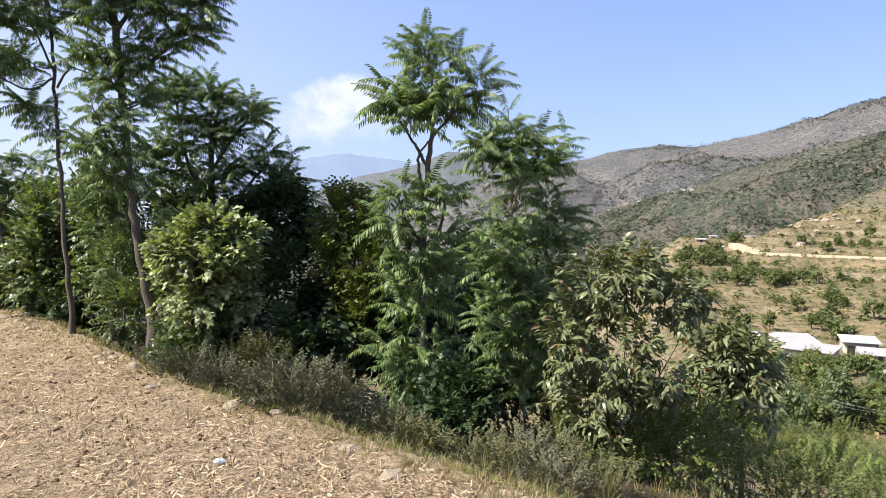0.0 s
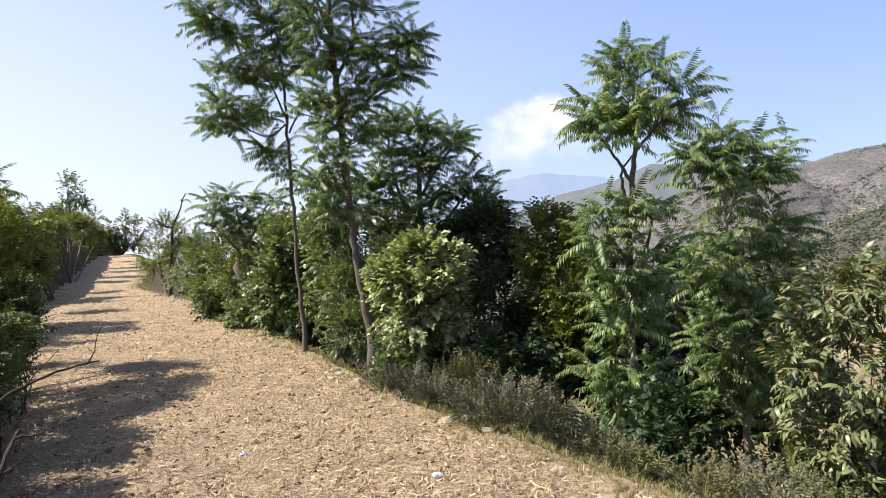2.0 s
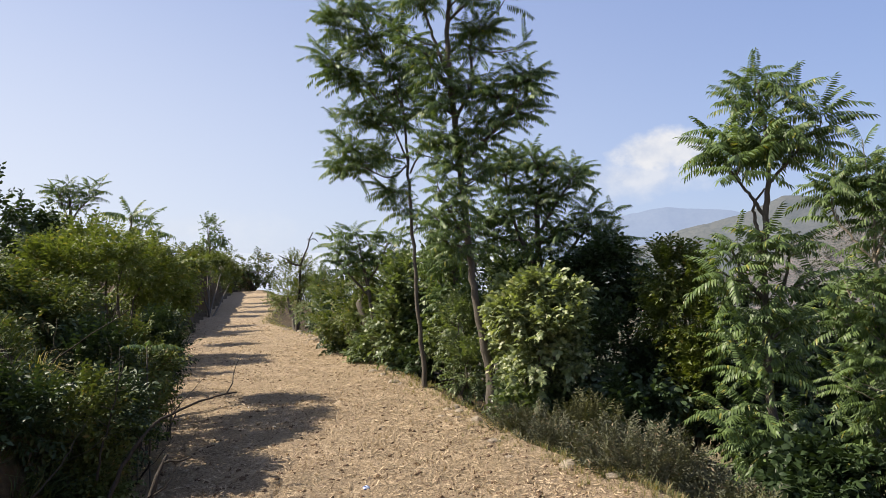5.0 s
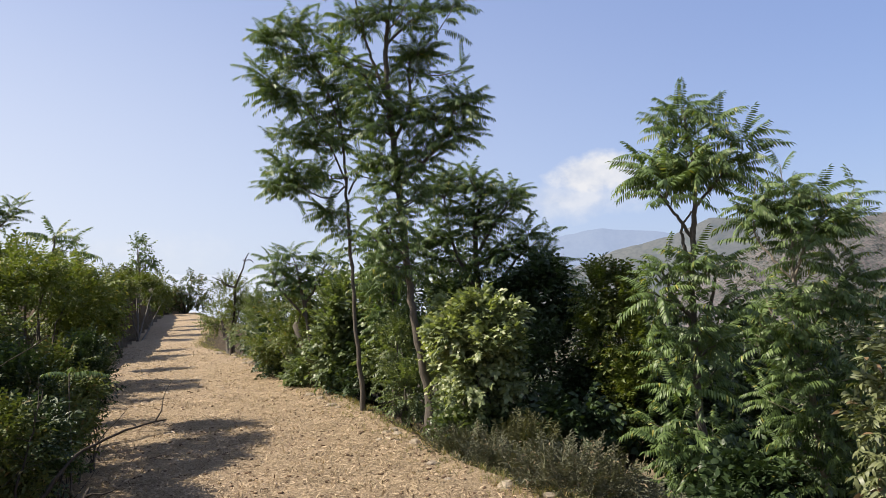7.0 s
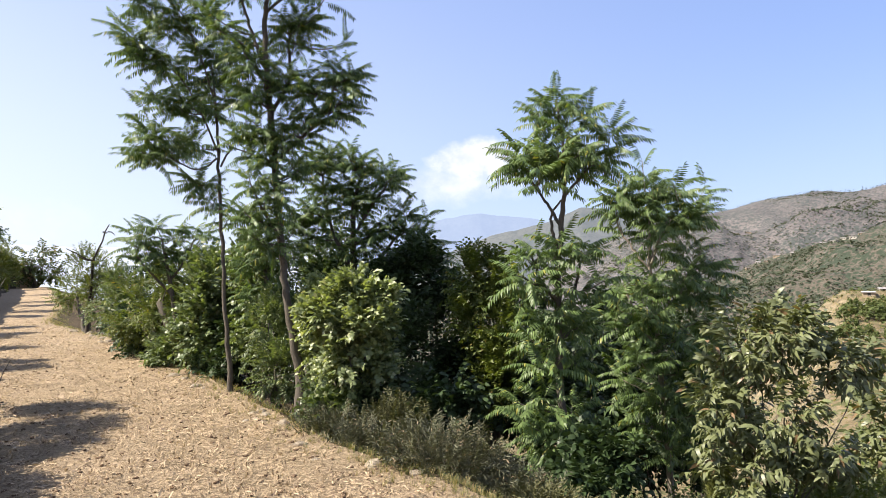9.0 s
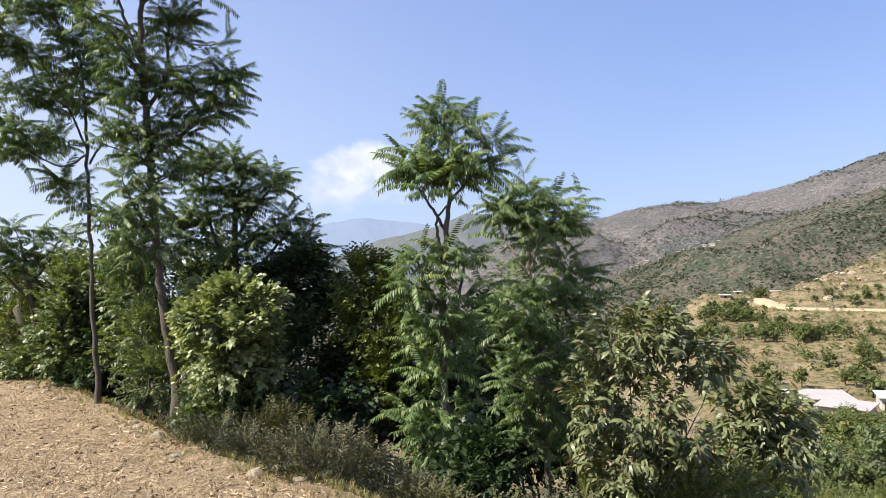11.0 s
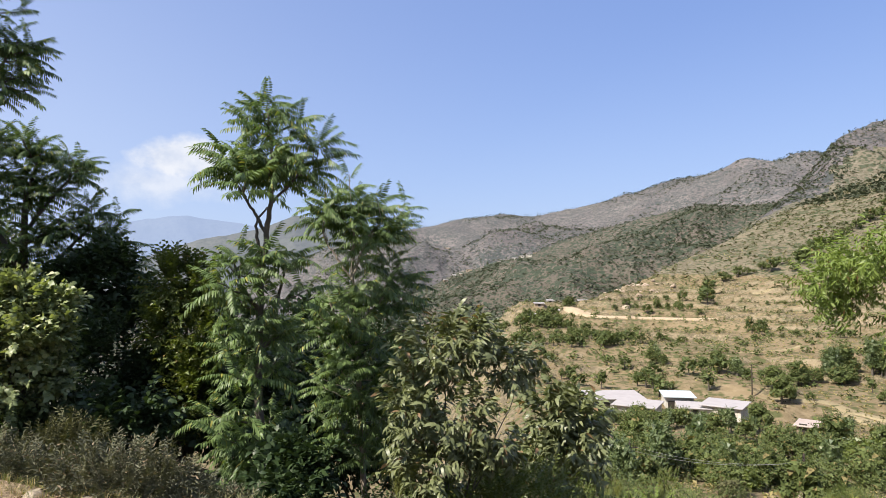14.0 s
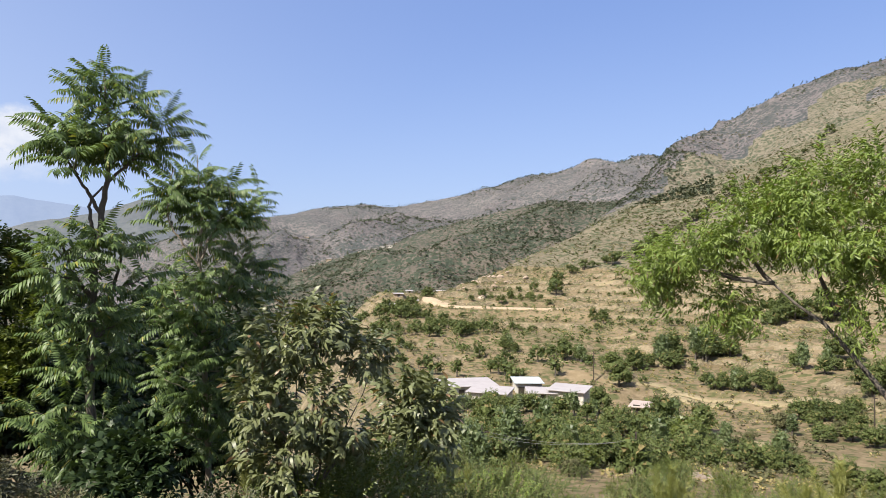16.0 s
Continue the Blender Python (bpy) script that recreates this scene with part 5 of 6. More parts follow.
def stubble():
    """Chopped straw over the field."""
    g = rng(501)
    strip = []
    for k in range(3):
        w = 0.05 + 0.03 * k
        strip.append((np.array([(-0.5, -w, 0), (-0.5, w, 0.02), (0.5, w * 0.7, 0.1 * k), (0.5, -w * 0.7, 0.08 * k)]), np.array([(0, 3, 2), (0, 2, 1)])))
    n = 600000
    far = 0.5 + 29 * g.random(n) ** 2.0
    side = g.uniform(-40, 80, n)
    x, y = -far * np.sin(np.radians(side)), far * np.cos(np.radians(side))
    patchy = fbm(x, y, 0.9, 3, 505)
    keep = (-beside(x, y, EDGE) < 0.02 + g.normal(0, 0.1, n)) & (beside(x, y, BANK) < 0.4) & (patchy + g.normal(0, 0.16, n) > 0.33)
    x, y, far = x[keep], y[keep], far[keep]
    way = np.stack([g.normal(0, 1, len(x)), g.normal(0, 1, len(x)), g.normal(0, 0.3, len(x))], -1)
    size = (0.01 + 0.03 * g.random(len(x)) ** 2.2) * (1 + 0.06 * far)
    v, f = strew(strip, np.stack([x, y, height(x, y) + 0.004 + g.uniform(0, 0.02, len(x))], -1), way, size, 506, twist=0.4)
    tagged(new("straw", quick_mesh("straw", v, f, STRAW)), "chopped pale straw scattered over the harvested field", "straw", kind="stuff")
    # standing stubble and weeds
    n = 5200
    far = 1.8 + 16 * g.random(n) ** 1.6
    side = g.uniform(-30, 75, n)
    x, y = -far * np.sin(np.radians(side)), far * np.cos(np.radians(side))
    keep = (-beside(x, y, EDGE) < 0.1) & (beside(x, y, BANK) < 0.1)
    x, y = x[keep], y[keep]
    short = [(v[:, [2, 1, 0]] * [1, 1, -1], f) for v, f in (tuft(7, 0.06, 0.0045, 0.05, 510 + k) for k in range(3))]
    way = np.stack([g.normal(0, 0.3, len(x)), g.normal(0, 0.3, len(x)), np.ones(len(x))], -1)
    v, f = strew(short, np.stack([x, y, height(x, y) - 0.004], -1), way, g.uniform(0.5, 1.2, len(x)), 512, twist=3.0)
    tagged(new("stubble", quick_mesh("stubble", v, f, STRAW)), "short cut stubble standing in the field", "stubble", kind="stuff")
    # clods of dark soil
    ball = []
    for k in range(3):
        bm = bmesh.new()
        bmesh.ops.create_icosphere(bm, subdivisions=1, radius=1.0)
        pts = np.array([v.co[:] for v in bm.verts]) * (1 + 0.3 * g.normal(0, 1, (len(bm.verts), 1))) * [1, 0.8, 0.5]
        fc = np.array([[v.index for v in q.verts] for q in bm.faces])
        bm.free()
        ball.append((pts, fc))
    n = 5200
    far = 1.8 + 18 * g.random(n) ** 1.5
    side = g.uniform(-30, 75, n)
    x, y = -far * np.sin(np.radians(side)), far * np.cos(np.radians(side))
    keep = (-beside(x, y, EDGE) < 0.1) & (beside(x, y, BANK) < 0.3)
    x, y = x[keep], y[keep]
    v, f = strew(ball, np.stack([x, y, height(x, y) + 0.004], -1), np.stack([g.normal(0, 1, len(x)), g.normal(0, 1, len(x)), np.zeros(len(x))], -1), g.uniform(0.007, 0.026, len(x)), 515, twist=0.1)
    tagged(new("clods", quick_mesh("clods", v, f, CLOD)), "small dark clods of soil among the straw", "soil", kind="stuff")


stubble()


# ---- trees right of the young ones ----
def right_trees():
    g = "thin trees on the slope"
    grown("tree", "thin young tree with long narrow leaves", "tree", LEAF_LANCE, LANCE_SPRAYS, -14, 7.0,
          [(-12.2, -6.7, 7.0, 2.0, 2.4), (-15.6, -5.6, 7.0, 1.6, 1.5), (-18.8, -7.7, 7.2, 2.1, 1.5), (-14.1, -11.2, 6.9, 2.6, 2.6), (-10.6, -11.2, 6.8, 1.5, 2.8), (-17.6, -12.7, 7.0, 2.2, 2.4), (-12.6, -16, 6.8, 2.6, 2.6)], 95, 601, stem=0.014, stems=12, size=(0.48, 0.72), group=g, loose=0.42, clumps=8)
    grown("tree", "thin young tree with long narrow leaves", "tree", LEAF_LANCE, LANCE_SPRAYS, -23.2, 11.4,
          [(-21.6, -11.2, 11.2, 1.7, 1.6), (-24.2, -11.8, 11.2, 1.4, 1.3), (-22.9, -14.1, 11, 2.2, 2)], 105, 602, stem=0.02, size=(0.85, 1.2), group=g, loose=0.36)
    # light-green tree whose boughs reach in from the side
    b = base_at(-66, 6.4)
    ob = thing("tree", *b, "leaning tree with drooping bright green narrow leaves", "tree")
    blobs = [blob(b, *v) for v in [(-55.25, 5.88, 6.5, 3.0, 2.3), (-50.65, 3.48, 6.6, 2.6, 1.9), (-46.05, 1.48, 6.6, 2.4, 1.5), (-43.05, -0.52, 6.7, 1.4, 1.6), (-56.65, 2.48, 6.3, 3.2, 2.0), (-48.05, -2.52, 6.7, 1.3, 1.5), (-59.65, 6.68, 6.3, 3.2, 2.2), (-58.65, -1.72, 6.2, 2.2, 2.4)]]
    fork = spot(-61.15, -10.22, 6.3) - b
    part("trunk", quick_mesh("trunk", *tube(bent((0, 0, 0), fork, 6, 0.03, 61), np.linspace(0.065, 0.04, 6), 8, 0.06), BARK, True), ob)
    for k, (s, u, far, thick) in enumerate([(-51.65, -0.92, 6.5, 0.028), (-57.15, 4.28, 6.3, 0.034), (-46.15, 0.78, 6.6, 0.016), (-55.15, 1.78, 6.4, 0.03), (-43.15, 0.28, 6.7, 0.018), (-48.15, 2.78, 6.6, 0.024), (-59.65, 6.28, 6.2, 0.04), (-53.15, 5.28, 6.5, 0.022)]):
        root = fork if k in (0, 1, 6) else spot(-51.65, -0.92, 6.5) - b if k in (2, 4, 5) else spot(-55.85, -3.12, 6.4) - b
        part("limb", quick_mesh("limb", *tube(bent(root, spot(s, u, far) - b, 7, 0.035, 70 + k), np.linspace(thick, thick * 0.35, 7), 6), BARK, True), ob)
    part("foliage", quick_mesh("foliage", *leafy_crown(WILLOW_SPRAYS, blobs, [360, 330, 280, 150, 330, 130, 300, 110], 620, (0.6, 0.95), -0.2, 14, 0.26), LEAF_BRIGHT), ob)


right_trees()


def pine(x, y, tall, seed, label):
    z = z_at(x, y) - 0.05
    ob = thing("pine_sapling", x, y, z, label, "pine", "pine saplings on the slope")
    g = rng(seed)
    part("trunk", quick_mesh("trunk", *tube(bent((0, 0, 0), (0.04, 0, tall), 8, 0.012, seed), np.linspace(0.03 + 0.012 * tall, 0.01, 8), 7), BARK, True), ob)
    brush = [needles(130, 0.085, 0.34, seed + k) for k in range(3)]
    places, ways = [], []
    for k in range(int(5 + tall * 4)):
        h = tall * (0.45 + 0.55 * (k / (4 + tall * 4)))
        a, out = k * 2.4, (0.12 + 0.42 * (1 - (h / tall) ** 1.5)) * min(tall, 2.2) * 0.6
        for f in (0.35, 0.7, 1.0):
            places.append((math.cos(a) * out * f, math.sin(a) * out * f, h + 0.25 * out * f))
            ways.append((math.cos(a) * 0.28, math.sin(a) * 0.28, 1.0))
    for k in range(4):
        places.append((0.04, 0, tall - 0.12 * k))
        ways.append((0.1 * math.cos(k * 2), 0.1 * math.sin(k * 2), 1))
    v, f = strew(brush, places, ways, g.uniform(0.8, 1.15, len(places)), seed)
    part("foliage", quick_mesh("foliage", v, f, NEEDLE), ob)


for k, (side, far, tall) in enumerate([(-24.0, 11.5, 1.7), (-30.5, 12.5, 1.2), (-44.0, 7.4, 0.85), (-45.6, 7.9, 0.7), (-53.4, 7.2, 0.9), (-55.6, 7.0, 1.0), (-10.5, 7.0, 0.5), (-27, 15, 1.6)]):
    pine(*polar(side, far), tall, 700 + 10 * k, "young pine with yellow-green needle tufts")


# ---- the left bank ----
def left_bank():
    g = "bushes on the bank"
    grown("shrub", "big dense sunlit bush with small bright leaves", "shrub", LEAF_BANK, SMALL_SPRAYS, 53, 8.6,
          [(53.4, 2.4, 8.5, 2.6, 2.0), (50.6, 1.2, 9, 2.2, 2.0), (56.4, 1.0, 8, 2.6, 2.2), (48.6, -0.2, 10, 1.3, 2.0)], 420, 801, stem=0.03, stems=10, size=(0.7, 1.1), group=g)
    grown("shrub", "dense dark green bush on the bank", "shrub", LEAF_HILL, SMALL_SPRAYS, 59, 7.0, [(59.5, 0.2, 7, 3, 1.8), (63, 1, 6.6, 3, 2), (57.5, -1.4, 6.6, 2.4, 1.8)], 330, 802, size=(0.7, 1.1), group=g)
    grown("tree", "dark round-topped tree on the upper terrace", "tree", LEAF_SHADE_DARK, DENSE_SPRAYS, 61, 14.5, [(61, 5.0, 14, 2.6, 3.0), (58.4, 4.4, 15, 1.6, 1.8), (64.5, 6.5, 13, 3, 4.2), (60, 2.2, 14, 3, 2.4), (57, 3.2, 15, 1.2, 1.4)], 170, 803, stem=0.09, stems=9, size=(0.7, 1.1), group="dark trees on the upper terrace")
    grown("tree", "olive green tree on the upper terrace", "tree", LEAF_YELLOW, DENSE_SPRAYS, 55.5, 17, [(56.2, 3.9, 17, 1.4, 1.4), (54.6, 3.2, 17, 1.3, 1.3), (53.4, 2.4, 17, 1.2, 1.2)], 110, 804, stem=0.06, size=(0.6, 0.9), group="dark trees on the upper terrace")
    whorl_tree(51.7, 10.0, [(51.5, 3.1, 0), (51.4, 4.7, 0), (51.3, 5.6, 0)], [0.02, 0.018, 0.014, 0.008],
               [[(51.5, 3.1, 0), (51.2, 2.7, 0), (50.8, 3.1, 0)], [(51.6, 2.9, 0), (50.3, 1.4, 0), (49.5, 0.7, 0)]],
               [(51.3, 5.7, 0), (50.9, 3.2, 0), (49.2, 0.8, 0), (52, 3.7, 0)],
               0.42, 10, 0.009, 115, "sapling with a star of long feathery leaves", BARK)
    whorl_tree(55.4, 24.0, [(55.3, 3.8, 0), (55.2, 5.5, 0), (55.2, 6.9, 0)], [0.07, 0.06, 0.045, 0.02],
               [[(55.2, 5.1, 0), (54.6, 6.1, 0), (54, 6.7, 0)], [(55.2, 4.8, 0), (55.7, 6.3, 0), (55.9, 7.1, 0)]],
               [(55.2, 7.6, 0), (55.8, 7.2, 0), (54.6, 7.5, 0), (54, 6.7, 0), (55, 6.4, 0), (55.5, 6.5, 0), (53.9, 7.7, 0), (56.2, 7.5, 0)],
               0.52, 9, 0.02, 116, "thin feathery tree against the sky", BARK)
    whorl_tree(62.0, 20.0, [(61.7, 5.4, 0), (61.6, 7.8, 0), (61.5, 9.3, 0)], [0.07, 0.06, 0.045, 0.02],
               [],
               [(61.3, 10.3, 0), (60.9, 9.9, 0), (61.9, 9.9, 0), (61.2, 9.2, 0), (60.7, 9.3, 0), (62, 8.9, 0)],
               0.52, 9, 0.02, 117, "thin feathery tree against the sky", BARK)
    far = "trees at the field's far end"
    grown("tree", "small feathery tree beside the far house", "tree", LEAF_AIL, DENSE_SPRAYS, 45.4, 50, [(45.3, 4.6, 50, 0.55, 0.5), (45.6, 3.7, 50, 0.75, 0.4), (45.0, 3.2, 50, 0.5, 0.35)], 40, 808, stem=0.09, size=(1.2, 2.0), group=far)
    grown("tree", "round leafy tree at the field's far end", "tree", LEAF_HILL, DENSE_SPRAYS, 42.1, 62, [(42.0, 1.5, 62, 1.0, 0.7), (42.5, 0.6, 62, 1.0, 0.7), (41.3, 0.6, 62, 0.7, 0.6)], 90, 809, stem=0.12, size=(1.5, 2.4), group=far)
    grown("tree", "flat-topped tree over the far roof", "tree", LEAF_HILL, DENSE_SPRAYS, 46.8, 58, [(46.8, 2.7, 58, 0.9, 0.4), (46.1, 2.3, 58, 0.7, 0.35)], 80, 810, stem=0.1, size=(1.4, 2.0), group=far)
    grown("tree", "thin sparse tree at the field's far end", "tree", LEAF_HILL, DENSE_SPRAYS, 43.8, 58, [(43.8, 2.2, 58, 0.5, 0.8), (43.6, 1.0, 58, 0.5, 0.6)], 26, 811, stem=0.09, size=(1.2, 1.8), group=far)
    grown("shrub", "olive bush on the end of the bank", "shrub", LEAF_YELLOW, SMALL_SPRAYS, 45.6, 33, [(45.6, 1.6, 36, 1.0, 0.5), (44.5, 1.2, 40, 0.6, 0.7), (46.8, 1.5, 33, 0.9, 0.5), (43.9, 0.5, 43, 0.35, 0.9)], 300, 812, stem=0.05, size=(1.5, 2.2), group=g)
    grown("shrub", "dark bush along the bank", "shrub", LEAF_HILL, SMALL_SPRAYS, 47.8, 16, [(49.2, 0.2, 16, 1.3, 1.3), (50.0, 0.8, 15, 1.3, 1.3), (48.3, 0.2, 19, 0.8, 0.9), (49.5, -2.4, 15, 1.1, 1.7)], 330, 813, stem=0.04, size=(1.0, 1.5), group=g)
    grown("shrub", "dark bush along the bank", "shrub", LEAF_HILL, SMALL_SPRAYS, 46.8, 24, [(48.0, 0.9, 24, 0.8, 0.7), (47.4, 1.1, 27, 0.7, 0.6), (48.2, -0.6, 23, 0.7, 1.0)], 300, 814, stem=0.04, size=(1.2, 1.8), group=g)
    # Every other weed takes the leaf colour that has shade put into it.
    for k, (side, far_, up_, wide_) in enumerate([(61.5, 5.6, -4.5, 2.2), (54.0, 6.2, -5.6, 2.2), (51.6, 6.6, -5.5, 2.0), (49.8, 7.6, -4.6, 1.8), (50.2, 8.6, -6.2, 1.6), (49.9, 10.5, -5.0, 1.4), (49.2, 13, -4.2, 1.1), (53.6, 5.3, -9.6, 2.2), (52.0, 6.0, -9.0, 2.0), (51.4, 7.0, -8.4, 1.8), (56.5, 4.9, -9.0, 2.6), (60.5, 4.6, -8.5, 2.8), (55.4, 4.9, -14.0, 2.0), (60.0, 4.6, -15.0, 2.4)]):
        grown("shrub", "shaded dark green weeds on the bank face", "shrub", LEAF_SHADE_DARK if k % 2 else LEAF_HILL, SMALL_SPRAYS, side, far_, [(side, up_, far_, wide_, 2.0)], 260, 890 + k, stem=0.01, size=(0.6, 0.95), group=g, lift=0.5)
    q = rng(815)
    for k, t in enumerate(np.linspace(41, 84, 16)):
        x, y = along(BANK, t)
        s = (0.55 + 0.006 * (t - 40)) * q.uniform(0.55, 1.25)
        off = q.uniform(0.8, 1.5) + 0.045 * max(t - 50, 0)
        bush("shrub", x - off, y - off, "leafy green bush overhanging the earth bank", "shrub", LEAF_HILL if k % 2 else LEAF_BROAD, SMALL_SPRAYS,
             [((0, 0, 0.45 * s), (0.62 * s, 0.62 * s, 0.6 * s)), ((0.3, -0.2, 0.2 * s), (0.5 * s, 0.5 * s, 0.45 * s))], [200, 160], 860 + k, stem=0.02, stems=5, size=(0.8 * s, 1.25 * s), group=g)
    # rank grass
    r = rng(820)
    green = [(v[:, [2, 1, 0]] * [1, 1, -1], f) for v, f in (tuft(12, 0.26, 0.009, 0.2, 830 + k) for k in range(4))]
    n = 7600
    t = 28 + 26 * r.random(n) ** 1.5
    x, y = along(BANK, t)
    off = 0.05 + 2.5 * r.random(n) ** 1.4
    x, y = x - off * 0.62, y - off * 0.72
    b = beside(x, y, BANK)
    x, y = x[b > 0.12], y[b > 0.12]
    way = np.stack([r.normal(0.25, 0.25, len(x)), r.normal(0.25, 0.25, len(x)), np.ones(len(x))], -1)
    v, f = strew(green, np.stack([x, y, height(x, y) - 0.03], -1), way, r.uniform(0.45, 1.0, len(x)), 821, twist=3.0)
    tagged(new("bank_grass", quick_mesh("bank_grass", v, f, BANK_GRASS_SHADED)), "long rank grass hanging over the shaded bank", "grass", kind="stuff")
    for k, (side, far_, s) in enumerate([(54.6, 5.6, 1.0), (53.6, 5.9, 0.9), (56.0, 5.3, 0.9), (58.5, 5.2, 0.8)]):
        x, y = polar(side, far_)
        ob = thing("grass_tussock", x, y, z_at(x, y) - 0.03, "dry yellow grass tussock on the bank", "grass", "tussocks on the bank")
        v, f = strew([(q[:, [2, 1, 0]] * [1, 1, -1], w) for q, w in [tuft(90, 0.5, 0.005, 0.4, 840 + k, 1.2)]], [(0, 0, 0)], [(0.15, 0.1, 1)], [s], 850 + k)
        part("tuft", quick_mesh("tuft", v, f, DRY_GRASS), ob)


left_bank()


def dead_branches():
    g = rng(901)
    def branch(name, label, points, thick, twigs, seed):
        pts = np.array(points, float)
        base = pts[0].copy()
        ob = thing(name, *base, label, "branch", "dead branches at the bank foot")
        t = np.linspace(0, len(pts) - 1, len(pts) * 4)
        path = np.stack([np.interp(t, np.arange(len(pts)), pts[:, c]) for c in range(3)], -1) - base
        for _ in range(6):
            path[1:-1] = (path[:-2] + 2 * path[1:-1] + path[2:]) / 4
        path[1:-1] += rng(seed).normal(0, 0.004, path[1:-1].shape)
        part("stem", quick_mesh("stem", *tube(path, np.linspace(thick, thick * 0.35, len(path)), 6, 0.12, seed), DEADWOOD, True), ob)
        q = rng(seed + 1)
        for k in range(twigs):
            a = path[int(q.integers(len(path) // 3, len(path)))]
            part("twig", quick_mesh("twig", *tube(bent(a, a + q.normal(0, 0.14, 3) + [0, 0, 0.1], 5, 0.015, seed + 5 + k), np.linspace(thick * 0.35, thick * 0.12, 5), 4), DEADWOOD, True), ob)
    s = spot
    branch("dead_branch", "long dark fallen branch arching over the bank foot", [s(53.9, -15.2, 4.5), s(53.1, -13.1, 4.55), s(51.1, -10.2, 4.7), s(47.9, -8.8, 4.95), s(44.4, -8.4, 5.1)], 0.015, 3, 910)
    branch("dead_branch", "thick dark dead branch leaning at the bank foot", [s(53.2, -19.8, 3.9), s(52.4, -17.7, 3.9), s(50.7, -13.9, 4.0), s(49.9, -12.5, 4.1)], 0.024, 3, 920)
    branch("dead_branch", "bowed dead branch low on the bank", [s(63.5, -15.6, 3.8), s(60.9, -14.6, 3.8), s(58.3, -14.4, 3.8), s(56.1, -15.3, 3.8), s(55.0, -17.2, 3.8)], 0.011, 1, 930)
    branch("dead_branch", "thin upright dead stem on the bank", [s(54.6, -13.6, 4.6), s(54.3, -11.6, 4.6), s(53.5, -8.9, 4.7), s(52.6, -5.3, 4.8)], 0.008, 9, 940)
    branch("dead_branch", "thin dead twig leaning from the bank", [s(59.8, -15.0, 4.1), s(59.2, -14.3, 4.1), s(57.1, -12.4, 4.2), s(56.1, -10.6, 4.3)], 0.008, 1, 950)
    # brush pile on the bank top
    for k in range(5):
        a = s(57.5 - 1.2 * k, -2.2 - 0.2 * (k % 2), 5.9)
        a[2] = z_at(a[0], a[1]) - 0.02
        branch("dead_branch", "bleached dead brushwood on the bank", [a, a + g.normal(0, 0.15, 3) + [0.1, 0, 0.25], a + g.normal(0, 0.2, 3) + [0.3, 0.1, 0.45]], 0.01, 7, 970 + 5 * k)
    # single feathery seedling leaf group hanging over the bank
    b = base_at(50.8, 5.8)
    ob = thing("seedling", *b, "small feathery-leaved seedling on the bank", "plant")
    part("stem", quick_mesh("stem", *tube(bent((0, 0, 0), spot(50.8, -4.3, 5.8) - b, 5, 0.01, 981), np.linspace(0.008, 0.004, 5), 5), BARK, True), ob)
    for k, d in enumerate([(0.8, 0.55, 0.12), (-0.5, 0.5, 0.3), (0.1, -0.8, 0.2)]):
        part("leaf", AIL_MESHES[k], ob, m=aim(Vector(spot(50.8, -4.4, 5.8) - b), d, 0.1, 0.27))


dead_branches()


# ---- valley: houses, roads, poles ----
def box(sx, sy, sz, mat, lift=0.0, bevel=0.03, name="body"):
    bm = bmesh.new()
    bmesh.ops.create_cube(bm, size=1.0)
    for v in bm.verts:
        v.co = Vector((v.co.x * sx, v.co.y * sy, (v.co.z + 0.5) * sz + lift))
    if bevel:
        bmesh.ops.bevel(bm, geom=bm.edges[:], offset=bevel, segments=1, affect="EDGES")
    data = bpy.data.meshes.new(name)
    bm.to_mesh(data)
    bm.free()
    data.materials.append(mat)
    return data


def house(side, far, turn, wide, deep, tall, wall_mat, roof_mat, label, windows=2, door=True, pitch=0.0, dig=0.0, category="house"):
    """A low valley house: walls, overhanging roof sheet falling to the front, door and windows facing the viewer."""
    x, y = polar(side, far)
    z = z_at(x, y) - dig
    ob = tagged(new("house"), label, category, "houses in the valley")
    ob.matrix_basis = pose(x, y, z, 0, 0, side + turn)
    fall = math.tan(radians(pitch))
    body = box(wide, deep, tall + 1.5, wall_mat, -1.5, 0.05, "body")
    for v in body.vertices:
        if v.co.z > 0:
            v.co.z += fall * (v.co.y + deep / 2)
    part("body", body, ob)
    roof = part("roof", box(wide + 0.7, (deep + 0.9) / math.cos(radians(pitch)), 0.14, roof_mat, 0, 0.03, "roof"), ob, m=pose(0, -0.1, tall + 0.03 + fall * (deep / 2 - 0.1), pitch, 0, 0))
    for k in range(windows):
        wx = wide * ((k + 0.8) / (windows + 0.6) - 0.5)
        w = part("window", box(0.95, 0.10, 0.95, DARK_OPENING, 0, 0.01, "window"), ob, m=pose(wx, -deep / 2 - 0.02, tall * 0.42))
        part("window_frame", box(1.15, 0.08, 0.1, CONCRETE, 0, 0.01, "window_frame"), w, m=pose(0, -0.02, 0.95))
        part("sill", box(1.2, 0.14, 0.08, CONCRETE, 0, 0.01, "sill"), w, m=pose(0, -0.03, -0.08))
    if door:
        part("door", box(0.95, 0.1, 1.95, DARK_OPENING, 0, 0.01, "door"), ob, m=pose(-wide * 0.42 + 0.5, -deep / 2 - 0.02, 0))
    return ob


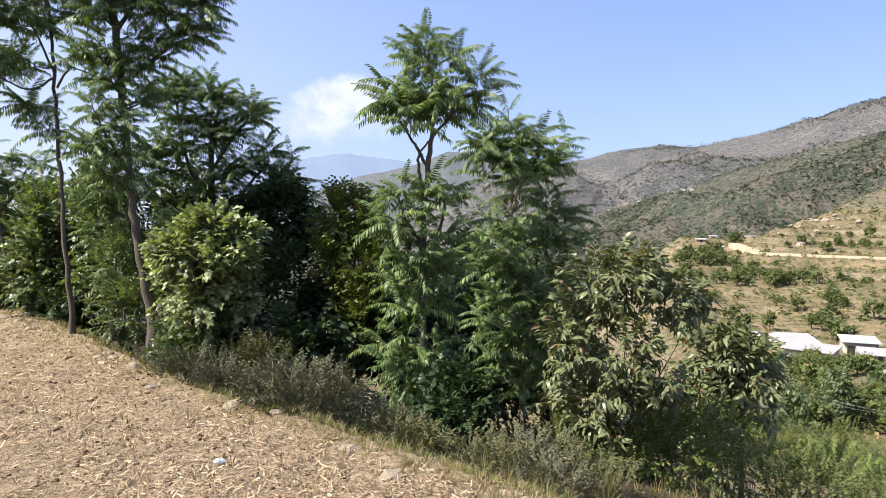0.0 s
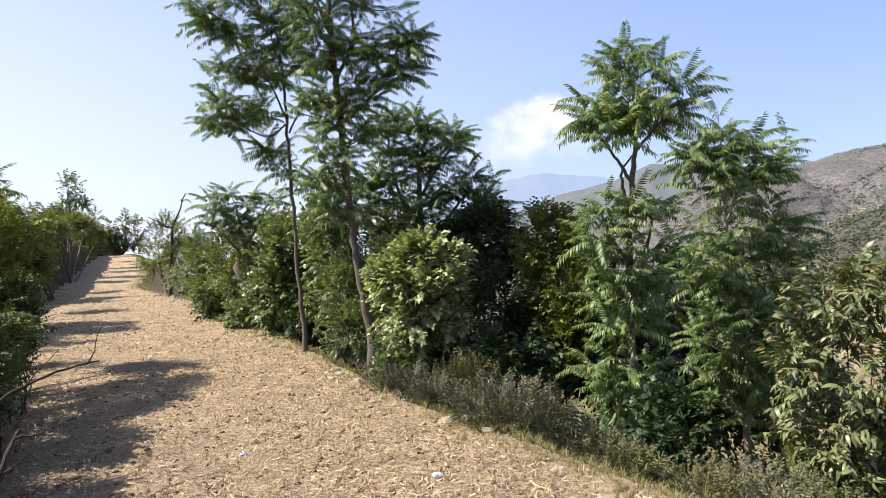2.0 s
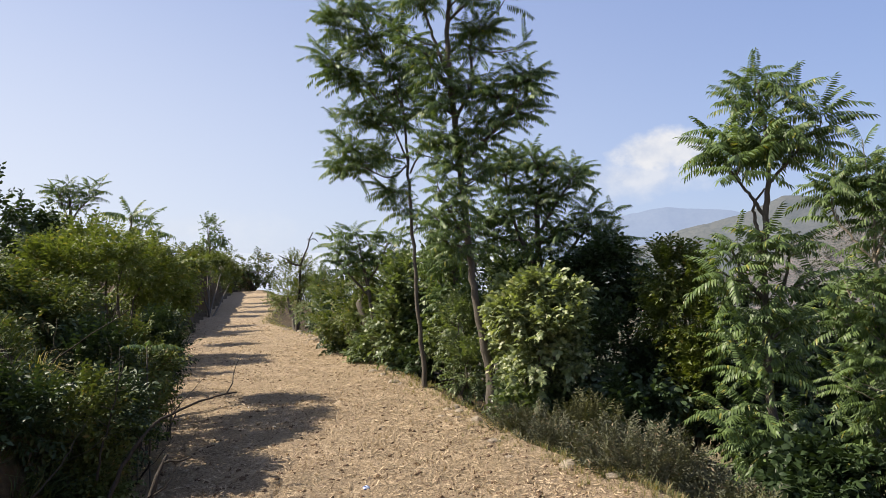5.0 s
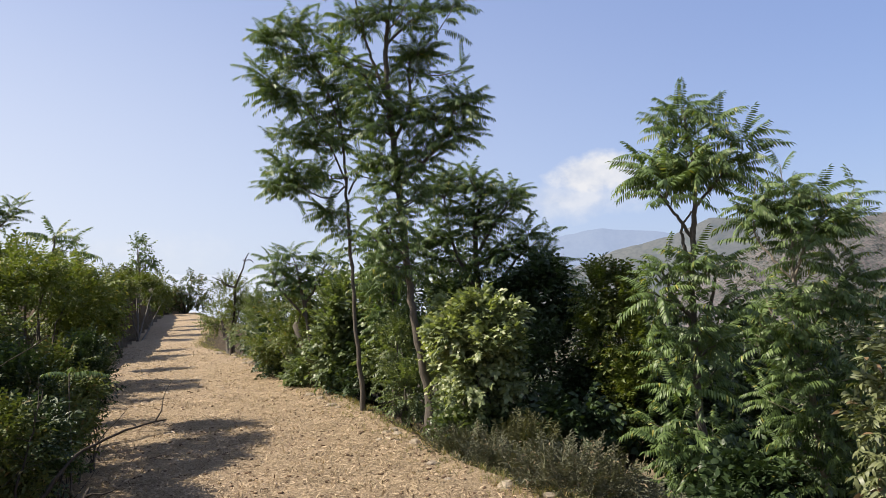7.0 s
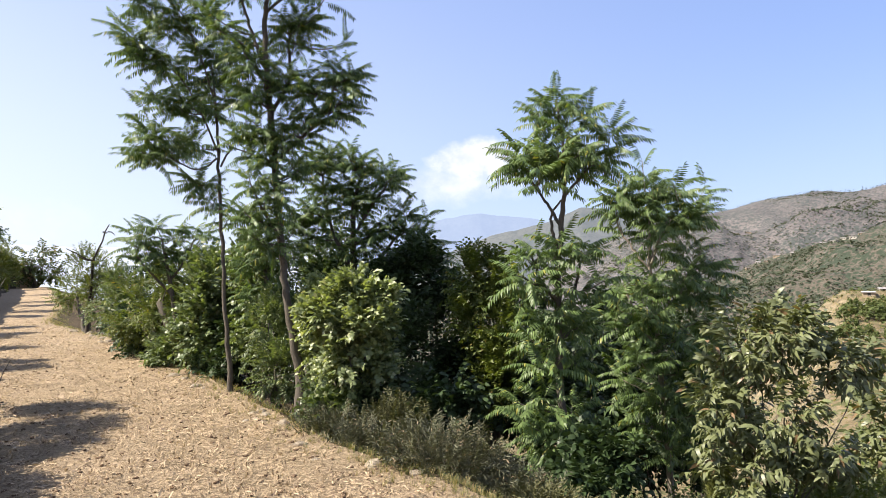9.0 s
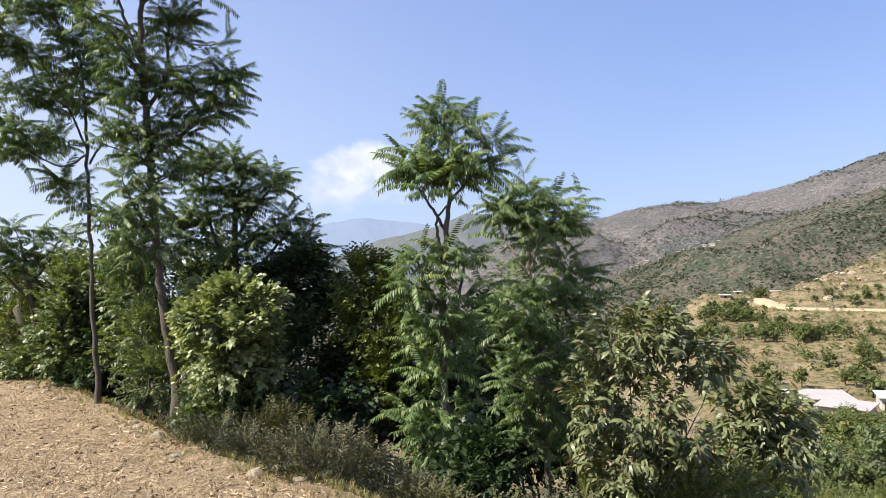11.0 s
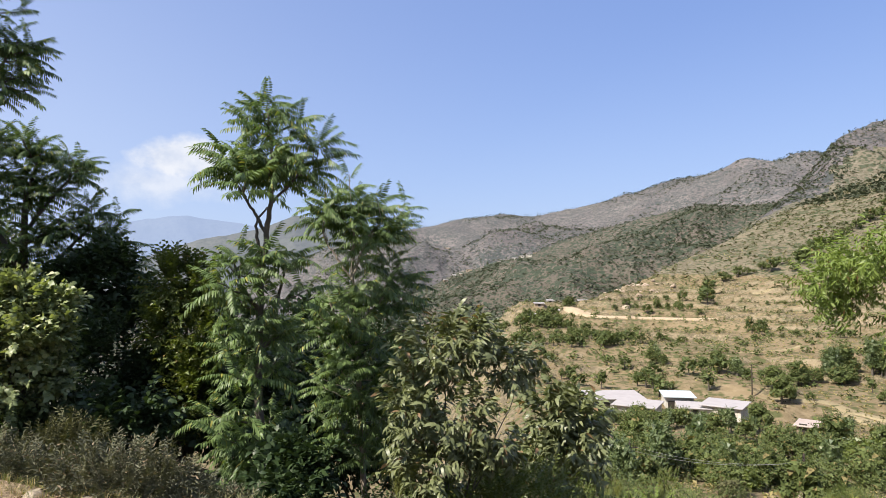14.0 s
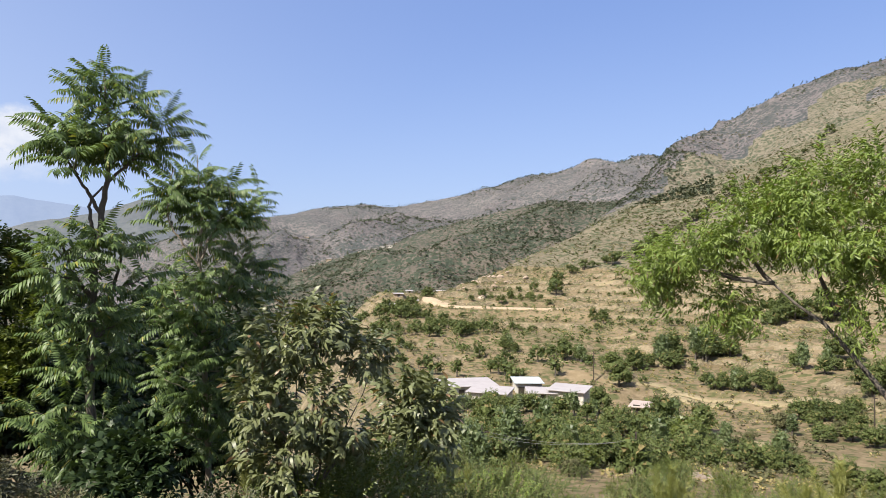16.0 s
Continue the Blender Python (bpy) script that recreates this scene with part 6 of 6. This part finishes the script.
def houses():
    house(-26.6, 114, 16, 8.5, 5.5, 2.4, WHITE_WALL, TIN_ROOF, "long white house with a pale sheet roof among trees", 2, True, 3, 0.2)
    house(-28.6, 107, -14, 6.0, 4.5, 2.2, WHITE_WALL, TIN_ROOF, "white wing of the long pale house", 1, False, 3, 0.4)
    house(-31.6, 114, 10, 4.2, 4.0, 2.5, WHITE_WALL, BLUE_ROOF, "small white house with a bluish sheet roof", 1, True, 3, 1.0)
    house(-32.8, 109, 6, 4.2, 3.6, 1.9, WHITE_WALL, TIN_ROOF, "low white outhouse with a flat roof", 1, False, 3, 0.5)
    house(-35.1, 109, -14, 5.4, 4.5, 2.4, WHITE_WALL, TIN_ROOF, "flat-roofed white house with one dark window", 1, False, 3, 0.5)
    house(-41.1, 104, -10, 3.6, 3.0, 1.6, MUD_WALL, RUST_ROOF, "small stone hut with a flat rusty roof", 0, True, 4)
    # far end of the field
    house(47.4, 72, 0, 7.5, 5, 2.4, MUD_WALL, RUST_ROOF, "far house with a rusted sheet roof", 1, True, 9, 2.9)
    house(43.4, 63, 6, 2.4, 2.2, 1.7, MUD_WALL, TIN_ROOF, "small flat-roofed hut with a dark doorway by the field", 0, True, 3, 0.1)
    g = rng(1001)
    # hamlets on the far slopes
    for side, far in [(-17.4, 925), (-18.0, 935), (-18.7, 930), (-19.3, 940), (-19.9, 935), (-20.4, 945), (-13.6, 930), (-14.2, 925), (-14.9, 935), (-12.9, 920), (-16.0, 915)]:
        house(side, far, g.uniform(-20, 20), g.uniform(4, 8), 5, g.uniform(2.4, 3.4), WHITE_WALL if g.random() < 0.35 else MUD_WALL, TIN_ROOF if g.random() < 0.5 else CONCRETE, "far hamlet house on the scrub slope", 2, True, 3, 1.0)
    for side, far in [(-20.7, 278), (-21.6, 304), (-22.0, 270), (-23.1, 312), (-24.3, 296), (-20.2, 250)]:
        house(side, far, g.uniform(-15, 15), g.uniform(2.6, 4.2), 3.5, g.uniform(1.7, 2.1), WHITE_WALL if g.random() < 0.7 else MUD_WALL, TIN_ROOF, "small house among trees by the valley road", 1, False, 3, 0.9)
    for side, far in [(-10.6, 1560), (-11.3, 1570), (-12.1, 1560), (-13.0, 1580), (-4.8, 2500), (-5.6, 2500), (-2.0, 2550)]:
        house(side, far, g.uniform(-15, 15), g.uniform(8, 12), 7, g.uniform(2.5, 4), MUD_WALL, CONCRETE, "tiny pale house on the far mountainside", 1, False, 3, 2.0)


houses()


def ribbon(name, points, wide, mat, label, lift=0.12, category="road"):
    """A track laid over the land along (side, far) points."""
    p = np.array([polar(s, r) for s, r in points])
    s = np.concatenate([[0], np.cumsum(np.hypot(*np.diff(p, axis=0).T))])
    t = np.linspace(0, s[-1], int(s[-1] / 1.2) + 2)
    x, y = np.interp(t, s, p[:, 0]), np.interp(t, s, p[:, 1])
    for _ in range(6):
        x[1:-1], y[1:-1] = (x[:-2] + 2 * x[1:-1] + x[2:]) / 4, (y[:-2] + 2 * y[1:-1] + y[2:]) / 4
    d = unit(np.stack([np.gradient(x), np.gradient(y)], -1))
    cols = []
    for k, off in enumerate(np.linspace(-0.5, 0.5, 5)):
        w = wide * (0.75 + 0.5 * value_noise(t / 6 + 9 * (off > 0), t * 0 + k // 3, 5))
        qx, qy = x - d[:, 1] * off * w, y + d[:, 0] * off * w
        cols.append(np.stack([qx, qy, height(qx, qy)], -1))
    cols = np.array(cols)
    level = cols[:, :, 2].mean(0)
    for _ in range(10):
        level[1:-1] = (level[:-2] + 2 * level[1:-1] + level[2:]) / 4
    cols[:, :, 2] = 0.75 * level + 0.25 * cols[:, :, 2] + lift
    foot = cols[[0, -1]].copy()
    foot[:, :, :2] += (foot[:, :, :2] - cols[2][None, :, :2]) * 0.7
    foot[:, :, 2] = height(foot[:, :, 0], foot[:, :, 1]) - 0.4
    cols = np.concatenate([foot[:1], cols, foot[1:]])
    n = len(t)
    index = np.arange(7 * n).reshape(7, n)
    quads = np.stack([index[:-1, :-1], index[1:, :-1], index[1:, 1:], index[:-1, 1:]], -1).reshape(-1, 4)
    tagged(new(name, quick_mesh(name, cols.reshape(-1, 3), quads[:, ::-1], mat, True)), label, category, kind="structure")


def tracks():
    ribbon("road", [(-21.7, 262), (-23.6, 234), (-25.5, 225), (-29.3, 224), (-32.6, 223), (-34.5, 226)], 2.8, ROAD, "pale unpaved road cut across the terraced slope", 0.55)
    ribbon("road", [(-37, 262), (-40, 268), (-44, 262), (-48, 256)], 1.8, DRY_STRIP, "dry grass path along a terrace")
    ribbon("road", [(-37.8, 123), (-41.7, 128), (-43.9, 121), (-48, 121), (-50.7, 118), (-53.3, 126), (-57.5, 119)], 2.4, DRY_STRIP, "pale dirt track past the houses")
    ribbon("road", [(-42.5, 121), (-45, 118), (-47.6, 117.5)], 1.6, DRY_STRIP, "lower arm of the dirt track")
    ribbon("road", [(-45.5, 92), (-47.6, 91), (-50.7, 89.5)], 2.0, DRY_STRIP, "pale dirt path between bushes")
    ribbon("road", [(-30.5, 147), (-31.8, 146), (-33.5, 141), (-35, 137)], 1.0, DRY_STRIP, "narrow dry terrace path")
    ribbon("road", [(-36, 164), (-39, 172), (-41, 176)], 1.0, DRY_STRIP, "narrow dry terrace path")
    ribbon("road", [(-40, 50), (-41.8, 49), (-44, 51), (-46, 57)], 2.6, SCAR, "bare pale earth below the houses")
    ribbon("road", [(-15.5, 74), (-18, 72), (-20.5, 74)], 5.5, SCAR, "bare eroded earth patch on the slope")


tracks()


def poles():
    for side, far, tall in [(-37.0, 124, 5.6), (-56.8, 100, 6.0), (-28.0, 46, 3.3), (-40.5, 43, 3.3)]:
        x, y = polar(side, far)
        ob = thing("utility_pole", x, y, z_at(x, y) - 0.3, "thin grey utility pole on the slope", "pole", "utility poles")
        part("pole", quick_mesh("pole", *tube([(0, 0, 0), (0, 0, tall * 0.5), (0, 0, tall)], [0.11, 0.09, 0.07], 8), DEADWOOD, True), ob)
        part("crossarm", box(1.1, 0.08, 0.08, DEADWOOD, 0, 0.01, "crossarm"), ob, m=pose(0, 0, tall - 0.5))
    a, b = np.array([*polar(-28.0, 46), 0]), np.array([*polar(-40.5, 43), 0])
    a[2], b[2] = z_at(a[0], a[1]) + 2.56, z_at(b[0], b[1]) + 2.56
    for off in (-0.45, 0.45):
        ob = new("power_line", quick_mesh("power_line", *tube(bent(a + [off, 0, 0], b + [off, 0, 0], 16, 0.0, 1, 0.5), [0.009] * 16, 5), WIRE, True))
        tagged(ob, "slack pale wire between two poles", "power line", "power lines")


poles()


# ---- trees and scrub over the valley ----
def tree_form(tall, wide, sprays, seed, far=False, near=None):
    """Trunk with limbs, and a crown of leaf sprays in uneven clumps; a far one has closed clumps with fewer sprays."""
    g = rng(seed)
    top = tall * 0.62
    wood = [tube(bent((0, 0, -0.3), (0.1, 0, top), 6, 0.05, seed), np.linspace(0.045 * tall, 0.02 * tall, 6), 6)]
    blobs = []
    for k in range(7 if far else 11):
        a, h = k * 2.4 + g.uniform(0, 0.6), 0.3 + 0.55 * (k + g.uniform(0, 0.8)) / (7 if far else 11)
        out = wide * 0.5 * g.uniform(0.3, 0.9) * (1.2 - h * 0.7)
        blobs.append((np.array([math.cos(a) * out, math.sin(a) * out, tall * h]), np.array([wide * 0.25, wide * 0.25, tall * 0.19]) * g.uniform(0.7, 1.2)))
        if not far:
            wood.append(tube(bent((0.05, 0, top * g.uniform(0.3, 0.9)), blobs[-1][0], 4, 0.05, seed + k), np.linspace(0.02 * tall, 0.008 * tall, 4), 4))
    leaves = [leafy_crown(near or HILL_SPRAYS, blobs, [sprays // (26 if far else 15)] * len(blobs), seed + 7, (1.0, 1.5) if far else (0.9, 1.4) if not near else (1.3, 2.0), 0.3, 9, 0.36)]
    for k, (c, radii) in enumerate(blobs if not near else []):
        bm = bmesh.new()
        bmesh.ops.create_icosphere(bm, subdivisions=1 if far else 2, radius=0.6)
        pts = np.array([v.co[:] for v in bm.verts])
        pts *= 1 + 0.55 * np.array([[noise.noise(Vector(p) * 3.1 + Vector((seed + k, 0, 0)))] for p in pts]) + g.normal(0, 0.16, (len(pts), 1))
        faces = np.array([[v.index for v in f.verts] for f in bm.faces])
        bm.free()
        tri = pts[faces] * radii
        centre = tri.mean(1, keepdims=True)
        swing = g.normal(0, 0.55, (len(faces), 1, 3))
        edge = (tri - centre) * g.uniform(0.75, 1.25, (len(faces), 1, 1))
        tri = centre * g.uniform(0.85, 1.2, (len(faces), 1, 1)) + edge + np.cross(swing, edge)
        leaves.append((tri.reshape(-1, 3) + c, np.arange(3 * len(faces)).reshape(-1, 3)))
    return join(wood), join(leaves)


def hill_tree(name, label, mat, tall, wide, sprays, seed, leaves_=None):
    ob = thing(name, 0, 0, 0, label, "tree", "trees over the terraced valley")
    wood, leaves = tree_form(tall, wide, sprays, seed, near=leaves_)
    part("trunk", quick_mesh("trunk", *wood, BARK, True), ob)
    part("crown", quick_mesh("crown", *leaves, mat), ob)
    return ob


def valley_trees():
    g = rng(1101)
    kinds = [hill_tree("tree", "leafy green tree on the slope", LEAF_HILL, 4.6, 4.2, 330, 1110), hill_tree("tree", "bushy tree with a spreading crown", LEAF_HILL, 3.6, 4.4, 300, 1120),
             hill_tree("tree", "slim green tree on a terrace", LEAF_BROAD, 4.8, 2.8, 240, 1130), hill_tree("tree", "scrubby olive green tree on a terrace", LEAF_SCRUB, 2.6, 3.0, 220, 1140), hill_tree("tree", "light green round tree on the slope", LEAF_YELLOW, 3.2, 3.0, 240, 1150)]
    kinds += [hill_tree("bush", "leafy bush on the slope below the field", LEAF_HILL, 3.0, 3.2, 480, 1155, SMALL_SPRAYS), hill_tree("bush", "yellow-green bush on the slope below the field", LEAF_YELLOW, 2.6, 2.8, 480, 1157, SMALL_SPRAYS)]
    used = set()
    crowns, trunks = [], []
    far_forms = [tree_form(4.4, 4.0, 300, 1160, True), tree_form(3.4, 4.2, 280, 1170, True), tree_form(4.6, 2.8, 240, 1180, True), tree_form(2.6, 3.0, 220, 1190, True), tree_form(3.2, 3.0, 240, 1195, True)]

    def mass(k, side, far, s):
        """The same trees where they stand too far off to be told apart: gathered for one mesh."""
        x, y = polar(side, far)
        m = np.array(Matrix.Rotation(g.uniform(0, 6.28), 3, "Z"))
        for (v, f), gathered in zip(far_forms[k], (trunks, crowns)):
            gathered.append((v @ m.T * s + [x, y, z_at(x, y) - 0.1], f))

    def put(k, side, far, s):
        x, y = polar(side, far)
        m = pose(x, y, z_at(x, y) - 0.1, 0, 0, g.uniform(0, 360))
        if k in used:
            ob = copy_thing(kinds[k], m)
            ob.scale = (s, s, s * g.uniform(0.85, 1.15))
        else:
            used.add(k)
            kinds[k].matrix_basis = m @ Matrix.Scale(s, 4)
    # wood in front of the houses and along the stream bed
    for k in range(84):
        side, far = g.uniform(-46, -19), g.uniform(46, 97)
        if far > 74 and -38 < side < -24:
            far -= 26
        put(int(g.choice([0, 1, 2, 3, 4], p=[0.36, 0.3, 0.2, 0.04, 0.1])), side, far, g.choice([0.7, 0.95, 1.2, 1.1 if -38 < side < -24 else 1.5]) * g.uniform(0.7, 1.0) * (0.55 + far / 250))
    for k in range(55):
        side, far = g.uniform(-62, -15), g.uniform(42, 104)
        put(int(g.choice([0, 1, 2, 3, 4], p=[0.25, 0.3, 0.15, 0.2, 0.1])), side, far, g.uniform(0.4, 0.95) * (0.55 + far / 240))
    for k in range(24):
        put(int(g.choice([0, 1, 2])), -24.5 - 0.8 * k + g.uniform(-0.4, 0.4), g.uniform(94, 101), g.uniform(0.4, 0.78))
    # bushes between the slope's foot and the wood
    for k in range(46):
        put(int(g.choice([5, 6])), g.uniform(-58, -16), g.uniform(18, 48), g.uniform(0.4, 0.75))
    # belt behind the houses
    for k in range(30):
        mass(int(g.choice([0, 1, 2])), g.uniform(-36, -20), g.uniform(117, 150), g.uniform(0.5, 0.9))
    # clumps on the terraces: side, distance, spread, count, size
    near_clumps = [(-42.5, 152, 1.6, 12, 1.15), (-45.5, 158, 1.4, 9, 1.2), (-40.4, 146, 0.8, 5, 1.0), (-30.3, 152, 0.6, 3, 0.9), (-35.0, 144, 1.0, 5, 0.8), (-39.1, 124, 0.6, 3, 0.9), (-47.0, 128, 2.5, 10, 0.7), (-53.5, 112, 3.0, 12, 0.75), (-58.0, 140, 2.5, 10, 0.9), (-54.5, 150, 1.6, 9, 1.1), (-56.5, 132, 1.8, 9, 0.9), (-50.5, 132, 1.6, 7, 0.7), (-55, 100, 3.5, 9, 0.6), (-50, 75, 4, 8, 0.6), (-57, 62, 3, 7, 0.55)]
    far_clumps = [(-49.5, 215, 1.3, 8, 1.35), (-52.0, 218, 1.6, 10, 1.5), (-54.5, 222, 1.4, 8, 1.4), (-33.9, 252, 0.5, 3, 1.5), (-36.8, 209, 0.8, 4, 0.9), (-25.6, 168, 2.2, 13, 0.85), (-24.0, 190, 1.6, 10, 0.8), (-31.1, 246, 1.4, 6, 0.9), (-20.5, 200, 2.0, 14, 0.9), (-21.5, 240, 1.6, 12, 0.9), (-19.5, 172, 1.6, 10, 0.8), (-23.5, 268, 1.5, 8, 0.8), (-18.5, 225, 1.5, 8, 0.9), (-21.8, 214, 1.0, 14, 0.9)]
    for side, far, spread, count, size in near_clumps + far_clumps:
        for k in range(count):
            (put if far < 160 else mass)(int(g.choice([0, 1, 2], p=[0.45, 0.4, 0.15])), g.normal(side, spread * 0.6), g.normal(far, far * 0.02), size * g.uniform(0.65, 1.15))
    # single trees over the terraces
    for k in range(44):
        side, far = g.uniform(-60, -18), 125 + 220 * g.random()
        mass(int(g.choice([0, 1, 2, 3, 4], p=[0.2, 0.15, 0.1, 0.4, 0.15])), side, far, g.uniform(0.3, 0.8))
    # hedge lines along terrace edges and up the brown hill
    for s0, s1, r0, r1, n, size in [(-26, -33, 176, 186, 10, 0.8), (-35, -40.4, 284, 298, 10, 1.2), (-40.4, -44.9, 298, 376, 13, 1.5), (-44.9, -54.6, 376, 535, 18, 1.8), (-20, -26, 150, 200, 10, 0.8), (-37, -47, 190, 196, 9, 0.7), (-27, -34, 238, 236, 9, 0.8)]:
        for k in range(n):
            t = (k + g.uniform(-0.3, 0.3)) / n
            mass(int(g.choice([0, 1, 3])), s0 + (s1 - s0) * t, r0 + (r1 - r0) * t + g.normal(0, 4), g.uniform(0.6, 1.15) * size)
    data = quick_mesh("terrace_trees", *join(crowns + trunks), LEAF_HILL)
    data.materials.append(BARK)
    data.polygons.foreach_set("material_index", [0] * sum(len(f) for _, f in crowns) + [1] * sum(len(f) for _, f in trunks))
    tagged(new("terrace_trees", data), "small trees and hedges dotted over the far terraces", "trees", kind="stuff")


valley_trees()


def scrub():
    g = rng(1201)
    clump = []
    for k in range(5):
        pieces = []
        for j in range(9):
            v, f = blade(0.75, 0.5, 0.5, 0.1, 0.1)
            d = unit(g.normal(0, 1, 3) + [0, 0, 0.4])
            p = d * [0.45, 0.45, 0.35] + [0, 0, 0.35]
            pieces.append((turned(v, g.uniform(0, 6.28), g.uniform(-0.8, 0.9), g.uniform(-1, 1), p), f))
        clump.append(join(pieces))

    fine = []
    for k in range(5):
        pieces = []
        for j in range(18):
            v, f = blade(0.4, 0.27, 0.5, 0.1, 0.1)
            d = unit(g.normal(0, 1, 3) + [0, 0, 0.5]) * g.uniform(0.4, 1.0)
            pieces.append((turned(v, g.uniform(0, 6.28), g.uniform(-0.8, 0.9), g.uniform(-1, 1), d * [0.6, 0.6, 0.5] + [0, 0, 0.4]), f))
        fine.append(join(pieces))

    specks = []
    for k in range(4):
        pieces = []
        for j in range(5):
            v, f = blade(0.95, 0.7, 0.5, 0.1, 0.1)
            d = unit(g.normal(0, 1, 3) + [0, 0, 0.5])
            pieces.append((turned(v, g.uniform(0, 6.28), g.uniform(-0.5, 0.9), g.uniform(-1, 1), d * [0.35, 0.35, 0.3] + [0, 0, 0.4]), f))
        specks.append(join(pieces))

    def fill(name, label, mat, n, sides, fars, size, power=1.0, seed=1, shapes=None, bare=0.5):
        q = rng(seed)
        side = q.uniform(*sides, n)
        far = fars[0] + (fars[1] - fars[0]) * q.random(n) ** power
        x, y = -far * np.sin(np.radians(side)), far * np.cos(np.radians(side))
        dense = fbm(x, y, (fars[0] + fars[1]) * 0.06, 4, seed)
        keep = (dense + q.normal(0, 0.1, n) > bare) & (-beside(x, y, EDGE) > 1.2)
        x, y = x[keep], y[keep]
        s = q.uniform(*size, len(x)) ** 1.0
        way = np.stack([q.normal(0, 1, len(x)), q.normal(0, 1, len(x)), np.zeros(len(x))], -1)
        v, f = strew(shapes or (fine if fars[1] < 420 else specks), np.stack([x, y, height(x, y) - 0.1 * s], -1), way, s, seed + 1, twist=0.1)
        tagged(new(name, quick_mesh(name, v, f, mat)), label, "scrub", kind="stuff")
    fill("valley_scrub", "low scrub over the terraced slope", LEAF_SCRUB, 9000, (-62, -8), (48, 350), (0.3, 1.1), 0.8, 1210)
    fill("valley_grass", "dry grass tussocks over the terraces", DRY_GRASS, 20000, (-62, -8), (44, 340), (0.12, 0.4), 0.9, 1212, specks)
    fill("terrace_bushes", "green bushes dotted over the terraces", LEAF_HILL, 3800, (-62, -14), (110, 400), (0.5, 1.9), 0.8, 1215)
    fill("hill_scrub", "scattered dark bushes on the dry hill", LEAF_SCRUB, 14000, (-62, -22), (260, 680), (0.4, 1.4), 0.8, 1220)
    fill("spur_scrub", "dense green scrub over the far spur", LEAF_FAR_HAZED, 36000, (-46, 2), (430, 980), (0.8, 2.7), 1.0, 1230, bare=0.46)
    fill("mountain_scrub", "dark trees and scrub on the far mountain", LEAF_FAR_HAZED, 30000, (-46, 4), (1200, 2060), (1.4, 4.2), 1.0, 1240)
    fill("rocky_scrub", "dark scrub between the crags of the ridge", LEAF_SCRUB, 8000, (-62, -36), (560, 1150), (0.6, 2.0), 1.0, 1242, bare=0.5)
    fill("slope_scrub", "low weeds and scrub on the near slope", LEAF_HILL, 4200, (-62, 34), (8, 50), (0.6, 1.5), 1.0, 1245, SMALL_SPRAYS)
    # pines standing along the crests
    n = 800
    side = g.uniform(-46, -9, n)
    far = 2040 + g.normal(0, 14, n)
    x, y = -far * np.sin(np.radians(side)), far * np.cos(np.radians(side))
    way = np.stack([g.normal(0, 1, n), g.normal(0, 1, n), np.zeros(n)], -1)
    v, f = strew([(v * [0.7, 0.7, 1.5], f) for v, f in clump], np.stack([x, y, height(x, y)], -1), way, g.uniform(1.2, 4.2, n) * g.random(n) ** 0.5, 1251, twist=0.05)
    tagged(new("crest_pines", quick_mesh("crest_pines", v, f, LEAF_FAR_HAZED)), "thin line of pines along the mountain crest", "trees", kind="stuff")
    n = 240
    side = g.uniform(-60, -42, n)
    far = crest(side, ROCKY_FAR) - g.uniform(2, 50, n)
    x, y = -far * np.sin(np.radians(side)), far * np.cos(np.radians(side))
    way = np.stack([g.normal(0, 1, n), g.normal(0, 1, n), np.zeros(n)], -1)
    v, f = strew([(v * [0.7, 0.7, 1.5], f) for v, f in clump], np.stack([x, y, height(x, y)], -1), way, g.uniform(0.8, 3.2, n), 1252, twist=0.05)
    tagged(new("ridge_pines", quick_mesh("ridge_pines", v, f, LEAF_FAR_HAZED)), "scattered pines on the near ridge", "trees", kind="stuff")
    # pale boulders at the spur's foot
    shapes = [stone_mesh(1260 + k, 1.0) for k in range(3)]
    for k in range(34):
        side, far = g.normal(-28.6, 1.3), g.normal(268, 12)
        x, y = polar(side, far)
        ob = new("boulder", shapes[k % 3])
        ob.data.materials[0] = SCAR
        s = g.uniform(0.5, 1.8)
        ob.matrix_basis = pose(x, y, z_at(x, y) + 0.15 * s, g.uniform(-15, 15), g.uniform(-15, 15), g.uniform(0, 360)) @ Matrix.Scale(s, 4)
        tagged(ob, "pale boulder of a rocky outcrop on the hillside", "boulder", "outcrop boulders")


scrub()
